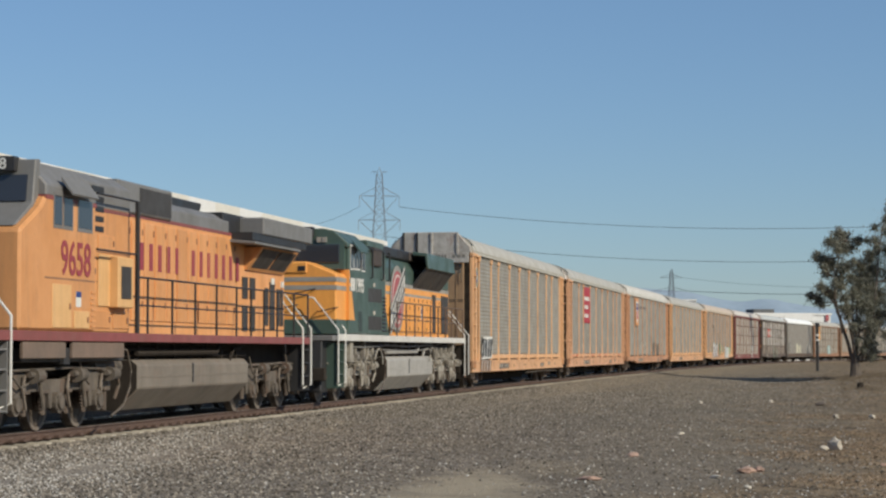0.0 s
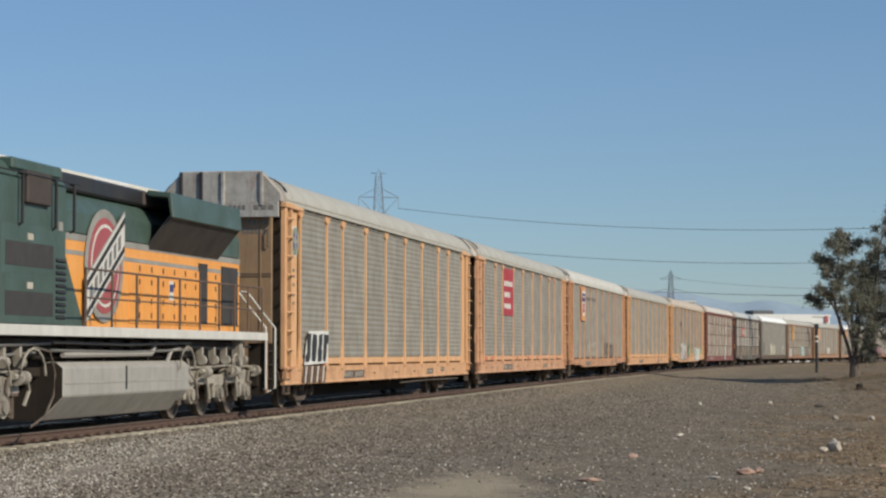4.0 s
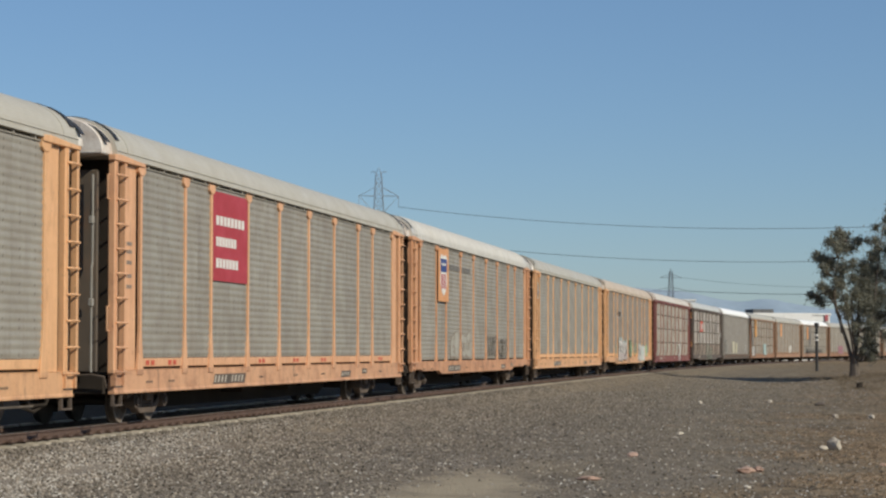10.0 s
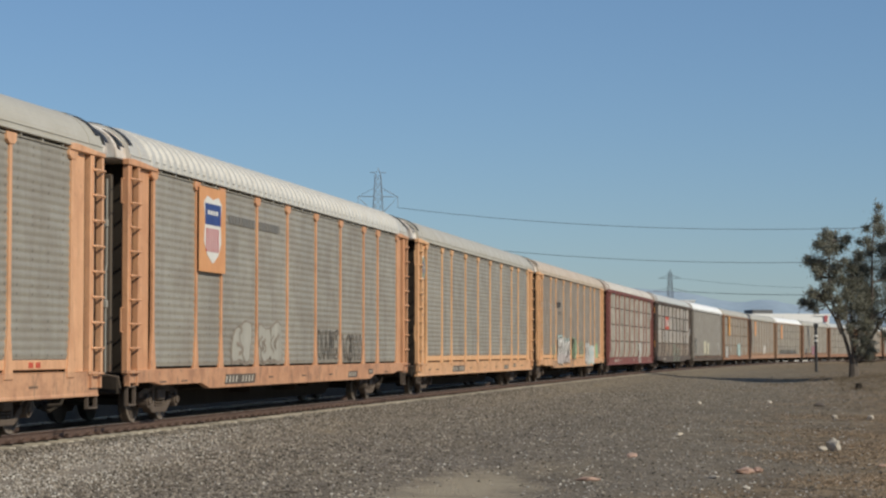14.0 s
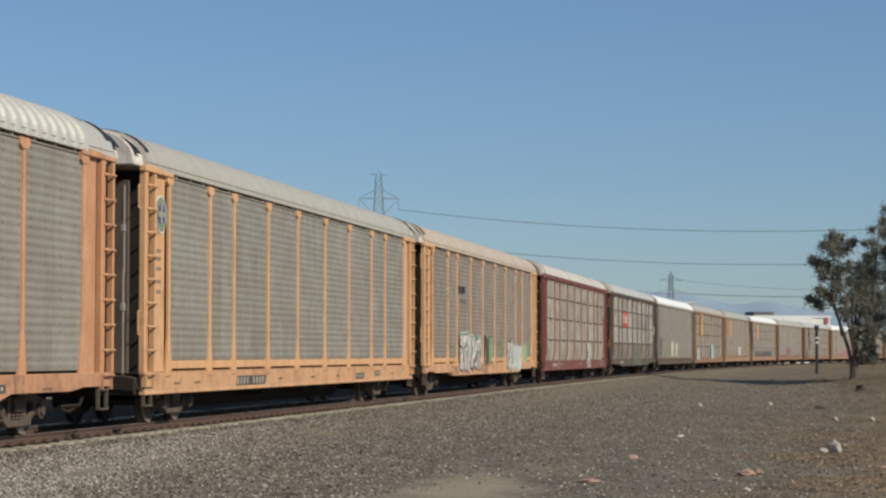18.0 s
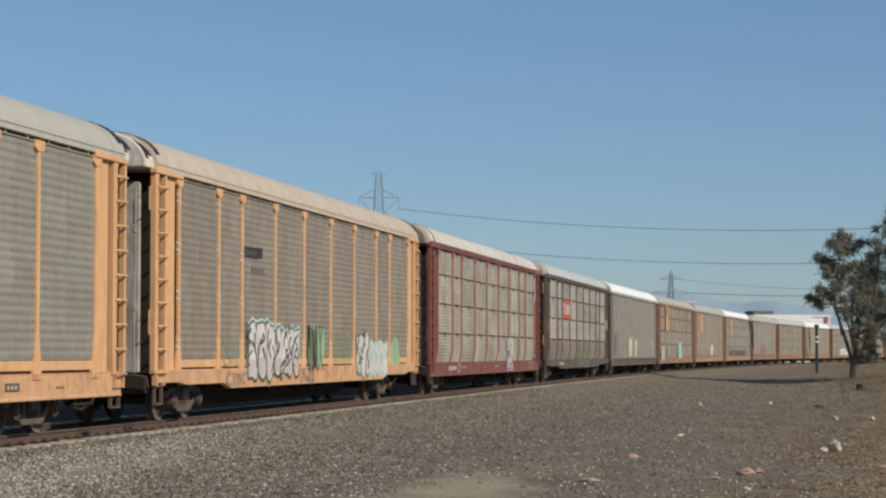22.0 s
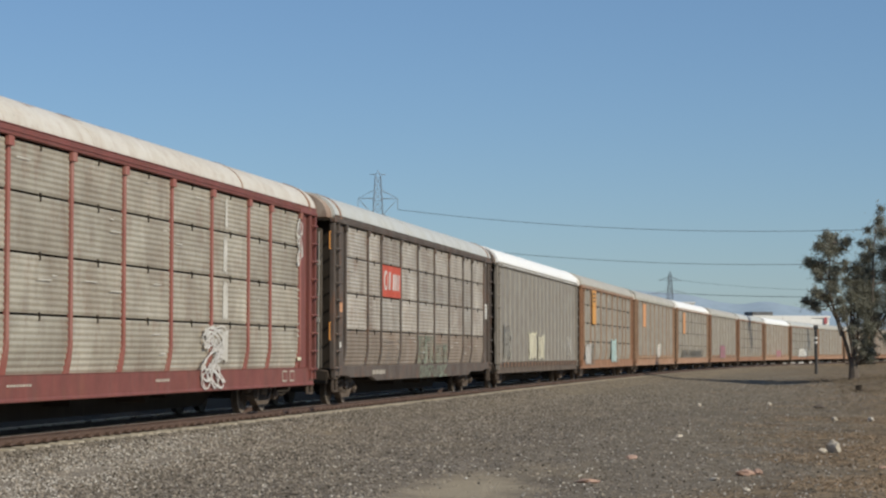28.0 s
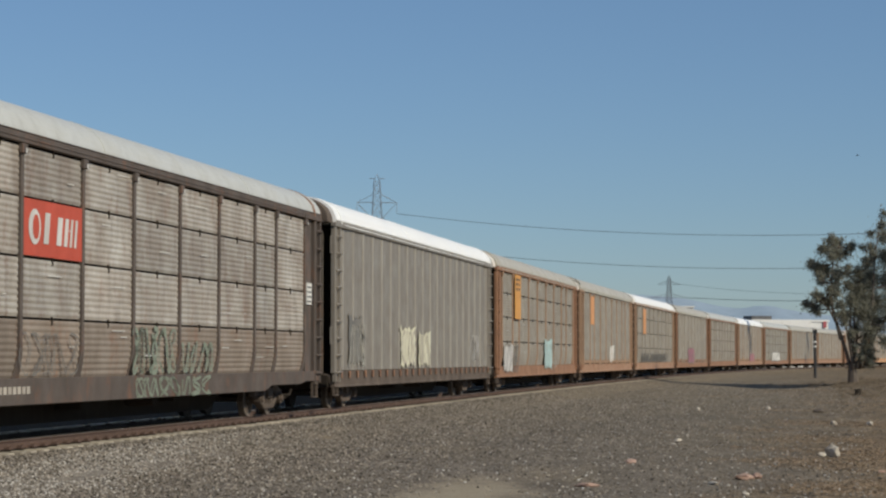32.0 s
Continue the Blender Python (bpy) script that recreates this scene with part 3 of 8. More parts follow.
xs = np.concatenate((-np.geomspace(60, 4200, 18)[::-1], np.arange(-59, 75, 0.7), np.geomspace(76, 4200, 18)))
ys = np.concatenate((np.array((-900.0, -300.0, -100.0, -40.0, -10.0)), np.arange(0, 130, 0.8), np.arange(130, 170, 0.9), np.arange(170, 330, 2.0), np.geomspace(332, 4600, 22)))
tagged(piece("ground", grid_mesh(xs, ys, ground_z), M_GROUND),
       "grey gravel yard with brown dry earth and sand", kind="structure")


def pebbles(name, pts, sizes, mat, rng, label):
    """Loose stones: small squashed six-pointed lumps in one mesh."""
    base = np.array(((1, 0, 0), (-1, 0, 0), (0, 1, 0), (0, -1, 0), (0, 0, 1), (0, 0, -1)), float)
    fac = np.array(((0, 2, 4), (2, 1, 4), (1, 3, 4), (3, 0, 4), (2, 0, 5), (1, 2, 5), (3, 1, 5), (0, 3, 5)))
    n = len(pts)
    a = rng.uniform(0, math.tau, n)
    k = sizes[:, None, None] * base[None] * rng.uniform(0.6, 1.3, (n, 6, 1))
    k[:, :, 2] *= 0.75
    c, s = np.cos(a)[:, None], np.sin(a)[:, None]
    x = k[:, :, 0] * c - k[:, :, 1] * s
    y = k[:, :, 0] * s + k[:, :, 1] * c
    co = np.stack((x, y, k[:, :, 2]), 2) + pts[:, None, :]
    f = (fac[None] + (np.arange(n) * 6)[:, None, None]).reshape(-1, 3)
    me = bpy.data.meshes.new(name)
    me.from_pydata(co.reshape(-1, 3).tolist(), [], f.tolist())
    me.materials.append(None)
    return tagged(piece(name, me, mat), label, kind="stuff")


def off_sand(x, y):
    r2 = ((x - 0.3 - 0.11 * (y - 28.8)) / 1.2) ** 2 + ((y - 28.8) / 4.6) ** 2
    return r2 + rng.normal(0, 0.35, len(x)) > 0.7


def beside_line(y, e):
    i = np.interp(y, LINE_Y, np.arange(len(LINE_Y)))
    return np.interp(i, np.arange(len(LINE_X)), LINE_X) + e / np.cos(np.interp(i, np.arange(len(HEAD)), HEAD))


def strew(name, x, y, lift, small, large, mat, label):
    keep = off_sand(x, y)
    x, y = x[keep], y[keep]
    pebbles(name, np.column_stack((x, y, ground_z(x, y) + lift)), rng.uniform(small, large, len(x)), mat, rng, label)


rng = np.random.default_rng(5)
py = 20 + 75 * rng.random(56000) ** 1.6
px = beside_line(py, 1.40 + np.minimum(rng.exponential(3.4, len(py)), 34.0))
strew("ballast", px, py, 0.006, 0.012, 0.036, M_STONE, "loose grey crushed ballast stones beside the track")

py = 22 + 95 * rng.random(30000) ** 1.7
px = -0.22 * py + rng.random(len(py)) * 0.46 * py
clear = px - np.interp(py, LINE_Y, LINE_X) > 3.0
strew("gravel", px[clear], py[clear], 0.003, 0.006, 0.022, M_STONE, "scattered small gravel stones over the yard")

# pale chips: a diagonal spill beside the ballast, some by the track, some all over the yard
py = 24 + 46 * rng.random(9000) ** 1.3
px = -7.5 + 0.054 * py + rng.normal(0, 0.75, len(py)) * (0.6 + rng.random(len(py)))
py2 = 22 + 120 * rng.random(5500) ** 1.5
px2 = -0.22 * py2 + rng.random(len(py2)) * 0.42 * py2
px, py = np.concatenate((px, px2)), np.concatenate((py, py2))
clear = px - np.interp(py, LINE_Y, LINE_X) > 1.9
strew("stone_chips", px[clear], py[clear], 0.008, 0.008, 0.028, M_CHIP, "pale stone chips spilled over the gravel")

py = 75 + 85 * rng.random(16000)
px = beside_line(py, 1.8 + rng.random(len(py)) * 26)
strew("far_gravel", px, py, 0.004, 0.012, 0.045, M_STONE, "scattered gravel stones along the far yard")

# ---- track ----
RAIL = ((-0.07, -0.17), (0.07, -0.17), (0.07, -0.155), (0.012, -0.13), (0.012, -0.045), (0.036, -0.03), (0.036, 0.0), (-0.036, 0.0),
        (-0.036, -0.03), (-0.012, -0.045), (-0.012, -0.13), (-0.07, -0.155))


def rail_mesh(side):
    bm = bmesh.new()
    prev = None
    for s in np.arange(-14, 430, 2.0):
        th = heading(s)
        n_ = Vector((math.cos(th), -math.sin(th), 0))
        c = on_line(s)
        ring = [bm.verts.new(c + n_ * (side + u) + Vector((0, 0, w))) for u, w in RAIL]
        if prev:
            for k in range(len(RAIL)):
                bm.faces.new((prev[k], prev[(k + 1) % len(RAIL)], ring[(k + 1) % len(RAIL)], ring[k]))
        prev = ring
    bmesh.ops.recalc_face_normals(bm, faces=bm.faces)
    return bm


track = root("railway_track", "rusty steel rails on concrete ties in dark ballast", "track")
for side in (0.755, -0.755):
    part("rail", rail_mesh(side), M_RAIL, track, "rusty brown steel rail")
tie_mesh = mesh_of(box(-1.34, 1.34, -0.125, 0.125, -0.36, -0.155, bevel=0.012), "tie")
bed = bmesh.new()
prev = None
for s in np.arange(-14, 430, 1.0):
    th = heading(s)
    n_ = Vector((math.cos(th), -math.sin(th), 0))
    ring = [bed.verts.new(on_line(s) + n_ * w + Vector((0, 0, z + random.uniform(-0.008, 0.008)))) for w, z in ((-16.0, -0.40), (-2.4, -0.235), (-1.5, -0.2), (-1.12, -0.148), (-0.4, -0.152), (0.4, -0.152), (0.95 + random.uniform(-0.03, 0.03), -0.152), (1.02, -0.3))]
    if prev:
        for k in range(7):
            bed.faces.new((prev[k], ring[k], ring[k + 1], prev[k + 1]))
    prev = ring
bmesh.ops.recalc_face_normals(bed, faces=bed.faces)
part("ballast_bed", bed, M_BED, track, "dark oily brown ballast bed, with shade of the train in its colour")
for side in (0.755, -0.755):
    hd = bmesh.new()
    prev = None
    for s in np.arange(-14, 430, 2.0):
        ring = [hd.verts.new(on_line(s, side + w, z)) for w, z in ((-0.034, 0.0), (-0.032, 0.003), (0.012, 0.003), (0.0385, -0.014 if side < 0 else -0.004), (0.0385, -0.026 if side < 0 else -0.005))]
        if prev:
            for k in range(4):
                hd.faces.new((prev[k], ring[k], ring[k + 1], prev[k + 1]))
        prev = ring
    bmesh.ops.recalc_face_normals(hd, faces=hd.faces)
    part("rail_head", hd, M_RAILTOP, track, "polished steel running band")
rest = bmesh.new()
for i in range(640):
    s = -12 + i * 0.55
    c = on_line(s)
    jit = random.uniform(-0.03, 0.03)
    m = Matrix.Translation((c.x, c.y, random.uniform(-0.012, 0.0))) @ Matrix.Rotation(-heading(s) + random.uniform(-0.012, 0.012), 4, "Z") @ Matrix.Translation((jit, 0, 0))
    if 24 <= i < 290:
        piece("tie", tie_mesh, M_TIE, track, m)
    elif i >= 290:
        own = box(-1.36, 1.36, -0.125, 0.125, -0.36, -0.155)
        own.transform(m)
        merge(rest, own)
tagged(part("distant_tie_row", rest, M_TIE, track), "far row of weathered concrete ties", kind="stuff")
clip_bm = box(0.05, 0.15, -0.075, 0.075, -0.165, -0.118, bevel=0.01)
tube(((0.07, -0.05, -0.105), (0.13, 0.0, -0.085), (0.07, 0.05, -0.105)), 0.016, clip_bm, 5)
clip_mesh = mesh_of(clip_bm, "rail_clip")
for i in range(24, 290):
    s = -12 + i * 0.55
    c = on_line(s, 0.755)
    piece("rail_clip", clip_mesh, M_RAIL, track, Matrix.Translation((c.x, c.y, 0)) @ Matrix.Rotation(-heading(s), 4, "Z"))


# ---- wheels and bogies ----
def wheelset_mesh(r):
    bm = bmesh.new()
    for y in (-0.755, 0.755):
        disc(0, y, 0, r, 0.12, bm, 20)
        disc(0, y - math.copysign(0.07, y), 0, r + 0.03, 0.03, bm, 20)
        disc(0, y + math.copysign(0.07, y), 0, r * 0.35, 0.06, bm, 10)
        for k in range(5):
            a = k * math.tau / 5
            disc(r * 0.62 * math.cos(a), y + math.copysign(0.062, y), r * 0.62 * math.sin(a), 0.045, 0.02, bm, 6)
    disc(0, 0, 0, 0.08, 2.1, bm, 10)
    return mesh_of(bm, "wheelset")


WHEEL_S, WHEEL_L = wheelset_mesh(0.42), wheelset_mesh(0.53)
turning = []              # (wheelset, x, radius) for motions()


def tyre_mesh(r, y, out):
    """The worn bright rim face of one wheel of a wheelset."""
    bm = bmesh.new()
    rings = []
    for rad, dy in ((r * 0.995, 0.0605), (r * 0.98, 0.0725), (r * 0.87, 0.0725), (r * 0.86, 0.0605)):
        rings.append([bm.verts.new((rad * math.cos(q * math.tau / 28), y + out * dy, rad * math.sin(q * math.tau / 28))) for q in range(28)])
    for p0, p1 in zip(rings, rings[1:]):
        for q in range(28):
            bm.faces.new((p0[q], p0[(q + 1) % 28], p1[(q + 1) % 28], p1[q]))
    bmesh.ops.recalc_face_normals(bm, faces=bm.faces)
    return mesh_of(bm, "tyre")


TYRE_S, TYRE_L = [[tyre_mesh(r_, y_, o_) for y_, o_ in ((-0.755, -1), (0.755, 1))] for r_ in (0.42, 0.53)]


def freight_side_frame():
    """A cast three-piece side frame: top chord, sagging bottom chord, columns, springs, bearing ends."""
    bm = prism([(-1.22, 0.60), (-1.0, 0.66), (-0.48, 0.80), (0.48, 0.80), (1.0, 0.66), (1.22, 0.60), (1.22, 0.47), (0.98, 0.5), (0.4, 0.64), (-0.4, 0.64), (-0.98, 0.5), (-1.22, 0.47)], -0.09, 0.09, "y", bevel=0.018)
    prism([(-1.0, 0.52), (-0.44, 0.17), (0.44, 0.17), (1.0, 0.52), (0.8, 0.54), (0.36, 0.29), (-0.36, 0.29), (-0.8, 0.54)], -0.09, 0.09, "y", bm, 0.015)
    for x in (-0.34, 0.34):
        box(x - 0.06, x + 0.06, -0.08, 0.08, 0.27, 0.68, bm, 0.01)
    for x in (-0.17, 0.0, 0.17):
        for q in range(5):
            disc(x, -0.01, 0.32 + q * 0.055, 0.075, 0.15, bm, 8, "y", 0.25)
    box(-0.28, 0.28, -0.14, 0.05, 0.57, 0.64, bm, 0.01)
    for x in (-0.89, 0.89):
        disc(x, -0.06, 0.42, 0.14, 0.2, bm, 12)
        disc(x, -0.17, 0.42, 0.09, 0.05, bm, 10)
        for k in range(3):
            disc(x + 0.06 * math.cos(k * 2.09), -0.2, 0.42 + 0.06 * math.sin(k * 2.09), 0.016, 0.02, bm, 6)
        box(x - 0.2, x + 0.2, -0.1, 0.08, 0.5, 0.6, bm, 0.02)
    return mesh_of(bm, "side_frame")


FRAME_S = freight_side_frame()
BOLSTER_S = mesh_of(box(-0.22, 0.22, -1.15, 1.15, 0.42, 0.66, bevel=0.03), "bolster")


def freight_truck(car, x):
    tr = piece("truck", BOLSTER_S, M_TRUCK, car, pose(x, 0, 0))
    for y, a in ((-1.0, 0), (1.0, 180)):
        piece("side_frame", FRAME_S, M_TRUCK, tr, pose(0, y, 0, 0, 0, a))
    for dx in (-0.89, 0.89):
        w = piece("wheelset", WHEEL_S, M_WHEEL, car, pose(x + dx, 0, 0.42))
        for rim in TYRE_S:
            piece("tyre", rim, M_TYRE, w)
        turning.append((w, x + dx, 0.42, car))


# ---- rack cars ----
HALF = 13.425
POSTS = (1.6, 4.45, 6.3, 9.2, 12.0, 14.9, 17.7, 20.6, 22.5, 25.3)
ROWS = (1.07, 2.04, 3.04, 4.02, 4.86)


def corrugated(w, z0, z1, pitch, depth, tuck=0.0):
    """A sheet with level ribs, its face towards -y; x runs from -w/2 to w/2."""
    bm = bmesh.new()
    n_ = max(1, round((z1 - z0) / pitch))
    p = (z1 - z0) / n_
    lv = []
    for i in range(n_):
        for f, d in ((0.0, 0.0), (0.18, 0.12), (0.36, 0.75), (0.5, 1.0), (0.68, 1.0), (0.84, 0.6)) if depth else ((0.0, 0.0),):
            lv.append((z0 + (i + f) * p, -depth * d))
    lv.append((z1, 0.0))
    prev = None
    fold = z0 + 0.6 * (z1 - z0)
    lv = [(z, d + tuck * max(0.0, (fold - z) / (fold - z0)) ** 1.6) for z, d in lv]
    for z, d in lv:
        row = (bm.verts.new((-w / 2, d, z)), bm.verts.new((w / 2, d, z)))
        if prev:
            bm.faces.new((prev[0], prev[1], row[1], row[0]))
        prev = row
    b = [bm.verts.new(q) for q in ((-w / 2, 0.03 + tuck, z0), (w / 2, 0.03 + tuck, z0), (w / 2, 0.03, z1), (-w / 2, 0.03, z1))]
    for f_ in bm.faces:
        f_.smooth = True
    bm.faces.new(b[::-1])
    return mesh_of(bm, "panel")


PANEL_CACHE = {}


def panel(w, z0, z1, pitch, depth, tuck=0.0):
    key = (round(w, 2), z0, z1, pitch)
    if key not in PANEL_CACHE:
        PANEL_CACHE[key] = corrugated(w, z0, z1, pitch, depth, tuck)
    return PANEL_CACHE[key]


def post_mesh():
    """A side post with a flared foot and a T-shaped head; its face towards -y."""
    prof = [(-0.18, 0.94), (0.18, 0.94), (0.13, 1.25), (0.055, 1.75), (0.055, 4.76), (-0.055, 4.76), (-0.055, 1.75), (-0.13, 1.25)]
    bm = prism(prof, -0.045, 0.02, "y", bevel=0.006)
    prism([(-0.10, 4.70), (0.10, 4.70), (0.20, 4.765), (0.20, 4.89), (-0.20, 4.89), (-0.20, 4.765)], -0.06, 0.02, "y", bm, 0.008)
    return mesh_of(bm, "post")


def slim_post_mesh():
    """A narrow post; its foot widens and draws in towards the sill."""
    bm = box(-0.055, 0.055, -0.035, 0.04, 1.6, 4.9, bevel=0.008)
    prev = None
    for z, w, d in ((1.62, 0.06, 0.0), (1.45, 0.075, 0.012), (1.25, 0.11, 0.05), (1.05, 0.15, 0.1), (0.98, 0.16, 0.12)):
        ring = [bm.verts.new(q) for q in ((-w, -0.035 + d, z), (w, -0.035 + d, z), (w, 0.05 + d, z), (-w, 0.05 + d, z))]
        if prev:
            for k in range(4):
                bm.faces.new((prev[k], prev[(k + 1) % 4], ring[(k + 1) % 4], ring[k]))
        prev = ring
    bmesh.ops.recalc_face_normals(bm, faces=bm.faces)
    box(-0.11, 0.11, -0.075, 0.0, 4.7, 4.86, bm, 0.006)
    return mesh_of(bm, "post")


POST, SLIM = post_mesh(), slim_post_mesh()
BOLT = mesh_of(disc(0, -0.018, 0, 0.026, 0.036, None, 6), "bolt")
BOLT_ROWS = (1.5, 1.64, 2.47, 2.61, 3.44, 3.58, 4.41, 4.55)
LATCH = mesh_of(box(-0.014, 0.014, -0.036, 0.0, 0.0, 0.14), "latch")
grime = random.Random(77)
RIB = mesh_of(prism([(-0.035, 0.0), (0.035, 0.0), (0.022, -0.03), (-0.022, -0.03)], 1.05, 4.92, "z"), "rib")


def ladder_mesh():
    bm = bmesh.new()
    for x in (-0.23, 0.23):
        box(x - 0.035, x + 0.035, -0.05, 0.05, 0.75, 4.85, bm)
    for k in range(9):
        z = 1.0 + k * 0.45
        tube(((-0.25, -0.05, z), (-0.22, -0.10, z), (0.22, -0.10, z), (0.25, -0.05, z)), 0.022, bm, 5)
    return mesh_of(bm, "ladder")


LADDER = ladder_mesh()
ENDPLATE = mesh_of(box(-0.27, 0.3, -0.03, 0.03, 0.98, 4.86, bevel=0.01), "end_plate")
EDGE = mesh_of(box(-0.07, 0.07, -0.06, 0.06, 0.98, 4.86, bevel=0.01), "corner_post")
BRACKET = mesh_of(prism([(-0.9, 4.86), (0.85, 4.86), (0.85, 4.93), (-0.6, 4.99), (-0.9, 4.97)], -0.09, 0.05, "y", bevel=0.01), "top_bracket")


def roof_profile(lift=0.0):
    pts = [(-1.56, 4.93), (-1.56, 5.0)]
    for k in range(1, 9):
        a = k / 9 * math.pi / 2
        pts.append((-1.56 + 0.98 * (1 - math.cos(a)), 5.0 + 0.685 * math.sin(a)))
    pts += [(-0.52, 5.69 + lift), (0.0, 5.715 + lift)]
    pts += [(-y, z) for y, z in pts[:-1][::-1]]
    return pts


ROOF = mesh_of(prism(roof_profile(), -HALF + 0.1, HALF - 0.1, "x"), "roof")
HOOP = mesh_of(prism([(y * 1.012, z + (0.012 if z > 5.1 else 0)) for y, z in roof_profile()], -0.07, 0.07, "x"), "roof_hoop")
SEAM = mesh_of(prism([(y * 1.006, z + (0.008 if z > 5.1 else 0)) for y, z in roof_profile()], -0.03, 0.03, "x"), "roof_seam")
ROOFRIB = bmesh.new()
for lo_, hi_, w0_, w1_ in ((0.0, 0.036, 0.15, 0.08),):
    rings_ = []
    for dx_, k_ in ((-w0_, lo_), (-w1_, hi_), (w1_, hi_), (w0_, lo_)):
        rings_.append([ROOFRIB.verts.new((dx_, y * (1 + k_ * 0.6), z + (k_ if z > 5.1 else 0))) for y, z in roof_profile()])
    for ra_, rb_ in zip(rings_, rings_[1:]):
        for q_ in range(len(ra_) - 1):
            ROOFRIB.faces.new((ra_[q_], ra_[q_ + 1], rb_[q_ + 1], rb_[q_]))
bmesh.ops.recalc_face_normals(ROOFRIB, faces=ROOFRIB.faces)
ROOFRIB = mesh_of(ROOFRIB, "roof_rib")
CAP = mesh_of(prism([(-1.5, 4.98), (1.5, 4.98), (1.48, 5.2), (0.98, 5.74), (-0.98, 5.74), (-1.48, 5.2)], -0.12, 0.12, "x", bevel=0.03), "end_cap")
HOOD = mesh_of(prism([(y * 0.94, 4.95 + (z - 4.93) * 0.93) for y, z in roof_profile()], -0.42, 0.16, "x", bevel=0.02), "end_hood")
STRIP = bmesh.new()
crown_ = [(y * 1.014, z + 0.014) for y, z in roof_profile() if z > 5.2]
for a_, b_ in zip(crown_, crown_[1:]):
    STRIP.faces.new([STRIP.verts.new(q_) for q_ in ((-0.10, *a_), (0.10, *a_), (0.10, *b_), (-0.10, *b_))])
bmesh.ops.remove_doubles(STRIP, verts=STRIP.verts, dist=0.0001)
bmesh.ops.solidify(STRIP, geom=STRIP.faces[:], thickness=0.01)
bmesh.ops.recalc_face_normals(STRIP, faces=STRIP.faces)
STRIP = mesh_of(STRIP, "roof_strip")
BAND = mesh_of(box(-0.14, -0.06, -1.42, 1.42, 4.62, 5.0, bevel=0.01), "end_band")
CAPPOST = mesh_of(box(-0.17, -0.1, -0.04, 0.04, 4.9, 5.72, bevel=0.01), "cap_post")
SIDESILL = mesh_of(prism([(-0.035, 0.60), (0.10, 0.60), (0.10, 1.045), (-0.035, 1.045), (-0.02, 1.03), (-0.02, 0.66), (-0.035, 0.64)], -HALF + 0.15, HALF - 0.15, "x", bevel=0.005), "side_sill")
BOTTOMRAIL = mesh_of(box(POSTS[0] - HALF, POSTS[-1] - HALF, -0.012, 0.06, 1.085, 1.25, bevel=0.012), "bottom_rail")
# black strip put into the slot under the roof as its shade
GAP_SHADE = mesh_of(box(-HALF + 0.9, HALF - 0.9, 0.03, 0.06, 4.88, 4.94), "gap_board")
GUTTER = mesh_of(prism([(-0.055, 4.935), (-0.085, 4.935), (-0.085, 4.955), (-0.066, 4.965), (-0.066, 5.035), (-0.082, 5.04), (-0.082, 5.055), (-0.055, 5.06)], -HALF + 0.1, HALF - 0.1, "x"), "gutter")
HANGER = mesh_of(box(-0.025, 0.025, -0.045, 0.03, 4.85, 4.945, bevel=0.004), "top_hanger")
RODS = bmesh.new()
tube(((-0.1, -1.16, 1.0), (-0.1, -1.16, 2.9), (-0.06, -1.16, 3.0), (-0.06, -1.16, 4.6)), 0.022, RODS, 6)
box(-0.16, -0.06, -1.2, -1.12, 2.2, 2.34, RODS, 0.01)
box(-0.16, -0.06, -1.2, -1.12, 3.7, 3.84, RODS, 0.01)
RODS = mesh_of(RODS, "end_rod")
HOSE = mesh_of(tube(((0.05, -0.42, 0.72), (-0.25, -0.44, 0.66), (-0.45, -0.40, 0.40), (-0.7, -0.30, 0.30), (-0.85, -0.15, 0.38)), 0.035, sides=6), "air_hose")
LEVER = mesh_of(tube(((0.0, -1.42, 0.72), (-0.12, -1.42, 0.92), (-0.14, -1.2, 0.96), (-0.14, -0.2, 0.92), (-0.3, -0.05, 0.9)), 0.02, sides=6), "coupling_lever")
GRAB = [mesh_of(tube(((0.0, -1.46, z_), (-0.1, -1.46, z_), (-0.1, -1.46, z_ + 0.45), (0.0, -1.46, z_ + 0.45)), 0.016), "grab_iron") for z_ in (4.15, 1.75)]
SILL_NOTCH = mesh_of(prism([(-HALF + 0.15, 0.80), (-11.9, 0.80), (-11.3, 0.74), (-8.6, 0.74), (-8.0, 0.62), (8.0, 0.62), (8.6, 0.74), (11.3, 0.74), (11.9, 0.80), (HALF - 0.15, 0.80), (HALF - 0.15, 1.05), (-HALF + 0.15, 1.05)], -0.05, 0.08, "y", bevel=0.006), "side_sill")
TOPRAIL = mesh_of(box(-HALF + 0.9, HALF - 0.9, -0.032, 0.05, 4.85, 4.882, bevel=0.005), "top_rail")
TOPBAND = mesh_of(box(-HALF + 0.1, HALF - 0.1, -0.07, 0.05, 4.87, 5.03, bevel=0.01), "top_rail")
DOORLEAF = mesh_of(prism([(-0.6, 1.0), (0.6, 1.0), (0.6, 4.7), (-0.6, 4.7)], -0.05, 0.05, "x", bevel=0.02), "end_door")
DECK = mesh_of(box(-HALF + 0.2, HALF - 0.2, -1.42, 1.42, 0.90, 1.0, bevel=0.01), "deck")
# black box stands in for the shaded inside of the car
INSIDE_SHADE = mesh_of(box(-HALF + 0.6, HALF - 0.6, -1.40, 1.40, 1.0, 4.92), "inner_wall")


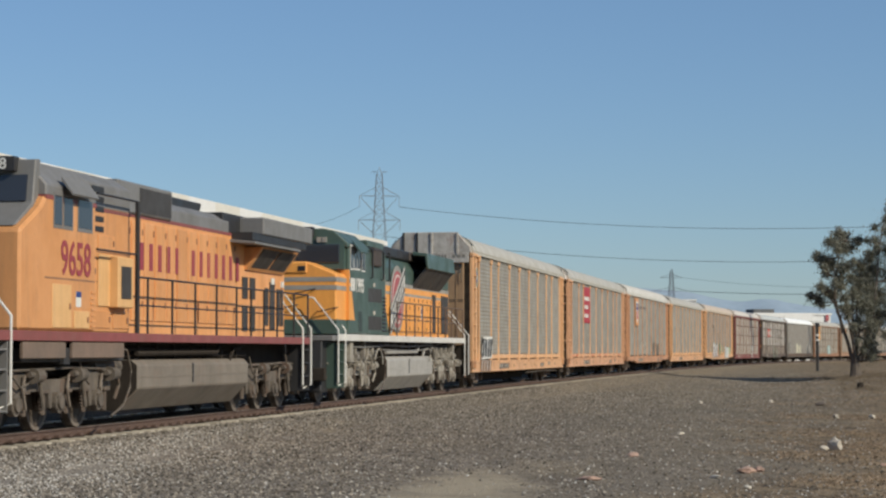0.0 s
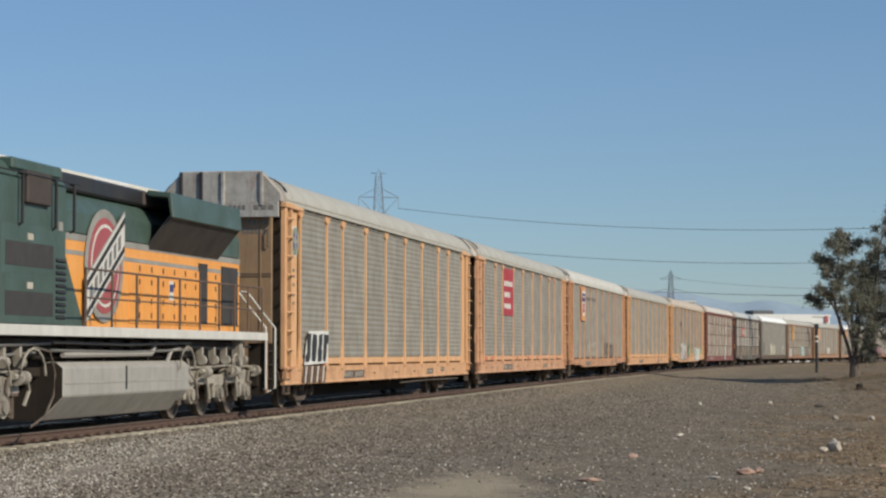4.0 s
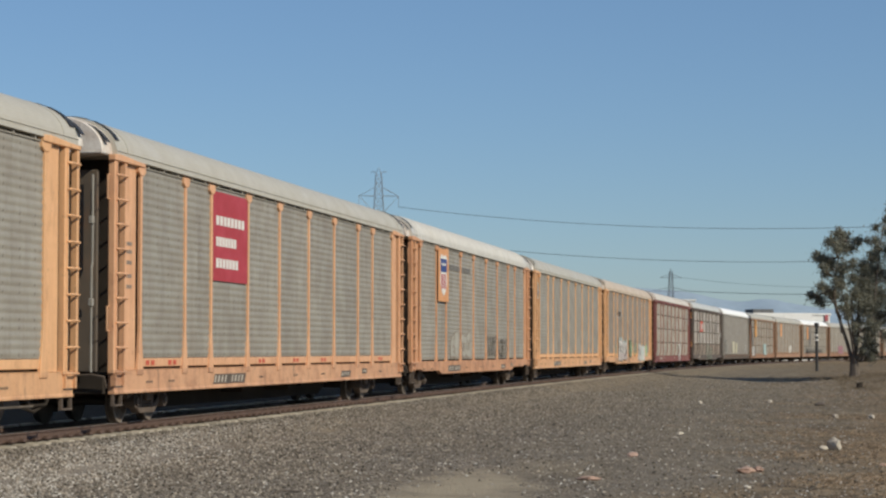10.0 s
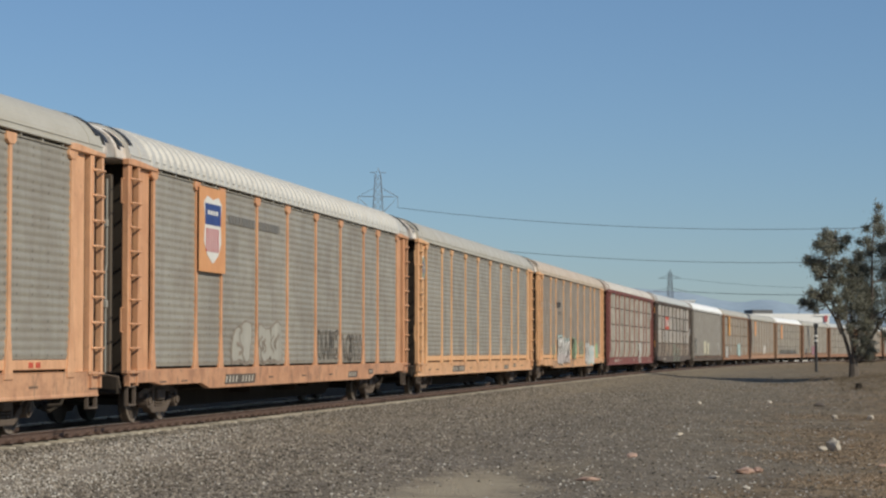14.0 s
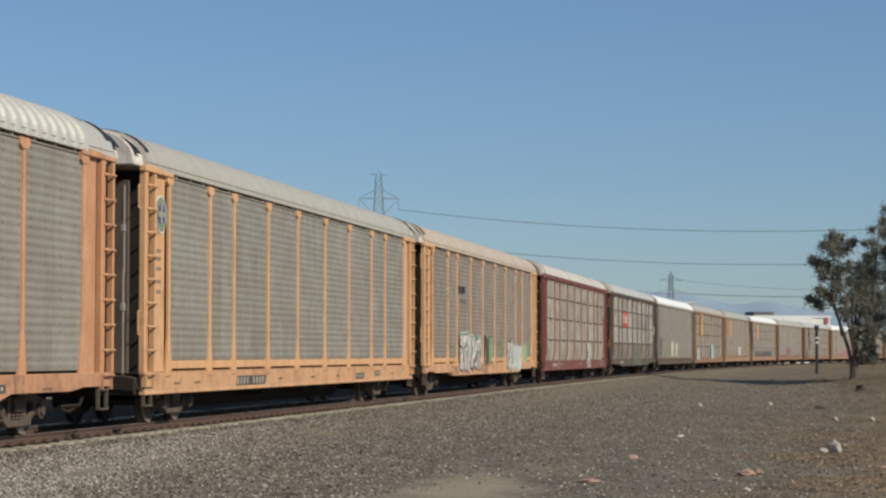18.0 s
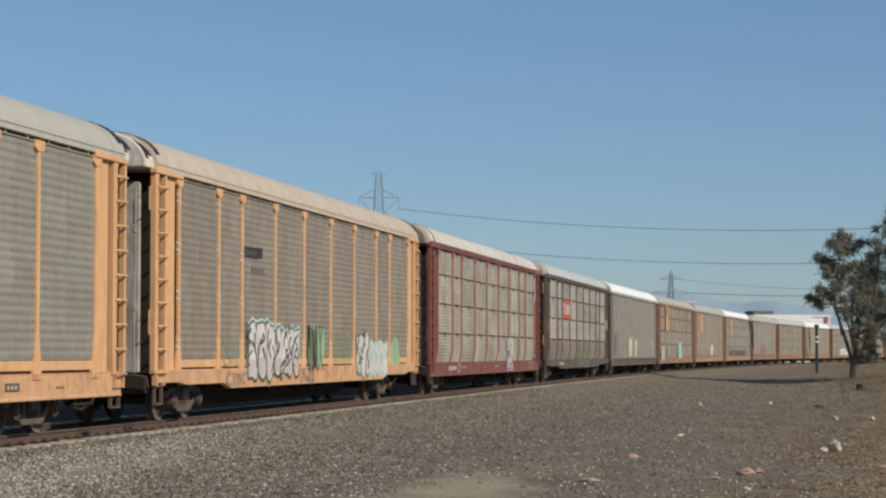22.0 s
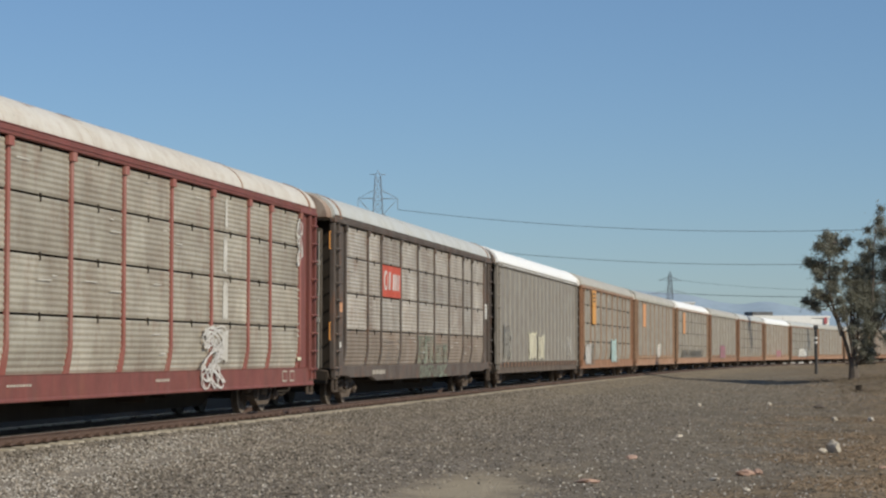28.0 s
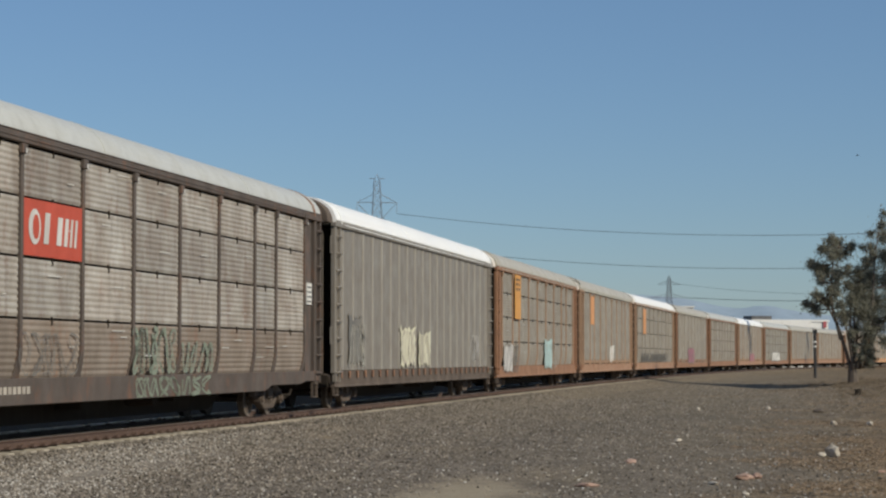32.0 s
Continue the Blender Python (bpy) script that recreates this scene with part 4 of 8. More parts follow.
def underframe_mesh():
    bm = box(-HALF + 0.2, HALF - 0.2, -0.35, 0.35, 0.55, 0.9)
    prism([(-8.6, 0.55), (-7.6, 0.2), (7.6, 0.2), (8.6, 0.55)], -0.3, 0.3, "y", bm)
    for x in np.arange(-11.5, 12.0, 2.3):
        box(x - 0.06, x + 0.06, -1.4, 1.4, 0.68, 0.9, bm)
    tube(((-8, -0.9, 0.62), (8, -0.9, 0.62)), 0.05, bm, 6)
    box(-3.0, -1.6, -1.05, -0.55, 0.45, 0.88, bm)
    disc(1.2, -0.8, 0.62, 0.2, 0.6, bm, 12)
    box(2.4, 3.4, -1.1, -0.6, 0.5, 0.88, bm)
    return mesh_of(bm, "underframe")


UNDER = underframe_mesh()


def coupler_mesh():
    bm = box(-0.9, 0.3, -0.14, 0.14, 0.62, 0.88, bevel=0.02)
    box(-1.0, -0.62, -0.22, 0.2, 0.58, 0.92, bm, 0.04)
    tube(((-0.2, -0.5, 0.8), (-0.5, -0.45, 0.42), (-0.85, -0.2, 0.4)), 0.035, bm, 6)
    box(0.05, 0.3, -1.35, 1.35, 0.6, 0.95, bm, 0.02)
    return mesh_of(bm, "coupler")


COUPLER = coupler_mesh()
STEP_S = bmesh.new()
for z in (0.38, 0.72):
    box(-0.22, 0.22, -0.05, 0.05, z, z + 0.03, STEP_S)
for x in (-0.22, 0.22):
    box(x - 0.02, x + 0.02, -0.03, 0.03, 0.38, 1.0, STEP_S)
STEP_S = mesh_of(STEP_S, "step")
FACE = -1.5               # plane of the side panels, on the camera's side
racks = []


def rack_car(i, frame_mat, panel_mat, roof_mat, style, label, post_mat=None):
    """A closed rack car. Local x runs from its leading to its trailing end; the camera sees its -y side."""
    car = root("rack_car", label, "railcar", rail_pose(TRAIN_S + (i - 1) * PITCH + HALF, 10.02), "rack cars of the train")
    racks.append((car, (i - 1) * PITCH + HALF + LAG.get(i, 0.0)))
    post_mat = post_mat or frame_mat
    piece("underframe", UNDER, M_UNDER, car)
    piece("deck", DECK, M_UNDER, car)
    piece("inner_wall", INSIDE_SHADE, M_UNDER, car)
    piece("roof", ROOF, roof_mat, car)
    for x in (-HALF + 0.75, HALF - 0.75):
        if style == "fine":
            piece("roof_hoop", SEAM, roof_mat, car, pose(x, 0, 0))
            piece("roof_strip", STRIP, M_BLACK, car, pose(x + math.copysign(0.5, x), 0, 0))
        else:
            piece("roof_hoop", HOOP, F_RUST if i in (6, 7) else roof_mat, car, pose(x, 0, 0))
    seams = np.arange(-12, 12.1, 0.45) if roof_mat is R_METAL else (-3.2, 6.5) if style != "fine" else ()
    for x in seams:
        piece("roof_seam", ROOFRIB if roof_mat is R_METAL else SEAM, F_RUST if roof_mat is R_RUST and x > 0 else roof_mat, car, pose(float(x), 0, 0))
    for e, a in ((-HALF, 0), (HALF, 180)):
        if i == 1 and a == 0:
            piece("end_cap", CAP, M_ENDW, car, pose(e, 0, 0, 0, 0, a))
            piece("end_band", BAND, M_ENDW, car, pose(e, 0, 0, 0, 0, a))
            for y in (-1.0, -0.04, 0.5, 1.0):
                piece("cap_post", CAPPOST, M_ENDW if y < 0 else M_BLACK, car, pose(e, y, 0, 0, 0, a))
        else:
            piece("end_hood", HOOD, M_TRUCK if i == 8 else M_HOODR if i in (6, 7) else M_HOOD, car, pose(e, 0, 0, 0, 0, a))
            if style == "fine":
                piece("roof_strip", STRIP, M_BLACK, car, pose(e + (-0.25 if a == 0 else 0.25), 0, -0.08))
        piece("coupler", COUPLER, M_UNDER, car, pose(e, 0, 0, 0, 0, a))
        piece("air_hose", HOSE, M_UNDER, car, pose(e, 0, 0, 0, 0, a))
        piece("coupling_lever", LEVER, M_TRUCK, car, pose(e, 0, 0, 0, 0, a))
        if i < 9 and not (i == 1 and a == 0):
            piece("end_rod", RODS, L_STRIPE, car, pose(e, 0, 0, 0, 0, a))
            for grab in GRAB:
                piece("grab_iron", grab, L_YELLOW if i == 7 else frame_mat, car, pose(e, 0, 0, 0, 0, a))
        for y in (-0.61, 0.61):
            # most doors are near-black, with the shade between coupled cars in their colour
            piece("end_door", DOORLEAF, M_END if i == 1 else M_ENDW if i == 5 else M_PLATE, car, pose(e + (0.12 if a == 0 else -0.12), y, 0, 0, 0, 0 if y > 0 else 180))
    for side, rot in ((1, 0), (-1, 180)):
        def at(x, y=0.0):
            return pose(x * side, (FACE + y) * side, 0, 0, 0, rot)
        xs_ = [p_ - HALF if side == 1 else HALF - p_ for p_ in POSTS]
        mids = sorted(q * side for q in [p_ - HALF for p_ in POSTS])
        piece("side_sill", SILL_NOTCH if i in (3, 5, 7) else SIDESILL, M_TRUCK if style == "rib" else frame_mat, car, at(0))
        piece("top_rail", TOPRAIL if style == "fine" else TOPBAND, panel_mat if style == "fine" else frame_mat, car, at(0))
        piece("gutter", GUTTER, frame_mat if i in (6, 7) else roof_mat, car, at(0))
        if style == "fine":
            piece("gap_board", GAP_SHADE, M_UNDER, car, at(0))
            if i != 3:
                piece("bottom_rail", BOTTOMRAIL, frame_mat, car, at(0))
            if side == 1 and i < 7:
                for k in range(27):
                    piece("top_hanger", HANGER, panel_mat, car, at(-12.35 + k * 0.95))
        if style == "rib":
            piece("side_wall", panel(25.9, 1.05, 4.92, 3.87, 0.0), panel_mat, car, at(0))
            for k in range(20):
                piece("rib", RIB, P_RIBL, car, at(-12.3 + k * 1.295))
            foot = panel(0.16, 0.84, 1.03, 0.19, 0.0)
            for k in range(26):
                piece("stake", foot, F_RUST, car, at(-12.6 + k * 1.008, -0.065))
        else:
            for a_, b_ in zip(mids, mids[1:]):
                c_, w_ = (a_ + b_) / 2, b_ - a_
                if style == "fine":
                    for h_ in (-0.25, 0.25):
                        piece("panel", panel(w_ / 2 - 0.03, 1.10 if i == 3 else 1.26, 4.85, 0.145, 0.012), panel_mat, car, at(c_ + h_ * (w_ - 0.04)))
                else:
                    for z0, z1 in zip(ROWS, ROWS[1:]):
                        piece("panel", panel(w_ - 0.15, z0 + (-0.03 if z0 < 1.5 else 0.012), z1 - 0.03, 0.105, 0.016, 0.07 if z0 < 1.5 else 0.0), P_CAKED if i == 7 and z0 < 1.5 else panel_mat, car, at(c_, 0.02))
                        if side == 1 and i in (6, 7, 9):
                            piece("latch", LATCH, M_UNDER, car, at(c_, 0.02) @ pose(0, 0, z1 - 0.11))
                            for q_ in range(grime.choice((0, 0, 1, 1, 2))):
                                l_, x_ = grime.uniform(0.15, 0.7), grime.uniform(-0.35, 0.35) * w_
                                part("scratch", box(max(x_ - l_ / 2, -w_ / 2 + 0.1), min(x_ + l_ / 2, w_ / 2 - 0.1), -0.027, -0.02, 0, 0.014), M_WHITE, car, "", at(c_) @ pose(0, 0, z0 + grime.uniform(0.3, 0.8)))
            for x in mids:
                piece("post", POST if style == "fine" else SLIM, post_mat, car, at(x))
                if i == 5 and side == 1:
                    for z_, dx_ in [(q, d) for q in BOLT_ROWS for d in (-0.1, 0.1)]:
                        piece("bolt", BOLT, M_HOOD, car, at(x) @ pose(dx_, 0, z_))
        for e in (-1, 1):
            piece("top_bracket", BRACKET, frame_mat, car, at(e * (HALF - 0.85), 0.0) @ pose(0, 0, 0, 0, 0, 0))
            piece("corner_post", EDGE, frame_mat, car, at(e * (HALF - 0.07)))
            piece("corner_post", EDGE, frame_mat, car, at(e * (HALF - 0.62)))
            piece("end_plate", ENDPLATE, frame_mat, car, at(e * (HALF - 1.12), 0.04))
            piece("step", STEP_S, M_TRUCK, car, at(e * (HALF - 0.4), 0.02))
            if style == "rib":
                piece("end_plate", ENDPLATE, frame_mat, car, at(e * (HALF - 0.36), 0.04))
            piece("ladder", LADDER, frame_mat, car, at(e * (HALF - 0.35), -0.02))
    for x in (-10.02, 10.02):
        freight_truck(car, x)
    return car


def at_x(u):
    return u - HALF


def plate(car, u0, u1, z0, z1, y, mat, name="sign", label="", thick=0.006):
    return part(name, box(at_x(u0), at_x(u1), y - thick, y, z0, z1), mat, car, label)


def ribbon(bm, pts_, w, y):
    """A flat stroke of paint along points (x, z)."""
    prev = None
    for k, p_ in enumerate(pts_):
        q0, q1 = pts_[max(k - 1, 0)], pts_[min(k + 1, len(pts_) - 1)]
        dx, dz = q1[0] - q0[0], q1[1] - q0[1]
        ln = math.hypot(dx, dz) or 1.0
        nx, nz = -dz / ln * w / 2, dx / ln * w / 2
        ring = (bm.verts.new((p_[0] + nx, y, p_[1] + nz)), bm.verts.new((p_[0] - nx, y, p_[1] - nz)))
        if prev:
            bm.faces.new((prev[0], prev[1], ring[1], ring[0]))
        prev = ring


def scrawl(car, u0, u1, z0, z1, n_, mat, seed, label="", y=FACE - 0.03, w=0.035, name="graffiti"):
    """Thin looping spray lines that say nothing."""
    r = random.Random(seed)
    step = (u1 - u0) / n_
    for k in range(n_):
        bm = bmesh.new()
        cx, cz, hh = u0 + (k + 0.5) * step, (z0 + z1) / 2, (z1 - z0) / 2
        a0, f1, f2 = r.uniform(0, 6), r.choice((1, 2, 2, 3)), r.choice((1, 1, 2, 3))
        pts_ = [(at_x(cx) + step * 0.5 * math.sin(f1 * q / 26 * math.tau + a0) * (0.8 + 0.2 * math.sin(q)), cz + hh * math.sin(f2 * q / 26 * math.tau + a0 * 1.7)) for q in range(25)]
        ribbon(bm, pts_, w * r.uniform(0.7, 1.3), y)
        part(name, bm, mat, car, label)


def tangle(car, u0, u1, z0, z1, mat, seed, y, label, w=0.035):
    """One long looping spray line crossing itself many times."""
    r = random.Random(seed)
    a, b, c_ = r.uniform(0, 6), r.uniform(0, 6), r.uniform(0, 6)
    hw, hh = (u1 - u0) / 2, (z1 - z0) / 2
    pts_ = []
    for q in range(130):
        s_ = q * 0.19
        pts_.append((at_x((u0 + u1) / 2) + hw * (0.62 * math.sin(s_ + a) + 0.38 * math.sin(2.63 * s_ + b)), (z0 + z1) / 2 + hh * (0.66 * math.sin(0.31 * s_ + c_) + 0.34 * math.sin(1.91 * s_ + b))))
    bm = bmesh.new()
    ribbon(bm, pts_, w, y)
    part("graffiti", bm, mat, car, label)


def spray(car, u0, u1, z0, z1, n_, mat, seed, edge_mat=None, label="", y=FACE - 0.022, outer=None):
    """Sprayed shapes that say nothing: tall round lobes with outlines and inner strokes."""
    r = random.Random(seed)
    w = (u1 - u0) / n_
    for k in range(n_):
        cx, cz = u0 + (k + 0.5) * w, (z0 + z1) / 2 + r.uniform(-0.04, 0.04) * (z1 - z0)
        lean, ph1, ph2, ph3 = r.uniform(-0.14, 0.1), r.uniform(0, 6), r.uniform(0, 6), r.uniform(0, 6)
        prof = []
        for q in range(30):
            a = q * math.tau / 30
            sq = 1 / max(abs(math.cos(a)), abs(math.sin(a))) ** 0.72
            f = 1 + 0.08 * math.sin(2 * a + ph1) + 0.09 * math.sin(3 * a + ph2) + 0.04 * math.sin(5 * a + ph3)
            prof.append((math.cos(a) * sq * f * w * 0.50 + lean * math.sin(a) * w, math.sin(a) * sq * f * (z1 - z0) * 0.43))
        g = part("graffiti", prism([(at_x(cx + p_), cz + q_) for p_, q_ in prof], y - 0.003 - 0.0004 * k, y, "y"), mat, car, label)
        if edge_mat:
            part("outline", prism([(at_x(cx - 0.015 + p_ * (1 + 0.15 / w)), cz - 0.02 + q_ * (1 + 0.16 / (z1 - z0))) for p_, q_ in prof], y + 0.004, y + 0.006, "y"), edge_mat, g)
            if outer:
                part("shade", prism([(at_x(cx + p_ * 0.86), cz + min(q_, -0.14 * (z1 - z0)) * 0.93) for p_, q_ in prof], y - 0.0066, y - 0.0056, "y"), M_ROSESPRAY, g)
            inner = bmesh.new()
            for t_ in range(4):
                x_, z_ = cx + r.uniform(-0.28, 0.28) * w, cz + r.uniform(-0.3, 0.3) * (z1 - z0)
                h_, b_ = r.uniform(0.05, 0.22) * (z1 - z0), r.uniform(-0.4, 0.4) * w
                tilt = r.choice((0.0, 0.0, 0.7, -0.7, 1.3)) * h_
                ribbon(inner, [(at_x(x_ + b_ * math.sin(s_ / 8 * math.pi) + tilt * (s_ / 4 - 1)), z_ + h_ * (s_ / 4 - 1)) for s_ in range(9)], r.uniform(0.05, 0.10), y - 0.010 - 0.0006 * t_)
            part("stroke", inner, edge_mat, g)
        if outer:
            part("halo", prism([(at_x(cx + p_ * (1 + 0.24 / w)), cz + q_ * (1 + 0.26 / (z1 - z0))) for p_, q_ in prof], y + 0.008, y + 0.010, "y"), outer, g)
    return g


def block_shapes(car, u0, u1, z0, z1):
    """Black upright sprayed blocks that say nothing, on a white ground, with hatching under them on the sill."""
    y, split = FACE - 0.064, z0 + 0.42 * (z1 - z0)
    shapes = (
        ((0.12, 0.9), (0.3, 1), (0.9, 1), (0.95, 0.15), (0.7, 0), (0.1, 0), (0.0, 0.2), (0.3, 0.3)),
        ((0.1, 1), (0.85, 0.95), (1, 0.7), (0.9, 0.1), (0.7, 0), (0.1, 0.05), (0, 0.6)),
        ((0.15, 0.95), (0.85, 1), (0.9, 0.62), (0.75, 0.5), (0.95, 0.4), (0.9, 0.02), (0.2, 0), (0.05, 0.4), (0.2, 0.55)),
        ((0.0, 1), (0.95, 0.96), (1, 0.7), (0.7, 0.6), (0.75, 0.3), (0.6, 0), (0.05, 0.05)),
    )

    def lean(p_, q_):
        return at_x(p_ + 0.22 * (q_ - z0)), q_
    w = (u1 - u0 - 0.24) / 4
    g = part("graffiti", prism([lean(u0, split - 0.1), lean(u0 + 0.1, z1 - 0.25), lean(u0 + 0.5 * w, z1), lean(u1 - 0.3, z1 + 0.02), lean(u1 - 0.24, split - 0.05)], y - 0.003, y, "y"), M_WHITE, car, "black sprayed blocks with white edges")
    for k, pts_ in enumerate(shapes):
        a_ = u0 + 0.05 + k * w
        part("stroke", prism([lean(a_ + p_ * (w - 0.07), split - 0.02 + q_ * (z1 - split - 0.04)) for p_, q_ in pts_], y - 0.008, y - 0.004, "y"), M_BLACK, g)
        for q in range(3):
            b_ = u0 - 0.05 + (k + q / 3) * w
            part("stroke", prism([lean(b_, z0 + 0.05 * (q % 2)), lean(b_ + w / 5.5, z0), lean(b_ + w / 5.5 + 0.06, split - 0.12), lean(b_ + 0.06, split - 0.12)], y - 0.003, y, "y"), M_SPRAYW if q % 2 else M_BLACK, g)


def patch(car, u0, u1, z0, z1, mat, seed, label="", y=FACE - 0.056, name="graffiti"):
    """A ragged block of spray paint."""
    r = random.Random(seed)
    pts_ = []
    n_ = 9
    ru, rz = (u1 - u0) * 0.10, (z1 - z0) * 0.16
    for k in range(n_):
        pts_.append((u0 + (u1 - u0) * k / n_, z0 + r.uniform(0, rz)))
    for k in range(n_):
        pts_.append((u1 - r.uniform(0, ru), z0 + (z1 - z0) * k / n_))
    for k in range(n_):
        pts_.append((u1 - (u1 - u0) * k / n_, z1 - r.uniform(0, rz)))
    for k in range(n_):
        pts_.append((u0 + r.uniform(0, ru), z1 - (z1 - z0) * k / n_))
    return part(name, prism([(at_x(p_), q_) for p_, q_ in pts_], y - 0.003, y, "y"), mat, car, label)


def stencils(car, light=True):
    """The small number boards and stencils of a sill, as bars."""
    y = FACE - (0.052 if len(racks) in (3, 5, 7) else 0.022)
    for u0, u1, z0, z1, n_ in ((6.5, 8.95, 0.69, 0.90, 9), (18.5, 19.6, 0.69, 0.86, 4)):
        back = prism([(at_x(u0), z0), (at_x(u1), z0), (at_x(u1 + 0.12), z1), (at_x(u0 + 0.12), z1)], y - 0.006, y, "y")
        b1 = part("number_board", back, M_PLATE, car)
        w_ = (u1 - u0 - 0.1) / n_
        mark = mesh_of(prism([(0, z0 + 0.035), (w_ * 0.4, z0 + 0.035), (w_ * 0.4 + 0.07, z1 - 0.035), (0.07, z1 - 0.035)], y - 0.011, y - 0.007, "y"), "marking")
        for k in range(n_):
            if k != n_ // 2 or n_ < 5:
                piece("marking", mark, M_STENCIL, b1, Matrix.Translation((at_x(u0 + 0.06 + k * w_), 0, 0)))
    b3 = plate(car, 21.15, 21.75, 0.76, 0.90, y, M_PLATE, "data_plate")
    bars(b3, M_STENCIL, at_x(21.22), at_x(21.7), 0.80, 0.86, y - 0.008, 3, gap=0.45)
    for u in (2.0, 3.4, 10.2, 13.4, 16.3, 23.4):
        bars(car, M_PLATE, at_x(u), at_x(u + 0.42), 0.78, 0.82, y, 4, "stencil", 0.4)
        if len(racks) == 2:
            for k in range(2):
                plate(car, u + k * 0.32, u + k * 0.32 + 0.2, 1.12, 1.21, FACE - 0.012, M_REDOR, "red_mark")


def end_stencils(car, u0, mat):
    for z in (2.55, 2.75, 3.0, 3.2, 3.35):
        bars(car, mat, at_x(u0), at_x(u0 + 0.35), z, z + 0.07, FACE + 0.009, 3, "stencil")


def round_logo(car, u, z):
    y = FACE - 0.0
    d = part("round_emblem", disc(at_x(u), y, z, 0.37, 0.02, sides=24), M_WHITE, car, "round blue and white emblem")
    part("ring", disc(at_x(u), y - 0.006, z, 0.34, 0.02, sides=24), M_GREENFAINT, d)
    part("field", disc(at_x(u), y - 0.012, z, 0.21, 0.02, sides=20), M_BLUE, d)
    part("cross", box(at_x(u) - 0.05, at_x(u) + 0.05, y - 0.03, y - 0.02, z - 0.2, z + 0.2, box(at_x(u) - 0.2, at_x(u) + 0.2, y - 0.03, y - 0.02, z - 0.05, z + 0.05)), M_FAINT, d)


def shield_sign(car, u0, u1, z0, z1, back, y):
    b = plate(car, u0, u1, z0, z1, y, back, "shield_sign", "orange sign board with a blue, white and red shield")
    c, w = (u0 + u1) / 2, (u1 - u0) * 0.34
    h = z1 - z0

    def sh_(k):
        pts_ = [(-1, 0.82), (-0.6, 0.9), (0, 0.86), (0.6, 0.9), (1, 0.82), (0.85, 0.6), (0.95, 0.35), (0.6, 0.2), (0, 0.1), (-0.6, 0.2), (-0.95, 0.35), (-0.85, 0.6)]
        return [(at_x(c + p_ * w * k), z0 + h * (0.5 + (q_ - 0.5) * k)) for p_, q_ in pts_]
    part("shield", prism(sh_(1.0), y - 0.012, y - 0.008), M_WHITE, b)
    part("shield_top", prism([(at_x(c - w * 0.85), z0 + h * 0.56), (at_x(c + w * 0.85), z0 + h * 0.56), (at_x(c + w * 0.88), z0 + h * 0.81), (at_x(c - w * 0.88), z0 + h * 0.81)], y - 0.017, y - 0.013), M_BLUE, b)
    bars(b, M_WHITE, at_x(c - w * 0.6), at_x(c + w * 0.6), z0 + h * 0.68, z0 + h * 0.73, y - 0.018, 4)
    bars(b, M_RED, at_x(c - w * 0.75), at_x(c + w * 0.75), z0 + h * 0.24, z0 + h * 0.52, y - 0.013, 6, "stripe", 0.5)


c = rack_car(1, F_YELLOW, P_GREY, R_GREY, "fine", "yellow-framed rack car with dusty grey side panels and graffiti")
stencils(c)
end_stencils(c, 0.85, M_GREYSPRAY)
round_logo(c, 1.12, 4.1)
part("brake_rod", tube(((at_x(14.9), -1.38, 0.46), (at_x(18.8), -1.38, 0.49), (at_x(25.2), -1.38, 0.475)), 0.022), L_TRUCK, c, "dusty brake rod under the sill")
for u_ in (15.2, 18.9, 22.4, 25.0):
    part("rod_hanger", box(at_x(u_) - 0.03, at_x(u_) + 0.03, -1.40, -1.36, 0.46, 0.68), M_PLATE, c)
# marks and seams of its front end
for y0_, y1_, z_, n_, x_ in ((-1.3, -0.75, 4.80, 3, -0.146), (-0.6, -0.15, 4.80, 4, -0.146), (-0.05, 0.4, 4.80, 4, -0.146), (-1.1, -0.55, 4.46, 4, 0.064), (-1.1, -0.45, 4.24, 6, 0.064)):
    own = bmesh.new()
    for k in range(n_):
        w_ = (y1_ - y0_) / n_
        box(-HALF + x_ - 0.004, -HALF + x_, y0_ + k * w_, y0_ + (k + 0.65) * w_, z_, z_ + 0.11, own)
    part("stencil", own, M_GREYSPRAY, c)
for z_ in (3.2, 3.26):
    part("door_seam", box(-HALF + 0.055, -HALF + 0.068, -1.2, 1.2, z_, z_ + 0.02), M_PLATE, c)
for y_ in (-0.95, -0.3, 0.35):
    part("door_crease", box(-HALF + 0.05, -HALF + 0.066, y_, y_ + 0.04, 1.05, 4.6), M_END, c)
part("door_handle", tube(((-HALF + 0.03, -1.12, 3.9), (-HALF + 0.0, -1.12, 3.95), (-HALF + 0.0, -1.12, 4.3), (-HALF + 0.03, -1.12, 4.35)), 0.02), M_PLATE, c)
block_shapes(c, 1.78, 4.5, 0.62, 1.92)
c = rack_car(2, F_SALMON, P_GREY, R_GREY, "fine", "salmon-orange rack car with grey panels and a red sign")
stencils(c)
end_stencils(c, 0.85, M_GREYSPRAY)
s_ = plate(c, 6.38, 9.1, 2.88, 4.78, FACE - 0.036, M_RED, "sign", "red sign with three rows of white bars")
for k, (w_, z_) in enumerate(((2.25, 4.07), (1.6, 3.62), (1.75, 3.16))):
    bars(s_, M_WHITE, at_x(6.6), at_x(6.6 + w_), z_, z_ + 0.2, FACE - 0.044, (8, 7, 7)[k], gap=0.22)
c = rack_car(3, F_ORANGE, P_GREY, R_METAL, "fine", "orange rack car with grey panels, shield sign and bright ribbed roof")
stencils(c)
shield_sign(c, 4.40, 6.36, 3.05, 4.82, M_SIGNOR, FACE - 0.095)
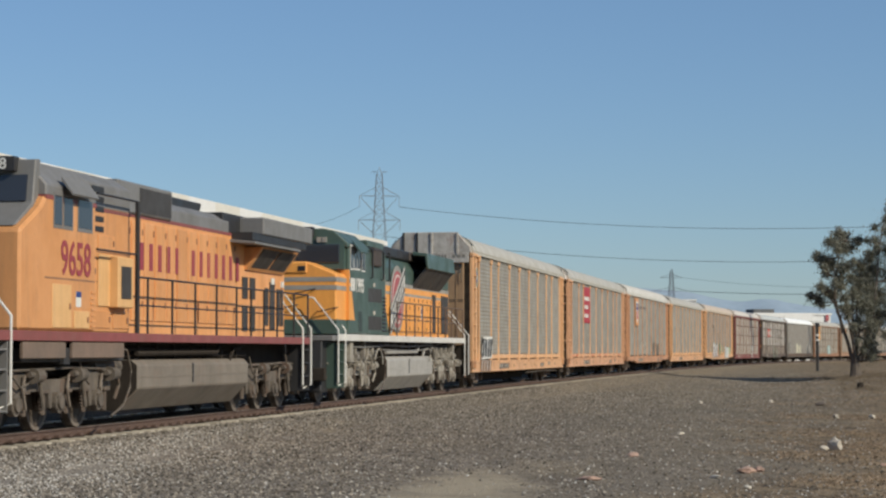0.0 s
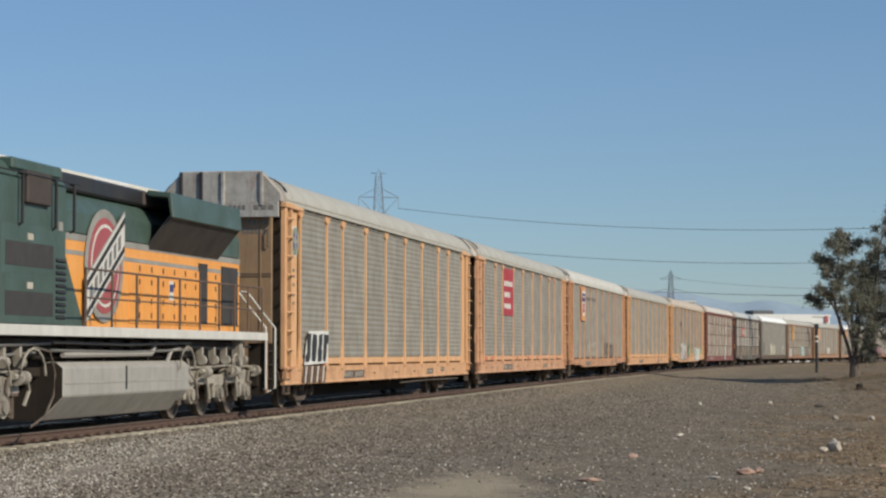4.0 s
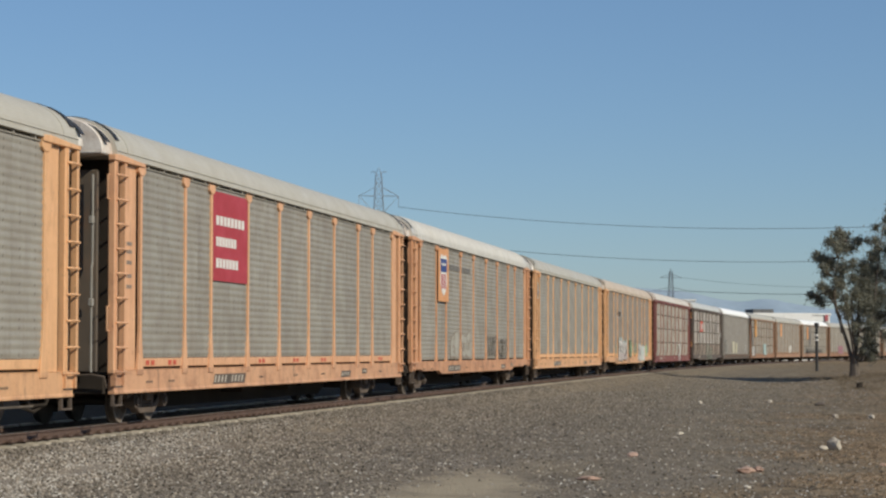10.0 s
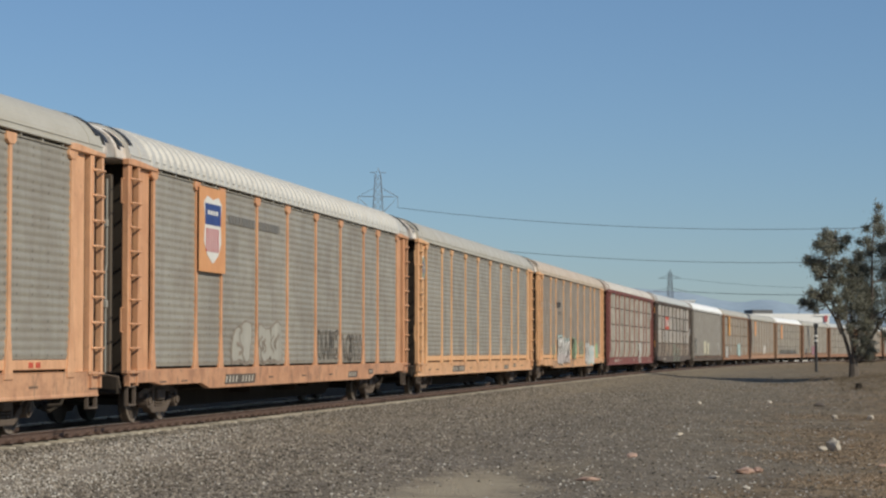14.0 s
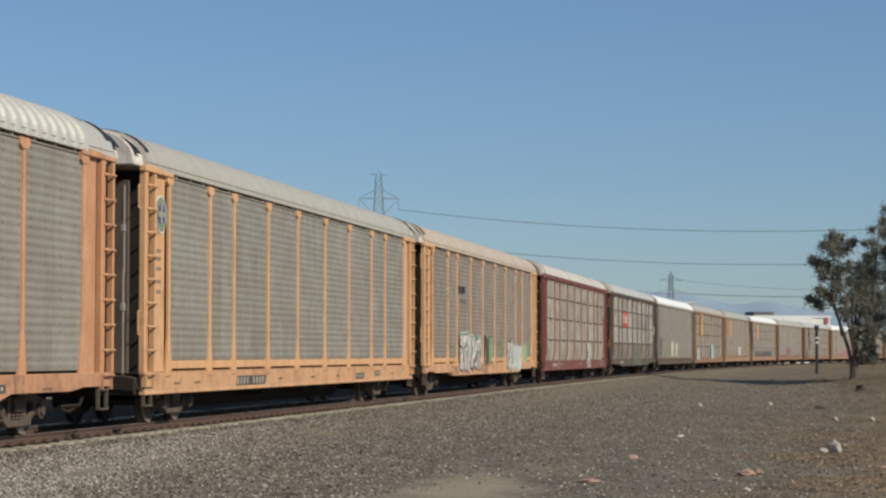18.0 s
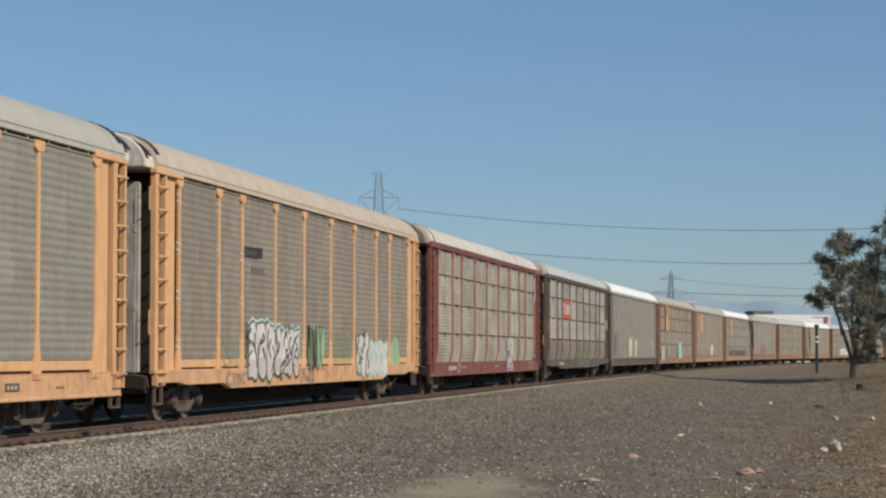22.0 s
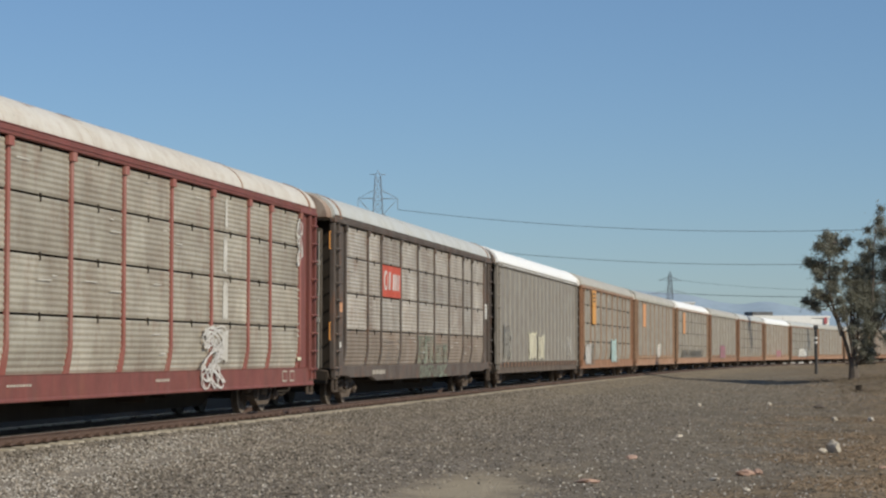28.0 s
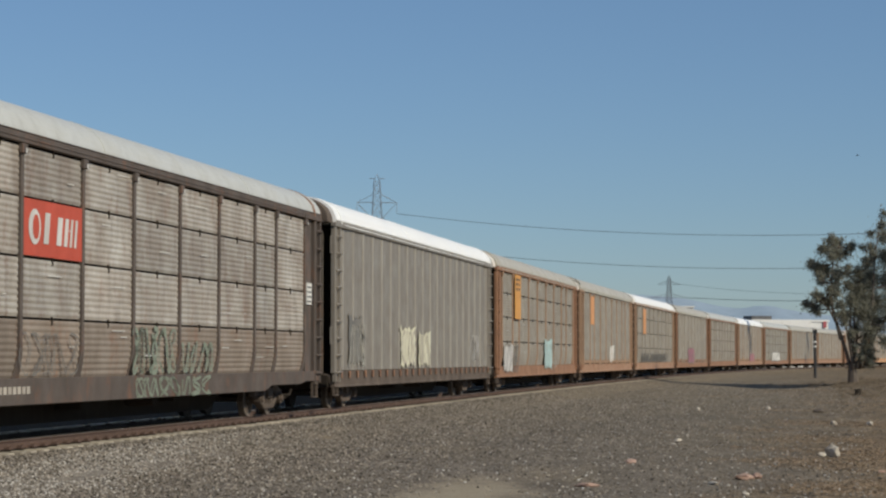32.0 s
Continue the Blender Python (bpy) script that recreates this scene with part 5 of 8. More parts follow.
bars(c, M_GREYSPRAY, at_x(6.9), at_x(9.1), 4.18, 4.36, FACE - 0.022, 8, gap=0.18)
bars(c, M_GREYSPRAY, at_x(9.4), at_x(11.3), 4.18, 4.36, FACE - 0.022, 7, gap=0.18)
spray(c, 7.3, 8.7, 1.12, 2.1, 1, M_FAINT, 8, P_BROWN, "faint sprayed loop")
spray(c, 9.4, 11.5, 1.12, 2.05, 2, M_FAINT, 18, P_BROWN, "faint sprayed loops")
scrawl(c, 15.1, 17.5, 1.2, 1.95, 5, M_PLATE, 9, "grey sprayed scrawl", w=0.055)
scrawl(c, 17.9, 20.4, 1.15, 1.85, 6, M_PLATE, 19, "grey sprayed scrawl", w=0.05)
c = rack_car(4, F_YELLOW, P_GREY, R_GREY, "fine", "yellow-framed rack car with clean grey panels")
stencils(c)
end_stencils(c, 0.85, M_GREYSPRAY)
round_logo(c, 1.12, 4.1)
c = rack_car(5, F_YELLOW, P_BROWN, R_TAN, "fine", "yellow-framed rack car with brown panels, tan roof and graffiti")
for k in range(5):
    plate(c, 6.35, 7.6, 3.52 + k * 0.055, 3.545 + k * 0.055, FACE - 0.022, M_BLACK, "marking")
bars(c, M_BLACK, at_x(7.6), at_x(8.1), 3.55, 3.78, FACE - 0.022, 2)
bars(c, M_GREYSPRAY, at_x(7.1), at_x(8.3), 3.2, 3.32, FACE - 0.022, 6)
spray(c, 6.75, 9.0, 0.76, 2.12, 3, M_SPRAYW, 21, M_PLATE, "white sprayed lobes with dark edges", FACE - 0.056, M_CYANSPRAY)
spray(c, 9.0, 11.35, 0.76, 2.0, 4, M_SPRAYW, 22, M_PLATE, "white sprayed lobes with dark edges", FACE - 0.056, M_CYANSPRAY)
spray(c, 12.35, 14.0, 0.95, 2.15, 2, M_GREENSPRAY, 23, None, "green sprayed blobs", FACE - 0.055)
scrawl(c, 12.4, 13.95, 0.95, 2.1, 4, F_DARK, 123, "", FACE - 0.07, 0.05, "stroke")
spray(c, 17.9, 19.6, 0.72, 1.95, 3, M_SPRAYW, 24, M_GREYSPRAY, "pale sprayed lobes", FACE - 0.056)
spray(c, 19.6, 22.0, 0.75, 1.75, 4, M_SPRAYW, 25, M_CYANSPRAY, "pale sprayed lobes", FACE - 0.056)
spray(c, 22.75, 23.95, 0.78, 1.9, 1, M_GREENSPRAY, 26, None, "green sprayed block")
scrawl(c, 15.1, 17.3, 1.15, 1.9, 6, M_GREENSPRAY, 27, "faint sprayed scrawl", w=0.03)
scrawl(c, 4.7, 6.1, 1.1, 1.7, 4, M_GREENSPRAY, 28, "faint sprayed scrawl", w=0.03)
scrawl(c, 11.4, 13.0, 0.68, 1.0, 4, M_GREYSPRAY, 29, "", FACE - 0.056, 0.03)
scrawl(c, 4.9, 6.6, 0.68, 0.95, 4, M_GREYSPRAY, 30, "", FACE - 0.056, 0.03)
c = rack_car(6, F_RED, P_WHITE, R_RUST, "rows", "oxide-red rack car with pale rust-streaked panel rows", F_REDPOST)
bars(c, M_STENCIL, at_x(3.6), at_x(5.2), 0.78, 0.93, FACE - 0.022, 8)
part("ring_mark", disc(at_x(5.8), FACE - 0.02, 0.86, 0.16, 0.006, sides=16), M_WHITE, c)
part("ring_mark", disc(at_x(5.8), FACE - 0.023, 0.86, 0.12, 0.006, sides=16), F_RED, c)
bars(c, M_STENCIL, at_x(6.3), at_x(7.4), 0.85, 0.89, FACE - 0.022, 8)
bars(c, M_STENCIL, at_x(13.9), at_x(14.8), 0.84, 0.89, FACE - 0.022, 7)
tangle(c, 16.75, 18.45, 0.66, 1.95, M_SPRAYW, 41, FACE - 0.066, "dense white sprayed scrawl", 0.05)
tangle(c, 17.0, 18.65, 0.75, 1.98, M_SPRAYW, 43, FACE - 0.068, "dense white sprayed scrawl", 0.035)
scrawl(c, 16.8, 18.2, 0.65, 1.12, 4, M_SPRAYW, 32, "white sprayed scrawl", FACE - 0.064, 0.04)
for u_, w_, z0_, z1_, k in ((18.55, 0.42, 2.08, 2.98, 1), (18.6, 0.3, 3.08, 3.95, 2), (18.72, 0.2, 4.06, 4.8, 3), (18.5, 0.5, 1.15, 1.95, 4)):
    patch(c, u_, u_ + w_, z0_, z1_, M_SMEAR, 140 + k, "run of thin white paint", FACE - 0.004, "paint_run")
tangle(c, 24.95, 25.5, 3.55, 4.75, M_WHITE, 33, FACE - 0.035, "white sprayed scrawl", 0.06)
for z_ in (2.72, 2.92, 2.1, 1.92, 1.8):
    bars(c, M_STENCIL, at_x(24.95), at_x(25.4), z_, z_ + 0.05, FACE - 0.01, 4, "stencil")
plate(c, 25.1, 25.45, 1.22, 1.3, FACE - 0.01, M_YELSPRAY, "sticker")
for u_ in (23.6, 24.3):
    f_ = plate(c, u_, u_ + 0.42, 0.72, 0.98, FACE - 0.022, M_STENCIL, "stencil_box")
    part("field", box(at_x(u_) + 0.04, at_x(u_) + 0.38, FACE - 0.032, FACE - 0.029, 0.755, 0.945), F_RED, f_)
c = rack_car(7, F_DARK, P_DARK, R_PALE, "rows", "grimy dark grey rack car with panel rows and an orange-red sign")
s_ = plate(c, 6.38, 9.12, 3.06, 3.99, FACE - 0.012, M_REDOR, "sign", "orange-red sign with white shapes", 0.012)
ys_ = FACE - 0.03
part("shape", disc(at_x(6.85), ys_, 3.54, 0.27, 0.006, sides=16, squash=1.1), M_SPRAYW, s_)
part("shape", disc(at_x(6.90), ys_ - 0.004, 3.54, 0.15, 0.006, sides=14, squash=1.4), M_REDOR, s_)
part("shape", prism([(at_x(7.25), 3.28), (at_x(7.47), 3.28), (at_x(7.55), 3.8), (at_x(7.33), 3.8)], ys_ - 0.006, ys_, "y"), M_SPRAYW, s_)
for x_, w_ in ((7.85, 0.22), (8.2, 0.16), (8.48, 0.1), (8.7, 0.1)):
    part("shape", prism([(at_x(x_), 3.28), (at_x(x_ + w_), 3.28), (at_x(x_ + w_ + 0.08), 3.76), (at_x(x_ + 0.08), 3.76)], ys_ - 0.006, ys_, "y"), M_SPRAYW, s_)
bars(c, M_STENCIL, at_x(4.9), at_x(6.7), 0.80, 0.92, FACE - 0.054, 9)
for p_ in POSTS:
    plate(c, p_ - 0.03, p_ + 0.03, 4.70, 4.78, FACE - 0.092, M_SPRAYW, "tag")
s_ = plate(c, 25.45, 25.95, 2.72, 3.26, FACE - 0.01, M_WHITE, "data_plate", "", 0.02)
for k in range(4):
    plate(c, 25.50, 25.90, 2.78 + k * 0.12, 2.81 + k * 0.12, FACE - 0.032, M_BLACK, "marking")
scrawl(c, 11.9, 14.6, 1.1, 1.95, 7, M_GREENFAINT, 41, "washed-out green spray marks", FACE - 0.03, 0.08)
scrawl(c, 15.0, 17.2, 1.1, 1.7, 4, M_GREENFAINT, 42, "washed-out green spray marks", FACE - 0.03, 0.07)
scrawl(c, 12.0, 17.0, 0.64, 1.0, 7, M_GREENFAINT, 43, "faint pale spray marks", FACE - 0.056, 0.05)
scrawl(c, 6.2, 9.0, 1.1, 1.8, 5, M_GREYSPRAY, 44, "faint grey scrawl", FACE - 0.03, 0.03)
plate(c, 0.85, 1.25, 2.5, 2.75, FACE + 0.005, F_ORANGE, "sticker")
plate(c, 0.9, 1.1, 1.55, 1.7, FACE + 0.005, M_WHITE, "sticker")
c = rack_car(8, P_RIB, P_RIB, R_WHITE, "rib", "plain grey rack car with upright ribs and a bright white roof")
patch(c, 8.75, 11.4, 1.05, 2.4, M_YELSPRAY, 51, "pale yellow sprayed block")
scrawl(c, 9.0, 11.2, 1.2, 2.2, 4, M_STENCIL, 55, "", FACE - 0.064, 0.05, "stroke")
patch(c, 11.75, 13.9, 1.05, 2.3, M_YELSPRAY, 52, "pale yellow sprayed block")
scrawl(c, 12.0, 13.7, 1.2, 2.1, 3, M_STENCIL, 56, "", FACE - 0.064, 0.05, "stroke")
patch(c, 1.7, 3.5, 1.1, 2.6, M_GREYSPRAY, 53, "dark scrubbed patch", FACE - 0.034)
scrawl(c, 1.8, 4.0, 1.15, 2.3, 5, M_FAINT, 57, "faint scrawl", FACE - 0.04, 0.05)
scrawl(c, 22.0, 24.0, 1.3, 2.2, 4, M_SPRAYW, 58, "faint pale scrawl", FACE - 0.034, 0.05)
c = rack_car(9, F_RUST, P_TAN, R_GREY, "rows", "faded orange rack car with tan panel rows and yellow shield", F_TAN)
s_ = plate(c, 4.5, 6.2, 3.0, 4.85, FACE - 0.1, M_SIGNYE, "sign", "faded orange upright sign")
for k in range(3):
    bars(s_, M_PLATE, at_x(4.7), at_x(6.0), 4.2 + k * 0.2, 4.3 + k * 0.2, FACE - 0.108, 3)
patch(c, 1.7, 4.3, 0.75, 2.0, M_SPRAYW, 61, "weathered white sprayed block")
scrawl(c, 1.8, 6.0, 0.8, 1.9, 7, M_GREYSPRAY, 63, "grey sprayed loops", FACE - 0.064, 0.06)
patch(c, 14.0, 16.8, 0.8, 2.3, M_CYANSPRAY, 62, "pale cyan sprayed block")
scrawl(c, 14.2, 18.5, 0.9, 2.0, 6, M_FAINT, 64, "faint scrawl", FACE - 0.064, 0.05)
c = rack_car(10, F_TAN, P_TAN, R_GREY, "fine", "faded tan rack car with a narrow orange sign")
plate(c, 4.6, 6.2, 3.2, 4.75, FACE - 0.036, M_SIGNOR, "sign")
spray(c, 14.0, 16.0, 1.1, 2.2, 1, M_WHITE, 71, None, "faint pale sprayed patch")
c = rack_car(11, F_TAN, P_TAN, R_WHITE, "rows", "orange-framed rack car with tan panels and a white roof", P_TAN)
plate(c, 4.5, 6.2, 3.0, 4.7, FACE - 0.07, M_SIGNOR, "sign")
bars(c, M_GREYSPRAY, at_x(4), at_x(22), 1.1, 1.7, FACE - 0.03, 14, "graffiti", 0.5)
c = rack_car(12, F_RUST, P_TAN, R_GREY, "fine", "tan rack car with faded pink graffiti", P_TAN)
spray(c, 9.0, 14.0, 0.9, 2.2, 3, M_PINKSPRAY, 81, M_GREYSPRAY, "faded pink sprayed blobs", FACE - 0.055)
c = rack_car(13, F_RUST, P_TAN, R_PALE, "rows", "tan rack car with dusty grimy panel rows", P_BROWN)
c = rack_car(14, F_TAN, P_TAN, R_WHITE, "fine", "tan rack car with a white roof")
spray(c, 12.0, 17.0, 0.9, 1.9, 3, M_PINKSPRAY, 82, None, "faded sprayed patch")
c = rack_car(15, F_RUST, P_GREY, R_PALE, "rows", "grey-green rack car with sprayed lower panels", P_GREY)
spray(c, 8.0, 16.0, 0.9, 2.1, 4, M_WHITE, 83, M_GREYSPRAY, "pale sprayed blobs", FACE - 0.055)
rack_car(16, F_TAN, P_GREY, R_GREY, "fine", "grey-green weathered rack car with plain panels")
rack_car(17, F_TAN, P_TAN, R_GREY, "fine", "dull orange-tan rack car in the curve")
rack_car(18, F_RUST, P_BROWN, R_TAN, "fine", "rust-brown rack car with dusty panels")
rack_car(19, F_YELLOW, P_GREY, R_PALE, "fine", "yellow-framed grey rack car at the tail of the view")
rack_car(20, F_ORANGE, P_TAN, R_GREY, "fine", "orange-framed tan rack car")
rack_car(21, F_TAN, P_GREY, R_PALE, "fine", "tan-framed grey rack car with pale roof")


# ---- locomotives ----
def engine_truck(eng, x, mat, spacing, style):
    """A three-axle bogie: bolster, cast side frames with pedestals, springs, dampers, brake gear, three wheelsets."""
    tr = part("truck", box(-2.6, 2.6, -0.6, 0.6, 0.55, 0.95, bevel=0.04), M_UNDER, eng, "", pose(x, 0, 0))
    h = spacing + 0.72
    prof = [(-h, 0.90), (-h * 0.72, 1.04), (-h * 0.35, 1.0), (-h * 0.2, 0.9), (h * 0.2, 0.9), (h * 0.35, 1.04), (h * 0.72, 1.04), (h, 0.90), (h + 0.12, 0.76), (h + 0.02, 0.66)]
    for k in (1, 0, -1):
        c_ = k * spacing
        prof += [(c_ + 0.62, 0.70), (c_ + 0.36, 0.66), (c_ + 0.30, 0.40), (c_ + 0.21, 0.40), (c_ + 0.18, 0.66), (c_ - 0.18, 0.66), (c_ - 0.21, 0.40), (c_ - 0.30, 0.40), (c_ - 0.36, 0.66), (c_ - 0.62, 0.70)]
    prof += [(-h - 0.02, 0.66), (-h - 0.12, 0.76)]
    for y, a in ((-1.08, 0), (1.08, 180)):
        fr = part("side_frame", prism(prof, -0.1, 0.1, "y", bevel=0.015), mat, tr, "", pose(0, y, 0, 0, 0, a))
        for k in (-1, 0, 1):
            c_ = k * spacing
            jn = disc(c_, -0.1, 0.5, 0.19, 0.12, None, 14)
            disc(c_, -0.18, 0.5, 0.12, 0.06, jn, 12)
            for b_ in range(4):
                disc(c_ + 0.15 * math.cos(b_ * 1.57 + 0.8), -0.17, 0.5 + 0.15 * math.sin(b_ * 1.57 + 0.8), 0.022, 0.03, jn, 6)
            part("journal", jn, mat, fr)
            for dx in (-0.56, 0.56):
                sp = bmesh.new()
                for q in range(6):
                    z = 0.34 + q * 0.058
                    disc(c_ + dx, -0.05, z, 0.125, 0.034, sp, 12, "y", 0.16)
                box(c_ + dx - 0.15, c_ + dx + 0.15, -0.13, 0.05, 0.66, 0.72, sp, 0.01)
                tube(((c_ + dx, -0.05, 0.3), (c_ + dx, -0.05, 0.68)), 0.055, sp, 8)
                part("spring", sp, M_TRUCK, fr)
        for q, dx in enumerate((-spacing * 0.62, spacing * 0.42, spacing * 1.28)):
            cyl = disc(dx, -0.22, 0.97, 0.115, 0.34, None, 14, "x")
            disc(dx - 0.2, -0.22, 0.97, 0.135, 0.04, cyl, 14, "x")
            disc(dx - 0.3, -0.24, 0.99, 0.05, 0.2, cyl, 8, "x")
            box(dx - 0.16, dx + 0.16, -0.14, 0.02, 0.84, 0.92, cyl, 0.02)
            part("brake_cylinder", cyl, mat, fr)
            lev = tube(((dx - 0.4, -0.16, 0.98), (dx - 0.46, -0.15, 0.74), (dx - 0.3, -0.14, 0.42)), 0.028, sides=6)
            part("brake_lever", lev, M_TYRE, fr)
            if q < 2:
                dmp = tube(((dx + 0.42, -0.17, 0.40), (dx + 0.24, -0.17, 0.94)), 0.04, sides=8)
                part("damper", dmp, mat, fr)
        pipe = tube(((-h, -0.15, 1.06), (-0.5, -0.18, 1.08), (0.4, -0.18, 1.1), (h, -0.15, 1.06)), 0.026)
        tube(((h * 0.8, -0.14, 1.05), (h + 0.25, -0.16, 1.0), (h + 0.4, -0.15, 0.75), (h + 0.3, -0.1, 0.5)), 0.035, pipe)
        tube(((-h * 0.9, -0.2, 1.25), (-h * 0.85, -0.22, 0.95), (-h * 0.7, -0.2, 0.78), (-h * 0.55, -0.16, 0.84)), 0.022, pipe)
        tube(((h * 0.3, -0.2, 1.3), (h * 0.34, -0.22, 1.0), (h * 0.5, -0.2, 0.8)), 0.022, pipe)
        part("pipe", pipe, mat, fr)
    for k in (-1, 0, 1):
        w = piece("wheelset", WHEEL_L, M_WHEEL, eng, pose(x + k * spacing, 0, 0.53))
        for rim in TYRE_L:
            piece("tyre", rim, M_TYRE, w)
        turning.append((w, x + k * spacing, 0.53, eng))


def railing(eng, xs_, y, z0, ztop, mat, mids=(0.5,), name="handrail"):
    rail_ = tube([(xs_[0], y, ztop), (xs_[-1], y, ztop)], 0.022)
    for f in mids:
        z = z0 + (ztop - z0) * f
        tube([(xs_[0], y, z), (xs_[-1], y, z)], 0.018, rail_)
    hr = part(name, rail_, mat, eng)
    for x in xs_:
        part("stanchion", tube([(x, y, z0), (x, y, ztop)], 0.024), mat, hr)


def steps(eng, x, mat, rail_mat, flip=1):
    """Corner steps with two bent white handrails."""
    for z in (0.42, 0.75, 1.08, 1.4):
        part("step", box(x - 0.35, x + 0.35, -1.5, -1.15, z, z + 0.03), mat, eng)
    for dx in (-0.36, 0.36):
        part("step_stringer", box(x + dx - 0.02, x + dx + 0.02, -1.5, -1.1, 0.4, 1.6), mat, eng)
    for dx in (-0.42, 0.42):
        part("grab_rail", tube([(x + dx * 0.6, -1.36, 0.46), (x + dx, -1.53, 0.55), (x + dx, -1.53, 1.95), (x + dx, -0.85, 2.8), (x + dx, -0.7, 2.82)], 0.024), rail_mat, eng, "white bent grab rail")


def tank(eng, x0, x1, half, mat, z0=0.25, z1=1.22, pipe_mat=None):
    prof = [(-half, z1 - 0.1), (-half + 0.12, z1), (half - 0.12, z1), (half, z1 - 0.1), (half, z0 + 0.42), (half - 0.42, z0), (-half + 0.42, z0), (-half, z0 + 0.42)]
    t_ = part("fuel_tank", prism(prof, x0, x1, "x", bevel=0.02), mat, eng)
    # black plate gives the tank's front end its shade
    part("tank_end", prism([(y * 0.985, z0 + (z - z0) * 0.985 + 0.005) for y, z in prof], x0 - 0.02, x0 - 0.004, "x"), M_UNDER, t_)
    part("gauge_strip", box((x0 * 0.55 + x1 * 0.45), (x0 * 0.55 + x1 * 0.45) + 0.07, -half - 0.015, -half, z0 + 0.5, z1 - 0.08), M_BLACK, t_)
    part("tank_seam", box(x0 + 0.05, x1 - 0.05, -half - 0.008, -half, z0 + 0.63, z0 + 0.66), mat, t_)
    bm = bmesh.new()
    tube(((x0 + 0.2, -half + 0.1, z1 + 0.12), (x1 - 2.2, -half + 0.1, z1 + 0.14), (x1 - 1.9, -half + 0.1, z1 + 0.35)), 0.05, bm)
    tube(((x1 - 1.2, -half + 0.1, z1 - 0.05), (x1 - 0.9, -half + 0.1, z1 + 0.2), (x1 - 0.3, -half + 0.1, z1 + 0.25)), 0.04, bm)
    part("air_pipe", bm, pipe_mat or mat, t_)
    for z in (z1 + 0.08, z1 + 0.2, z1 + 0.3):
        part("conduit", tube(((x0 - 0.8, -half + 0.25, z), (x1 + 0.6, -half + 0.25, z)), 0.035, sides=6), M_UNDER, t_)
    for x in np.arange(x0 + 0.6, x1, 1.15):
        part("hanger", box(float(x), float(x) + 0.08, -half + 0.2, -half + 0.3, z1, z1 + 0.4), M_UNDER, t_)
    bend = tube(((x0 - 1.6, -half - 0.02, z0 - 0.05), (x0 - 1.0, -half - 0.05, z0 + 0.12), (x0 - 0.62, -half - 0.05, z0 + 0.45), (x0 - 0.55, -half - 0.05, z1 - 0.2), (x0 - 0.8, -half - 0.05, z1 + 0.18), (x0 - 1.4, -half, z1 + 0.25)), 0.022, sides=8)
    part("sand_pipe", bend, L_TRUCK, t_)


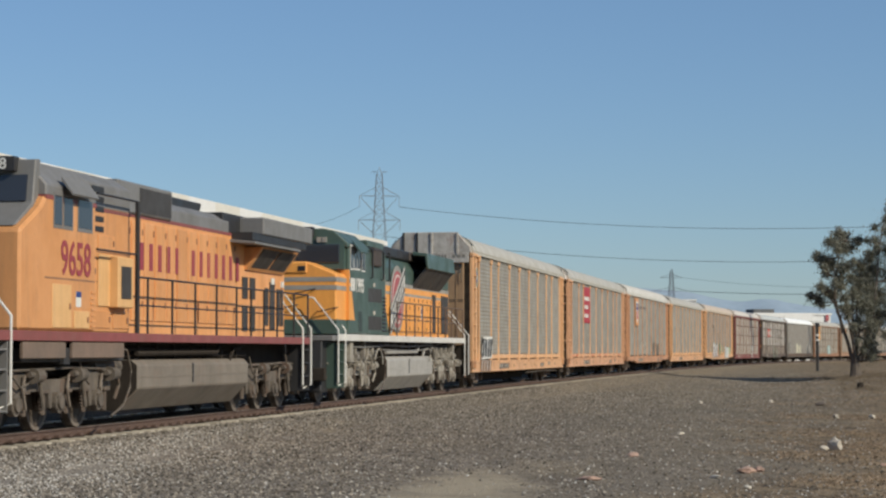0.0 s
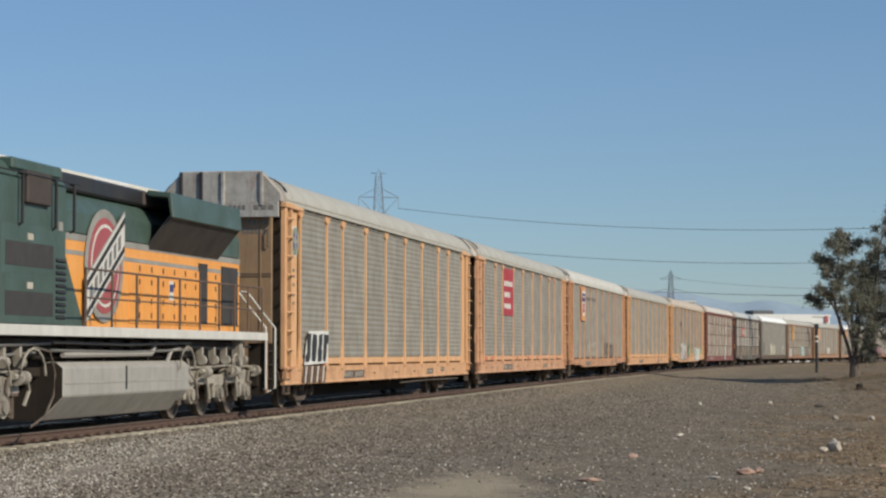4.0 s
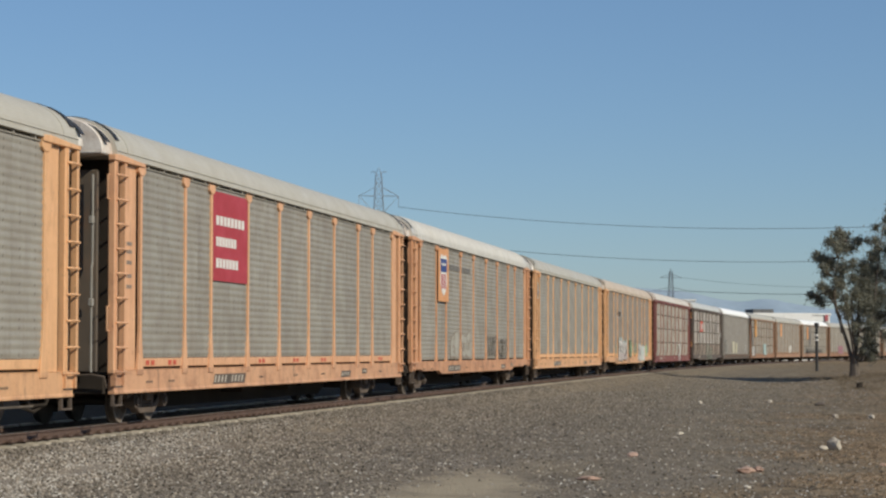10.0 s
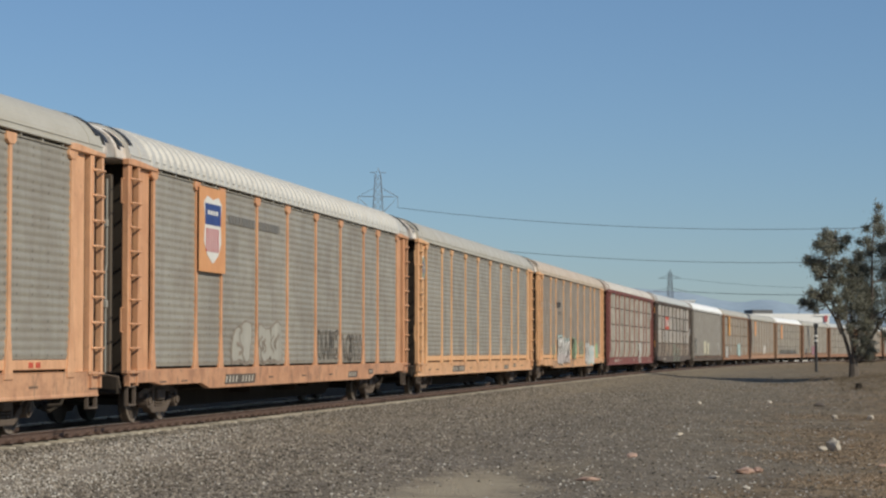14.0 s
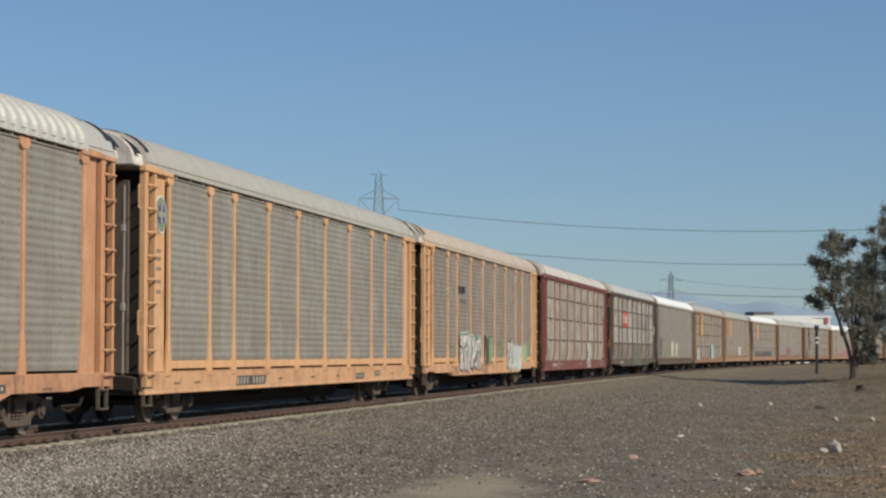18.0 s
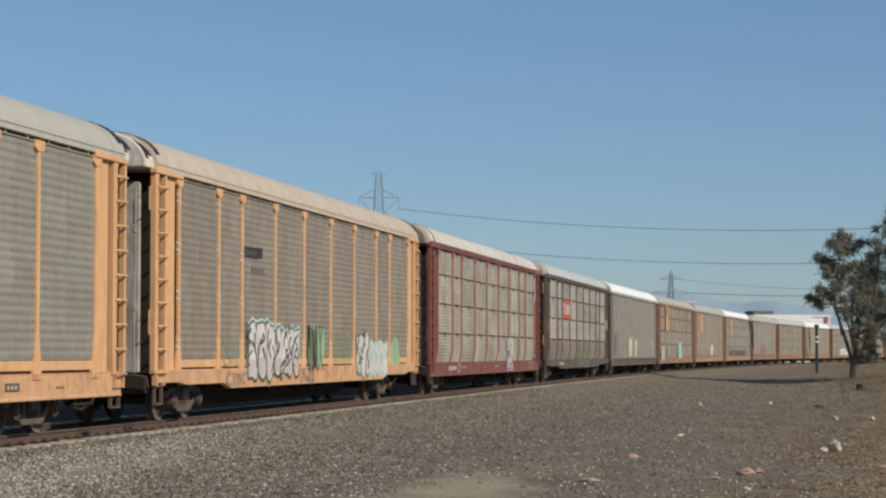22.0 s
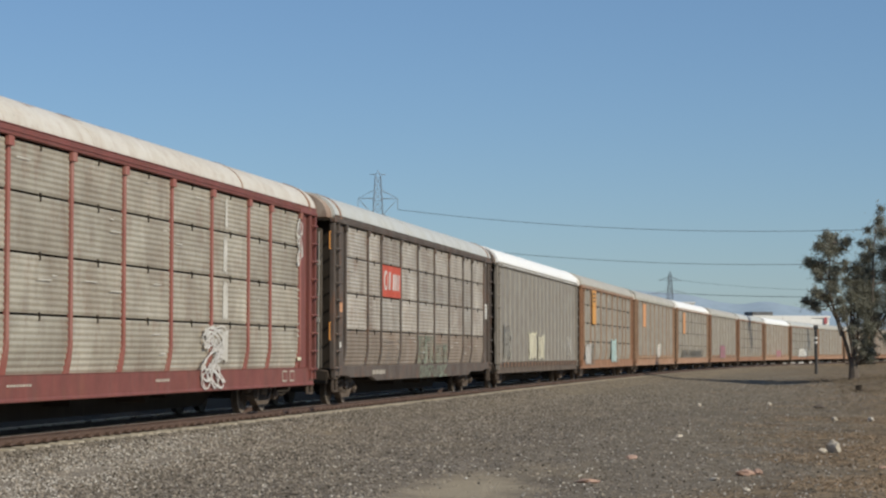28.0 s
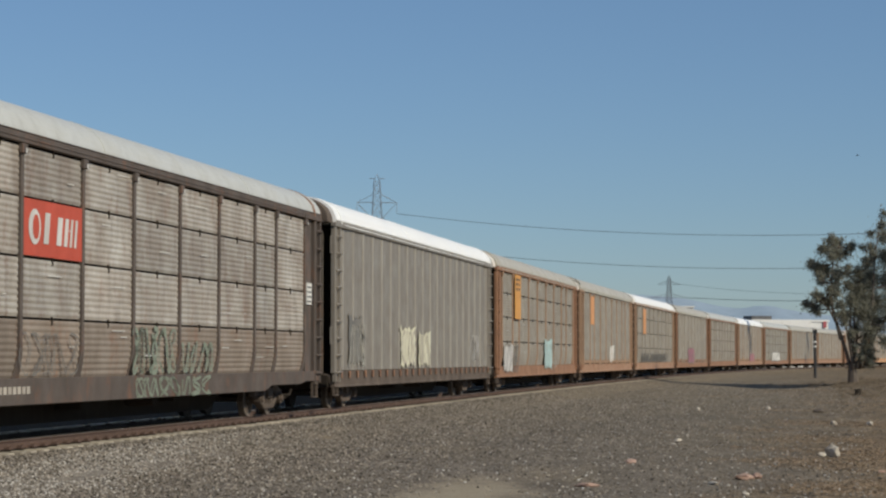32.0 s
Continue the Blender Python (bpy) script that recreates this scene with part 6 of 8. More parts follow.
def orange_engine():
    C = -35.2
    eng = root("locomotive", "dusty orange and grey diesel locomotive with red sill stripe", "locomotive", rail_pose(TRAIN_S + C, 7.2))

    def u(v):
        return v + 33.7
    part("frame", box(u(-44.2), u(-23.1), -0.9, 0.9, 0.95, 1.61, bevel=0.03), M_UNDER, eng)
    part("walkway", box(u(-44.2), u(-23.1), -1.48, 1.48, 1.60, 1.70, bevel=0.01), L_GREY, eng)
    for y in (-1.5, 1.5):
        part("side_sill", box(u(-44.2), u(-23.05), y - 0.03, y + 0.03, 1.555, 1.72, bevel=0.008), L_RED, eng, "faded red sill stripe")
    part("equipment_box", box(u(-42.1), u(-37.0), -1.40, 1.40, 1.2, 1.455, bevel=0.02), L_GRILLE, eng)
    for a_, b_ in ((-42.3, -40.35), (-40.0, -37.3)):
        part("skirt", box(u(a_), u(b_), -1.515, -1.44, 1.26, 1.535, bevel=0.015), L_SKIRT, eng, "dusty grey-brown skirt under the sill")
    part("box_gap", box(u(-40.3), u(-40.0), -1.455, -1.0, 1.16, 1.44), M_BLACK, eng)
    # nose and cab
    cab = part("cab", prism([(u(-42.44), 1.72), (u(-38.85), 1.72), (u(-38.85), 3.98), (u(-41.32), 3.98), (u(-41.5), 3.80), (u(-42.44), 3.36)], -1.5, 1.5, "y", bevel=0.05), L_ORANGE, eng)
    top = [(-1.5, 3.98), (1.5, 3.98), (1.5, 4.18), (1.12, 4.58), (0.8, 4.66), (-0.8, 4.66), (-1.12, 4.58), (-1.5, 4.18)]
    part("cab_roof", prism(top, u(-41.3), u(-38.85), "x", bevel=0.03), L_GREY, cab, "grey chamfered cab roof")
    part("red_line", box(u(-41.3), u(-38.84), -1.506, 1.506, 3.93, 4.0), L_RED, cab)
    part("cab_front", prism([(u(-42.38), 3.42), (u(-41.3), 3.42), (u(-41.2), 4.60), (u(-41.42), 4.58), (u(-41.55), 3.85)], -1.36, 1.36, "y", bevel=0.02), L_GREY, cab)
    for y in (-0.66, 0.66):
        part("windshield", prism([(u(-41.58), 3.88), (u(-41.52), 3.88), (u(-41.43), 4.32), (u(-41.49), 4.32)], y - 0.58, y + 0.58, "y"), M_GLASS, cab)
    nb = part("number_board", box(u(-41.62), u(-41.4), -1.05, -0.35, 4.38, 4.62), M_BLACK, cab)
    piece("digits", text_mesh("9658", 0.26, "board_digits", 0.003), M_WHITE, nb, Matrix.Translation((u(-41.63), -0.40, 4.41)) @ Matrix.Rotation(radians(-90), 4, "Z") @ Matrix.Rotation(radians(90), 4, "X"))
    for a_, b_ in ((-40.93, -40.58), (-40.47, -40.07), (-39.76, -39.08)):
        w_ = part("window", box(u(a_), u(b_), -1.515, -1.49, 3.52, 4.02, bevel=0.008), M_GLASS, cab)
        part("window_frame", box(u(a_) - 0.04, u(b_) + 0.04, -1.508, -1.495, 3.46, 4.07), L_GREY, w_)
    part("sunshade", prism([(-1.5, 4.36), (-1.72, 4.06), (-1.70, 4.03), (-1.5, 4.30)], u(-40.6), u(-39.3), "x"), L_GREY, cab)
    num = piece("number", text_mesh("9658", 0.82, "side_digits"), L_MAROON, cab, Matrix.Translation((u(-40.62), -1.508, 2.70)) @ Matrix.Rotation(radians(90), 4, "X"))
    num.scale = (0.92, 1, 1)
    part("door_outline", box(u(-41.35), u(-38.9), -1.504, -1.498, 2.60, 2.63), F_RUST, cab)
    lab = part("label_plate", box(u(-39.85), u(-39.6), -1.506, -1.498, 2.15, 2.42), M_WHITE, cab)
    part("label_top", box(u(-39.85), u(-39.6), -1.510, -1.506, 2.32, 2.42), M_BLUE, lab)
    for k in range(7):
        part("louver", box(u(-39.1), u(-38.86), -1.515, -1.495, 1.80 + k * 0.1, 1.84 + k * 0.1), L_ORANGE, cab)
    # blower section behind the cab
    bl = part("blower_housing", box(u(-38.85), u(-36.4), -1.3, 1.3, 1.72, 3.95, bevel=0.03), L_ORANGE, eng)
    part("blower_roof", prism([(-1.3, 3.95), (1.3, 3.95), (1.3, 4.42), (1.0, 4.62), (-1.0, 4.62), (-1.3, 4.42)], u(-38.85), u(-36.4), "x", bevel=0.02), L_GREY, bl)
    part("red_line", box(u(-38.1), u(-36.39), -1.306, 1.306, 3.92, 4.0), L_RED, bl)
    for k in range(5):
        part("vent", box(u(-38.55), u(-37.9), -1.312, -1.29, 3.55 + k * 0.18, 3.65 + k * 0.18), M_BLACK, bl)
    part("door", box(u(-38.2), u(-36.8), -1.33, -1.295, 2.2, 3.15, bevel=0.01), L_BUFF, bl)
    for a_, b_, z0, z1 in ((-38.7, -37.5, 1.8, 2.12), (-37.35, -36.5, 1.8, 2.12), (-38.7, -38.3, 2.25, 3.4), (-38.2, -37.3, 3.22, 3.5)):
        pn = part("access_panel", box(u(a_), u(b_), -1.32, -1.295, z0, z1, bevel=0.008), L_ORANGE, bl)
        part("latch", box(u(b_ - 0.12), u(b_ - 0.06), -1.335, -1.315, (z0 + z1) / 2 - 0.05, (z0 + z1) / 2 + 0.05), F_RUST, pn)
    for a_, b_, z0, z1 in ((-41.0, -40.1, 1.78, 2.52), (-39.95, -39.2, 1.78, 2.08)):
        pn = part("access_panel", box(u(a_), u(b_), -1.514, -1.495, z0, z1, bevel=0.008), L_BUFF, cab)
        part("latch", box(u(b_ - 0.12), u(b_ - 0.06), -1.53, -1.51, (z0 + z1) / 2 - 0.05, (z0 + z1) / 2 + 0.05), F_RUST, pn)
    part("equipment_box", box(u(-37.6), u(-36.75), -1.5, -1.3, 2.18, 3.12, bevel=0.02), L_BUFF, bl, "pale buff equipment box")
    part("box_screen", box(u(-37.45), u(-36.9), -1.512, -1.49, 2.35, 2.95), L_GRILLE, bl)
    for z in (1.95, 2.5, 3.3):
        part("hinge_strip", box(u(-38.83), u(-36.42), -1.309, -1.29, z + 0.68, z + 0.70), F_RUST, bl)
    part("door_window", box(u(-37.4), u(-36.85), -1.34, -1.328, 2.3, 3.0), L_GRILLE, bl)
    # long hood
    hood = part("hood", box(u(-36.4), u(-23.6), -1.0, 1.0, 1.70, 4.02, bevel=0.03), L_ORANGE, eng)
    part("hood_roof", prism([(-1.0, 4.02), (1.0, 4.02), (1.0, 4.30), (0.75, 4.46), (-0.75, 4.46), (-1.0, 4.30)], u(-36.4), u(-28.6), "x", bevel=0.02), L_GREY, hood)
    part("red_line", box(u(-36.4), u(-27.3), -1.006, 1.006, 3.99, 4.06), L_RED, hood)
    dyn = part("brake_housing", box(u(-36.4), u(-33.0), -1.06, 1.06, 4.05, 4.66, bevel=0.03), L_GREY, eng)
    part("brake_grille", box(u(-35.1), u(-33.1), -1.072, -1.05, 4.1, 4.58), L_GRILLE, dyn)
    part("exhaust_stack", prism([(u(-31.9), 4.44), (u(-29.4), 4.44), (u(-29.2), 4.68), (u(-31.8), 4.68)], -0.55, 0.55, "y", bevel=0.03), M_BLACK, hood)
    doors = np.arange(-36.2, -28.2, 0.74)
    for k, d in enumerate(doors):
        w_ = 0.70 if k % 2 else 0.66
        dd = part("hood_door", box(u(d), u(d + w_), -1.028, -0.99, 1.98, 3.92, bevel=0.012), L_ORANGE, hood)
        for z in (2.25, 3.66):
            part("latch", box(u(d + w_ - 0.1), u(d + w_ - 0.05), -1.045, -1.02, z, z + 0.12), F_RUST, dd)
        part("hinge", tube([(u(d + 0.02), -1.03, 2.05), (u(d + 0.02), -1.03, 3.85)], 0.012, sides=5), L_ORANGE, dd)
    xs_ = np.linspace(-35.05, -27.6, 14)
    for k, x in enumerate(xs_[:-1]):
        if k == 5:
            continue
        part("marking", prism([(u(x + 0.08), 2.98), (u(x + 0.30), 2.98), (u(x + 0.30), 3.52), (u(x + 0.08), 3.52)], -1.036, -1.03, "y"), L_MAROON, hood)
    # radiator section with its overhanging wings
    rad = part("radiator_housing", box(u(-29.0), u(-23.6), -0.98, 0.98, 4.02, 4.5, bevel=0.02), M_BLACK, eng)
    for sg in (-1, 1):
        y0, y1 = (-1.55, -0.9) if sg < 0 else (0.9, 1.55)
        part("radiator_wing", box(u(-27.6), u(-22.95), y0, y1, 4.06, 4.46, bevel=0.03), L_GREY, rad)
        part("radiator_intake", prism([(sg * 1.44, 3.80), (sg * 0.98, 3.80), (sg * 0.98, 3.26), (sg * 1.05, 3.26)], u(-27.3), u(-23.9), "x", bevel=0.01), L_ORANGE, rad)
        for a_, b_ in ((-27.1, -25.7), (-25.55, -24.1)):
            part("radiator_grille", prism([(sg * 1.44, 3.75), (sg * 1.40, 3.75), (sg * 1.07, 3.33), (sg * 1.11, 3.33)], u(a_), u(b_), "x"), L_GRILLE, rad)
        part("wing_flap", prism([(sg * 1.02, 3.84), (sg * 1.62, 3.80), (sg * 1.62, 3.86), (sg * 1.02, 3.91)], u(-28.6), u(-24.4), "x", bevel=0.01), L_GREY, rad)
        part("wing_brace", prism([(sg * 0.98, 3.9), (sg * 1.5, 3.9), (sg * 1.5, 4.08), (sg * 0.98, 4.08)], u(-28.4), u(-23.4), "x"), M_BLACK, rad)
    for a_, b_, z0, z1 in ((-27.5, -27.05, 2.6, 3.1), (-26.85, -26.4, 2.6, 3.1), (-27.5, -27.05, 1.85, 2.42), (-26.85, -26.4, 1.85, 2.42),
                           (-25.5, -25.2, 2.0, 2.9), (-25.05, -24.6, 1.9, 3.05), (-24.4, -24.1, 2.0, 2.9), (-24.0, -23.8, 2.0, 2.9)):
        part("screen", box(u(a_), u(b_), -1.022, -0.99, z0, z1), L_GRILLE, hood)
    part("marker_plate", box(u(-25.0), u(-24.75), -1.05, -1.02, 3.0, 3.15), M_WHITE, hood)
    part("marker_plate", box(u(-24.0), u(-23.85), -1.05, -1.0, 2.95, 3.1), M_WHITE, hood)
    # underside, rails, steps
    tank(eng, u(-36.1), u(-28.3), 1.38, L_TANK, pipe_mat=M_UNDER)
    part("air_reservoir", tube(((u(-38.0), -1.05, 1.1), (u(-36.5), -1.05, 1.1)), 0.16, sides=12), L_TRUCK, eng)
    for x in (-39.9, -25.4):
        engine_truck(eng, u(x), L_TRUCK, 2.0, 0)
    railing(eng, [u(v) for v in (-36.5, -35.9, -34.35, -32.8, -31.25, -29.7, -28.5, -27.4, -26.2, -24.6, -23.2)], -1.5, 1.72, 2.78, M_BLACK)
    part("tall_stanchion", tube([(u(-36.53), -1.5, 1.72), (u(-36.53), -1.5, 4.2)], 0.05), M_BLACK, eng)
    part("cross_bar", tube([(u(-38.8), -1.5, 3.2), (u(-36.53), -1.5, 3.2)], 0.022, tube([(u(-38.8), -1.5, 4.2), (u(-36.53), -1.5, 4.2)], 0.022)), M_BLACK, eng)
    steps(eng, u(-23.4), M_BLACK, M_WHITE, 0.3)
    steps(eng, u(-43.3), L_GREY, M_WHITE, -1)
    for e, a in ((u(-44.4), 0), (u(-22.7), 180)):
        piece("coupler", COUPLER, M_UNDER, eng, pose(e, 0, 0, 0, 0, a))
    return eng, C


def green_engine():
    C = -11.4
    eng = root("locomotive", "dark green and yellow diesel locomotive with grey stripes", "locomotive", rail_pose(TRAIN_S + C, 7.3))

    def u(v):
        return v - C
    part("frame", box(u(-21.7), u(-1.2), -0.9, 0.9, 0.95, 1.66, bevel=0.03), M_UNDER, eng)
    part("walkway", box(u(-21.9), u(-1.1), -1.48, 1.48, 1.66, 1.80, bevel=0.01), L_GREY, eng)
    for y in (-1.5, 1.5):
        part("side_sill", box(u(-21.3), u(-1.2), y - 0.03, y + 0.03, 1.66, 1.84, bevel=0.008), L_SILL, eng, "white sill stripe")
    part("pilot", prism([(u(-22.0), 0.3), (u(-21.2), 0.3), (u(-20.9), 1.66), (u(-21.9), 1.66)], -1.2, 1.2, "y", bevel=0.03), M_BLACK, eng)
    # nose
    nose = part("nose", prism([(-1.42, 1.84), (1.42, 1.84), (1.42, 3.44), (0.60, 3.78), (-0.60, 3.78), (-1.42, 3.44)], u(-21.2), u(-20.0), "x", bevel=0.04), L_YELLOW, eng)
    part("nose_foot", box(u(-21.22), u(-19.0), -1.435, 1.435, 1.84, 2.23, bevel=0.01), L_GREEN, nose)
    for z in (3.02, 3.24):
        part("stripe", box(u(-21.208), u(-20.0), -1.428, 1.428, z, z + 0.12), L_STRIPE, nose)
    em = part("emblem", prism([(1.2, 2.86), (0.3, 2.8), (0.02, 3.0), (0.1, 3.36), (0.85, 3.3), (1.2, 3.22)], u(-21.235), u(-21.215), "x"), L_STRIPE, nose, "grey and black emblem")
    bm = bmesh.new()
    for k in range(5):
        box(u(-21.25), u(-21.235), 1.08 - k * 0.2, 1.2 - k * 0.2, 2.98, 3.16, bm)
    part("emblem_bar", bm, M_BLACK, em)
    part("headlight_housing", box(u(-21.24), u(-20.7), -0.62, 0.62, 3.46, 3.76, bevel=0.03), L_YELLOW, nose)
    for y in (-0.48, 0.48):
        part("headlight", box(u(-21.26), u(-21.22), y - 0.1, y + 0.1, 3.53, 3.66, bevel=0.01), M_BLACK, nose, "dark recessed headlight")
    for dz, y in ((2.95, -0.3), (2.52, 0.2), (2.45, -0.9)):
        part("grab_iron", tube([(u(-21.2), y, dz), (u(-21.32), y - 0.05, dz - 0.02), (u(-21.32), y - 0.5, dz + 0.08), (u(-21.2), y - 0.55, dz + 0.1)], 0.018), M_BLACK, nose)
    # cab
    cab = part("cab", box(u(-20.0), u(-17.5), -1.5, 1.5, 1.84, 4.2, bevel=0.04), L_GREEN, eng)
    part("wedge", prism([(u(-20.03), 2.23), (u(-19.33), 2.23), (u(-20.0), 3.6), (u(-20.03), 3.6)], -1.507, 1.507, "y"), L_YELLOW, cab, "yellow wedge of the nose paint")
    for z, x1 in ((3.02, -19.74), (3.24, -19.85)):
        part("stripe", prism([(u(-20.03), z), (u(x1), z), (u(x1 - 0.06), z + 0.12), (u(-20.03), z + 0.12)], -1.512, -1.508, "y"), L_STRIPE, cab)
    part("cab_roof", prism([(-1.5, 4.2), (1.5, 4.2), (1.5, 4.3), (1.1, 4.66), (0.8, 4.72), (-0.8, 4.72), (-1.1, 4.66), (-1.5, 4.3)], u(-20.15), u(-17.5), "x", bevel=0.03), L_GREEN, cab)
    part("cab_front", prism([(u(-20.25), 3.6), (u(-19.95), 3.6), (u(-19.95), 4.34), (u(-20.16), 4.34)], -1.4, 1.4, "y"), L_GREEN, cab)
    for y in (-0.68, 0.68):
        part("windshield", box(u(-20.27), u(-20.2), y - 0.6, y + 0.6, 3.78, 4.28, bevel=0.01), M_GLASS, cab)
    nb = part("number_board", box(u(-20.35), u(-20.05), -0.56, 0.5, 4.48, 4.76, bevel=0.02), M_BLACK, cab)
    piece("digits", text_mesh("1995", 0.24, "board_digits", 0.003), M_WHITE, nb, Matrix.Translation((u(-20.42), 0.16, 4.53)) @ Matrix.Rotation(radians(-90), 4, "Z") @ Matrix.Rotation(radians(90), 4, "X"))
    bm = bmesh.new()
    for y in (-0.64, -0.79):
        box(u(-20.22), u(-20.14), y - 0.12, y, 4.34, 4.48, bm)
    part("marking", bm, L_STRIPE, cab)
    for a_, b_, z0 in ((-19.84, -19.53, 3.64), (-19.43, -18.70, 3.66), (-18.38, -18.03, 3.64)):
        w_ = part("window", box(u(a_), u(b_), -1.515, -1.49, z0, 4.25, bevel=0.008), M_GLASS, cab)
        part("window_frame", box(u(a_) - 0.04, u(b_) + 0.04, -1.508, -1.495, z0 - 0.04, 4.29), L_SILL, w_)
    part("window_bar", box(u(-19.1), u(-19.05), -1.52, -1.49, 3.66, 4.25), L_STRIPE, cab)
    part("window_gap", box(u(-18.66), u(-18.45), -1.512, -1.49, 3.66, 4.25), M_BLACK, cab)
    part("sunshade", prism([(-1.5, 4.42), (-1.74, 4.10), (-1.72, 4.07), (-1.5, 4.36)], u(-19.62), u(-18.5), "x"), L_GREEN, cab)
    bars(cab, M_WHITE, u(-19.83), u(-19.27), 3.03, 3.38, -1.508, 2, "marking", 0.22)
    piece("number", text_mesh("1995", 0.54, "side_digits"), M_WHITE, cab, Matrix.Translation((u(-19.25), -1.51, 3.02)) @ Matrix.Rotation(radians(90), 4, "X"))
    for k in range(8):
        part("louver", box(u(-18.85), u(-18.4), -1.515, -1.495, 1.95 + k * 0.07, 1.98 + k * 0.07), M_BLACK, cab)
    # cabinet section
    cb = part("cabinet_section", box(u(-17.5), u(-13.45), -1.15, 1.15, 1.84, 4.3, bevel=0.03), L_GREEN, eng)
    part("cabinet_roof", prism([(-1.15, 4.3), (1.15, 4.3), (0.95, 4.56), (-0.95, 4.56)], u(-17.5), u(-13.45), "x", bevel=0.02), L_GREEN, cb)
    part("roof_hatch", box(u(-15.9), u(-13.6), -1.12, 1.12, 4.42, 4.62, bevel=0.03), L_GREEN, cb)
    part("grille_box", box(u(-15.5), u(-14.4), -1.24, -1.1, 3.88, 4.42, bevel=0.02), L_HATCH, cb, "brown grimy vent box")
    for x_ in (-17.35, -15.75, -14.2, -13.3):
        part("grab_rod", tube([(u(x_), -1.16, 3.5), (u(x_), -1.24, 3.53), (u(x_), -1.24, 4.32), (u(x_), -1.16, 4.36)], 0.03, sides=6), M_BLACK, cb)
    part("top_rail", tube([(u(-17.3), -1.24, 4.36), (u(-13.0), -1.24, 4.36)], 0.016, sides=5), M_BLACK, cb)
    for x_, z_ in ((-16.9, 4.02), (-13.85, 3.5)):
        part("label_plate", box(u(x_), u(x_ + 0.2), -1.165, -1.15, z_, z_ + 0.16), L_STRIPE, cb)
    for z0, z1 in ((2.82, 3.22), (2.0, 2.4)):
        part("grille", box(u(-16.3), u(-14.14), -1.178, -1.14, z0, z1), L_GRILLE, cb)
        part("latch_plate", box(u(-15.35), u(-15.1), -1.185, -1.14, z1 + 0.05, z1 + 0.16), M_STENCIL, cb)
        part("cabinet_door", box(u(-16.5), u(-14.0), -1.172, -1.14, z0 - 0.14, z1 + 0.3, bevel=0.012), L_GREEN, cb)
    for k in range(10):
        lv_ = prism([(-1.15, 1.96 + k * 0.11), (-1.19, 1.98 + k * 0.11), (-1.15, 2.03 + k * 0.11)], u(-13.95), u(-13.5), "x")
        part("louver", lv_, M_BLACK, cb)
    # hood
    hood = part("hood", box(u(-13.45), u(-1.75), -1.0, 1.0, 1.80, 3.46, bevel=0.02), L_YELLOW, eng)
    part("green_front", prism([(u(-13.46), 1.81), (u(-12.1), 1.81), (u(-13.42), 3.5), (u(-13.46), 3.5)], -1.012, 1.012, "y"), L_GREEN, hood)
    part("stripe", box(u(-13.44), u(-1.74), -1.006, 1.006, 3.40, 3.52), L_STRIPE, hood)
    part("stripe", box(u(-13.2), u(-1.74), -1.005, 1.005, 3.14, 3.22), L_STRIPE, hood)
    up = part("hood_top", prism([(-1.0, 3.52), (1.0, 3.52), (1.0, 3.95), (0.8, 4.28), (0.5, 4.4), (-0.5, 4.4), (-0.8, 4.28), (-1.0, 3.95)], u(-13.45), u(-1.75), "x", bevel=0.03), L_GREEN, eng)
    part("exhaust_housing", box(u(-13.0), u(-8.2), -0.9, 0.9, 4.3, 4.62, bevel=0.04), M_BLACK, up)
    part("fan_housing", box(u(-8.5), u(-3.0), -0.95, 0.95, 4.3, 4.6, bevel=0.04), L_HATCH, up)
    for k in range(8):
        d = -9.6 + k * 0.75
        dd = part("hood_door", box(u(d), u(d + 0.7), -1.022, -0.99, 1.95, 3.12, bevel=0.01), L_YELLOW, hood)
        for z_ in (2.06, 2.34, 2.72, 2.98):
            part("latch", box(u(d + 0.56), u(d + 0.61), -1.035, -1.02, z_, z_ + 0.11), L_HATCH, dd)
    for a_, b_ in ((-5.0, -4.4), (-3.26, -2.0)):
        part("screen", box(u(a_), u(b_), -1.032, -0.99, 2.0, 3.3), L_GRILLE, hood)
    lab = part("label_plate", box(u(-7.1), u(-6.85), -1.034, -1.02, 2.45, 2.85), M_WHITE, hood)
    part("label_top", box(u(-7.1), u(-6.85), -1.038, -1.033, 2.62, 2.78), M_BLUE, lab)
    # big slanting emblem
    em = part("emblem", disc(u(-11.1), -1.03, 3.0, 1.06, 0.014, sides=28), L_STRIPE, hood, "round red and grey emblem with a slanting white bar")
    part("disc", disc(u(-11.1), -1.04, 3.0, 0.90, 0.012, sides=26), M_EMBLEM, em)
    part("disc", disc(u(-11.1), -1.046, 3.0, 0.78, 0.012, sides=24), L_SILL, em)
    part("disc", disc(u(-11.1), -1.052, 3.0, 0.72, 0.012, sides=22), M_EMBLEM, em)

    def slant(k0, k1, e_, y0_, y1_, mat_, name_):
        """A strip of the bar: k0 to k1 across it, e_ metres beyond its ends."""
        ax, az, bx_, bz = -12.2 - e_, 2.30 - 0.62 * e_, -10.1 + e_, 3.606 + 0.62 * e_
        part(name_, prism([(u(ax), az + k0), (u(bx_), bz + k0), (u(bx_), bz + k1), (u(ax), az + k1)], y0_, y1_, "y"), mat_, em)
    slant(-0.42, 0.46, 0.06, -1.066, -1.060, L_STRIPE, "band")
    slant(-0.38, 0.42, 0.03, -1.071, -1.067, L_SILL, "band")
    slant(-0.31, -0.19, 0.03, -1.076, -1.072, M_BLACK, "band")
    slant(0.23, 0.35, 0.03, -1.076, -1.072, M_BLACK, "band")
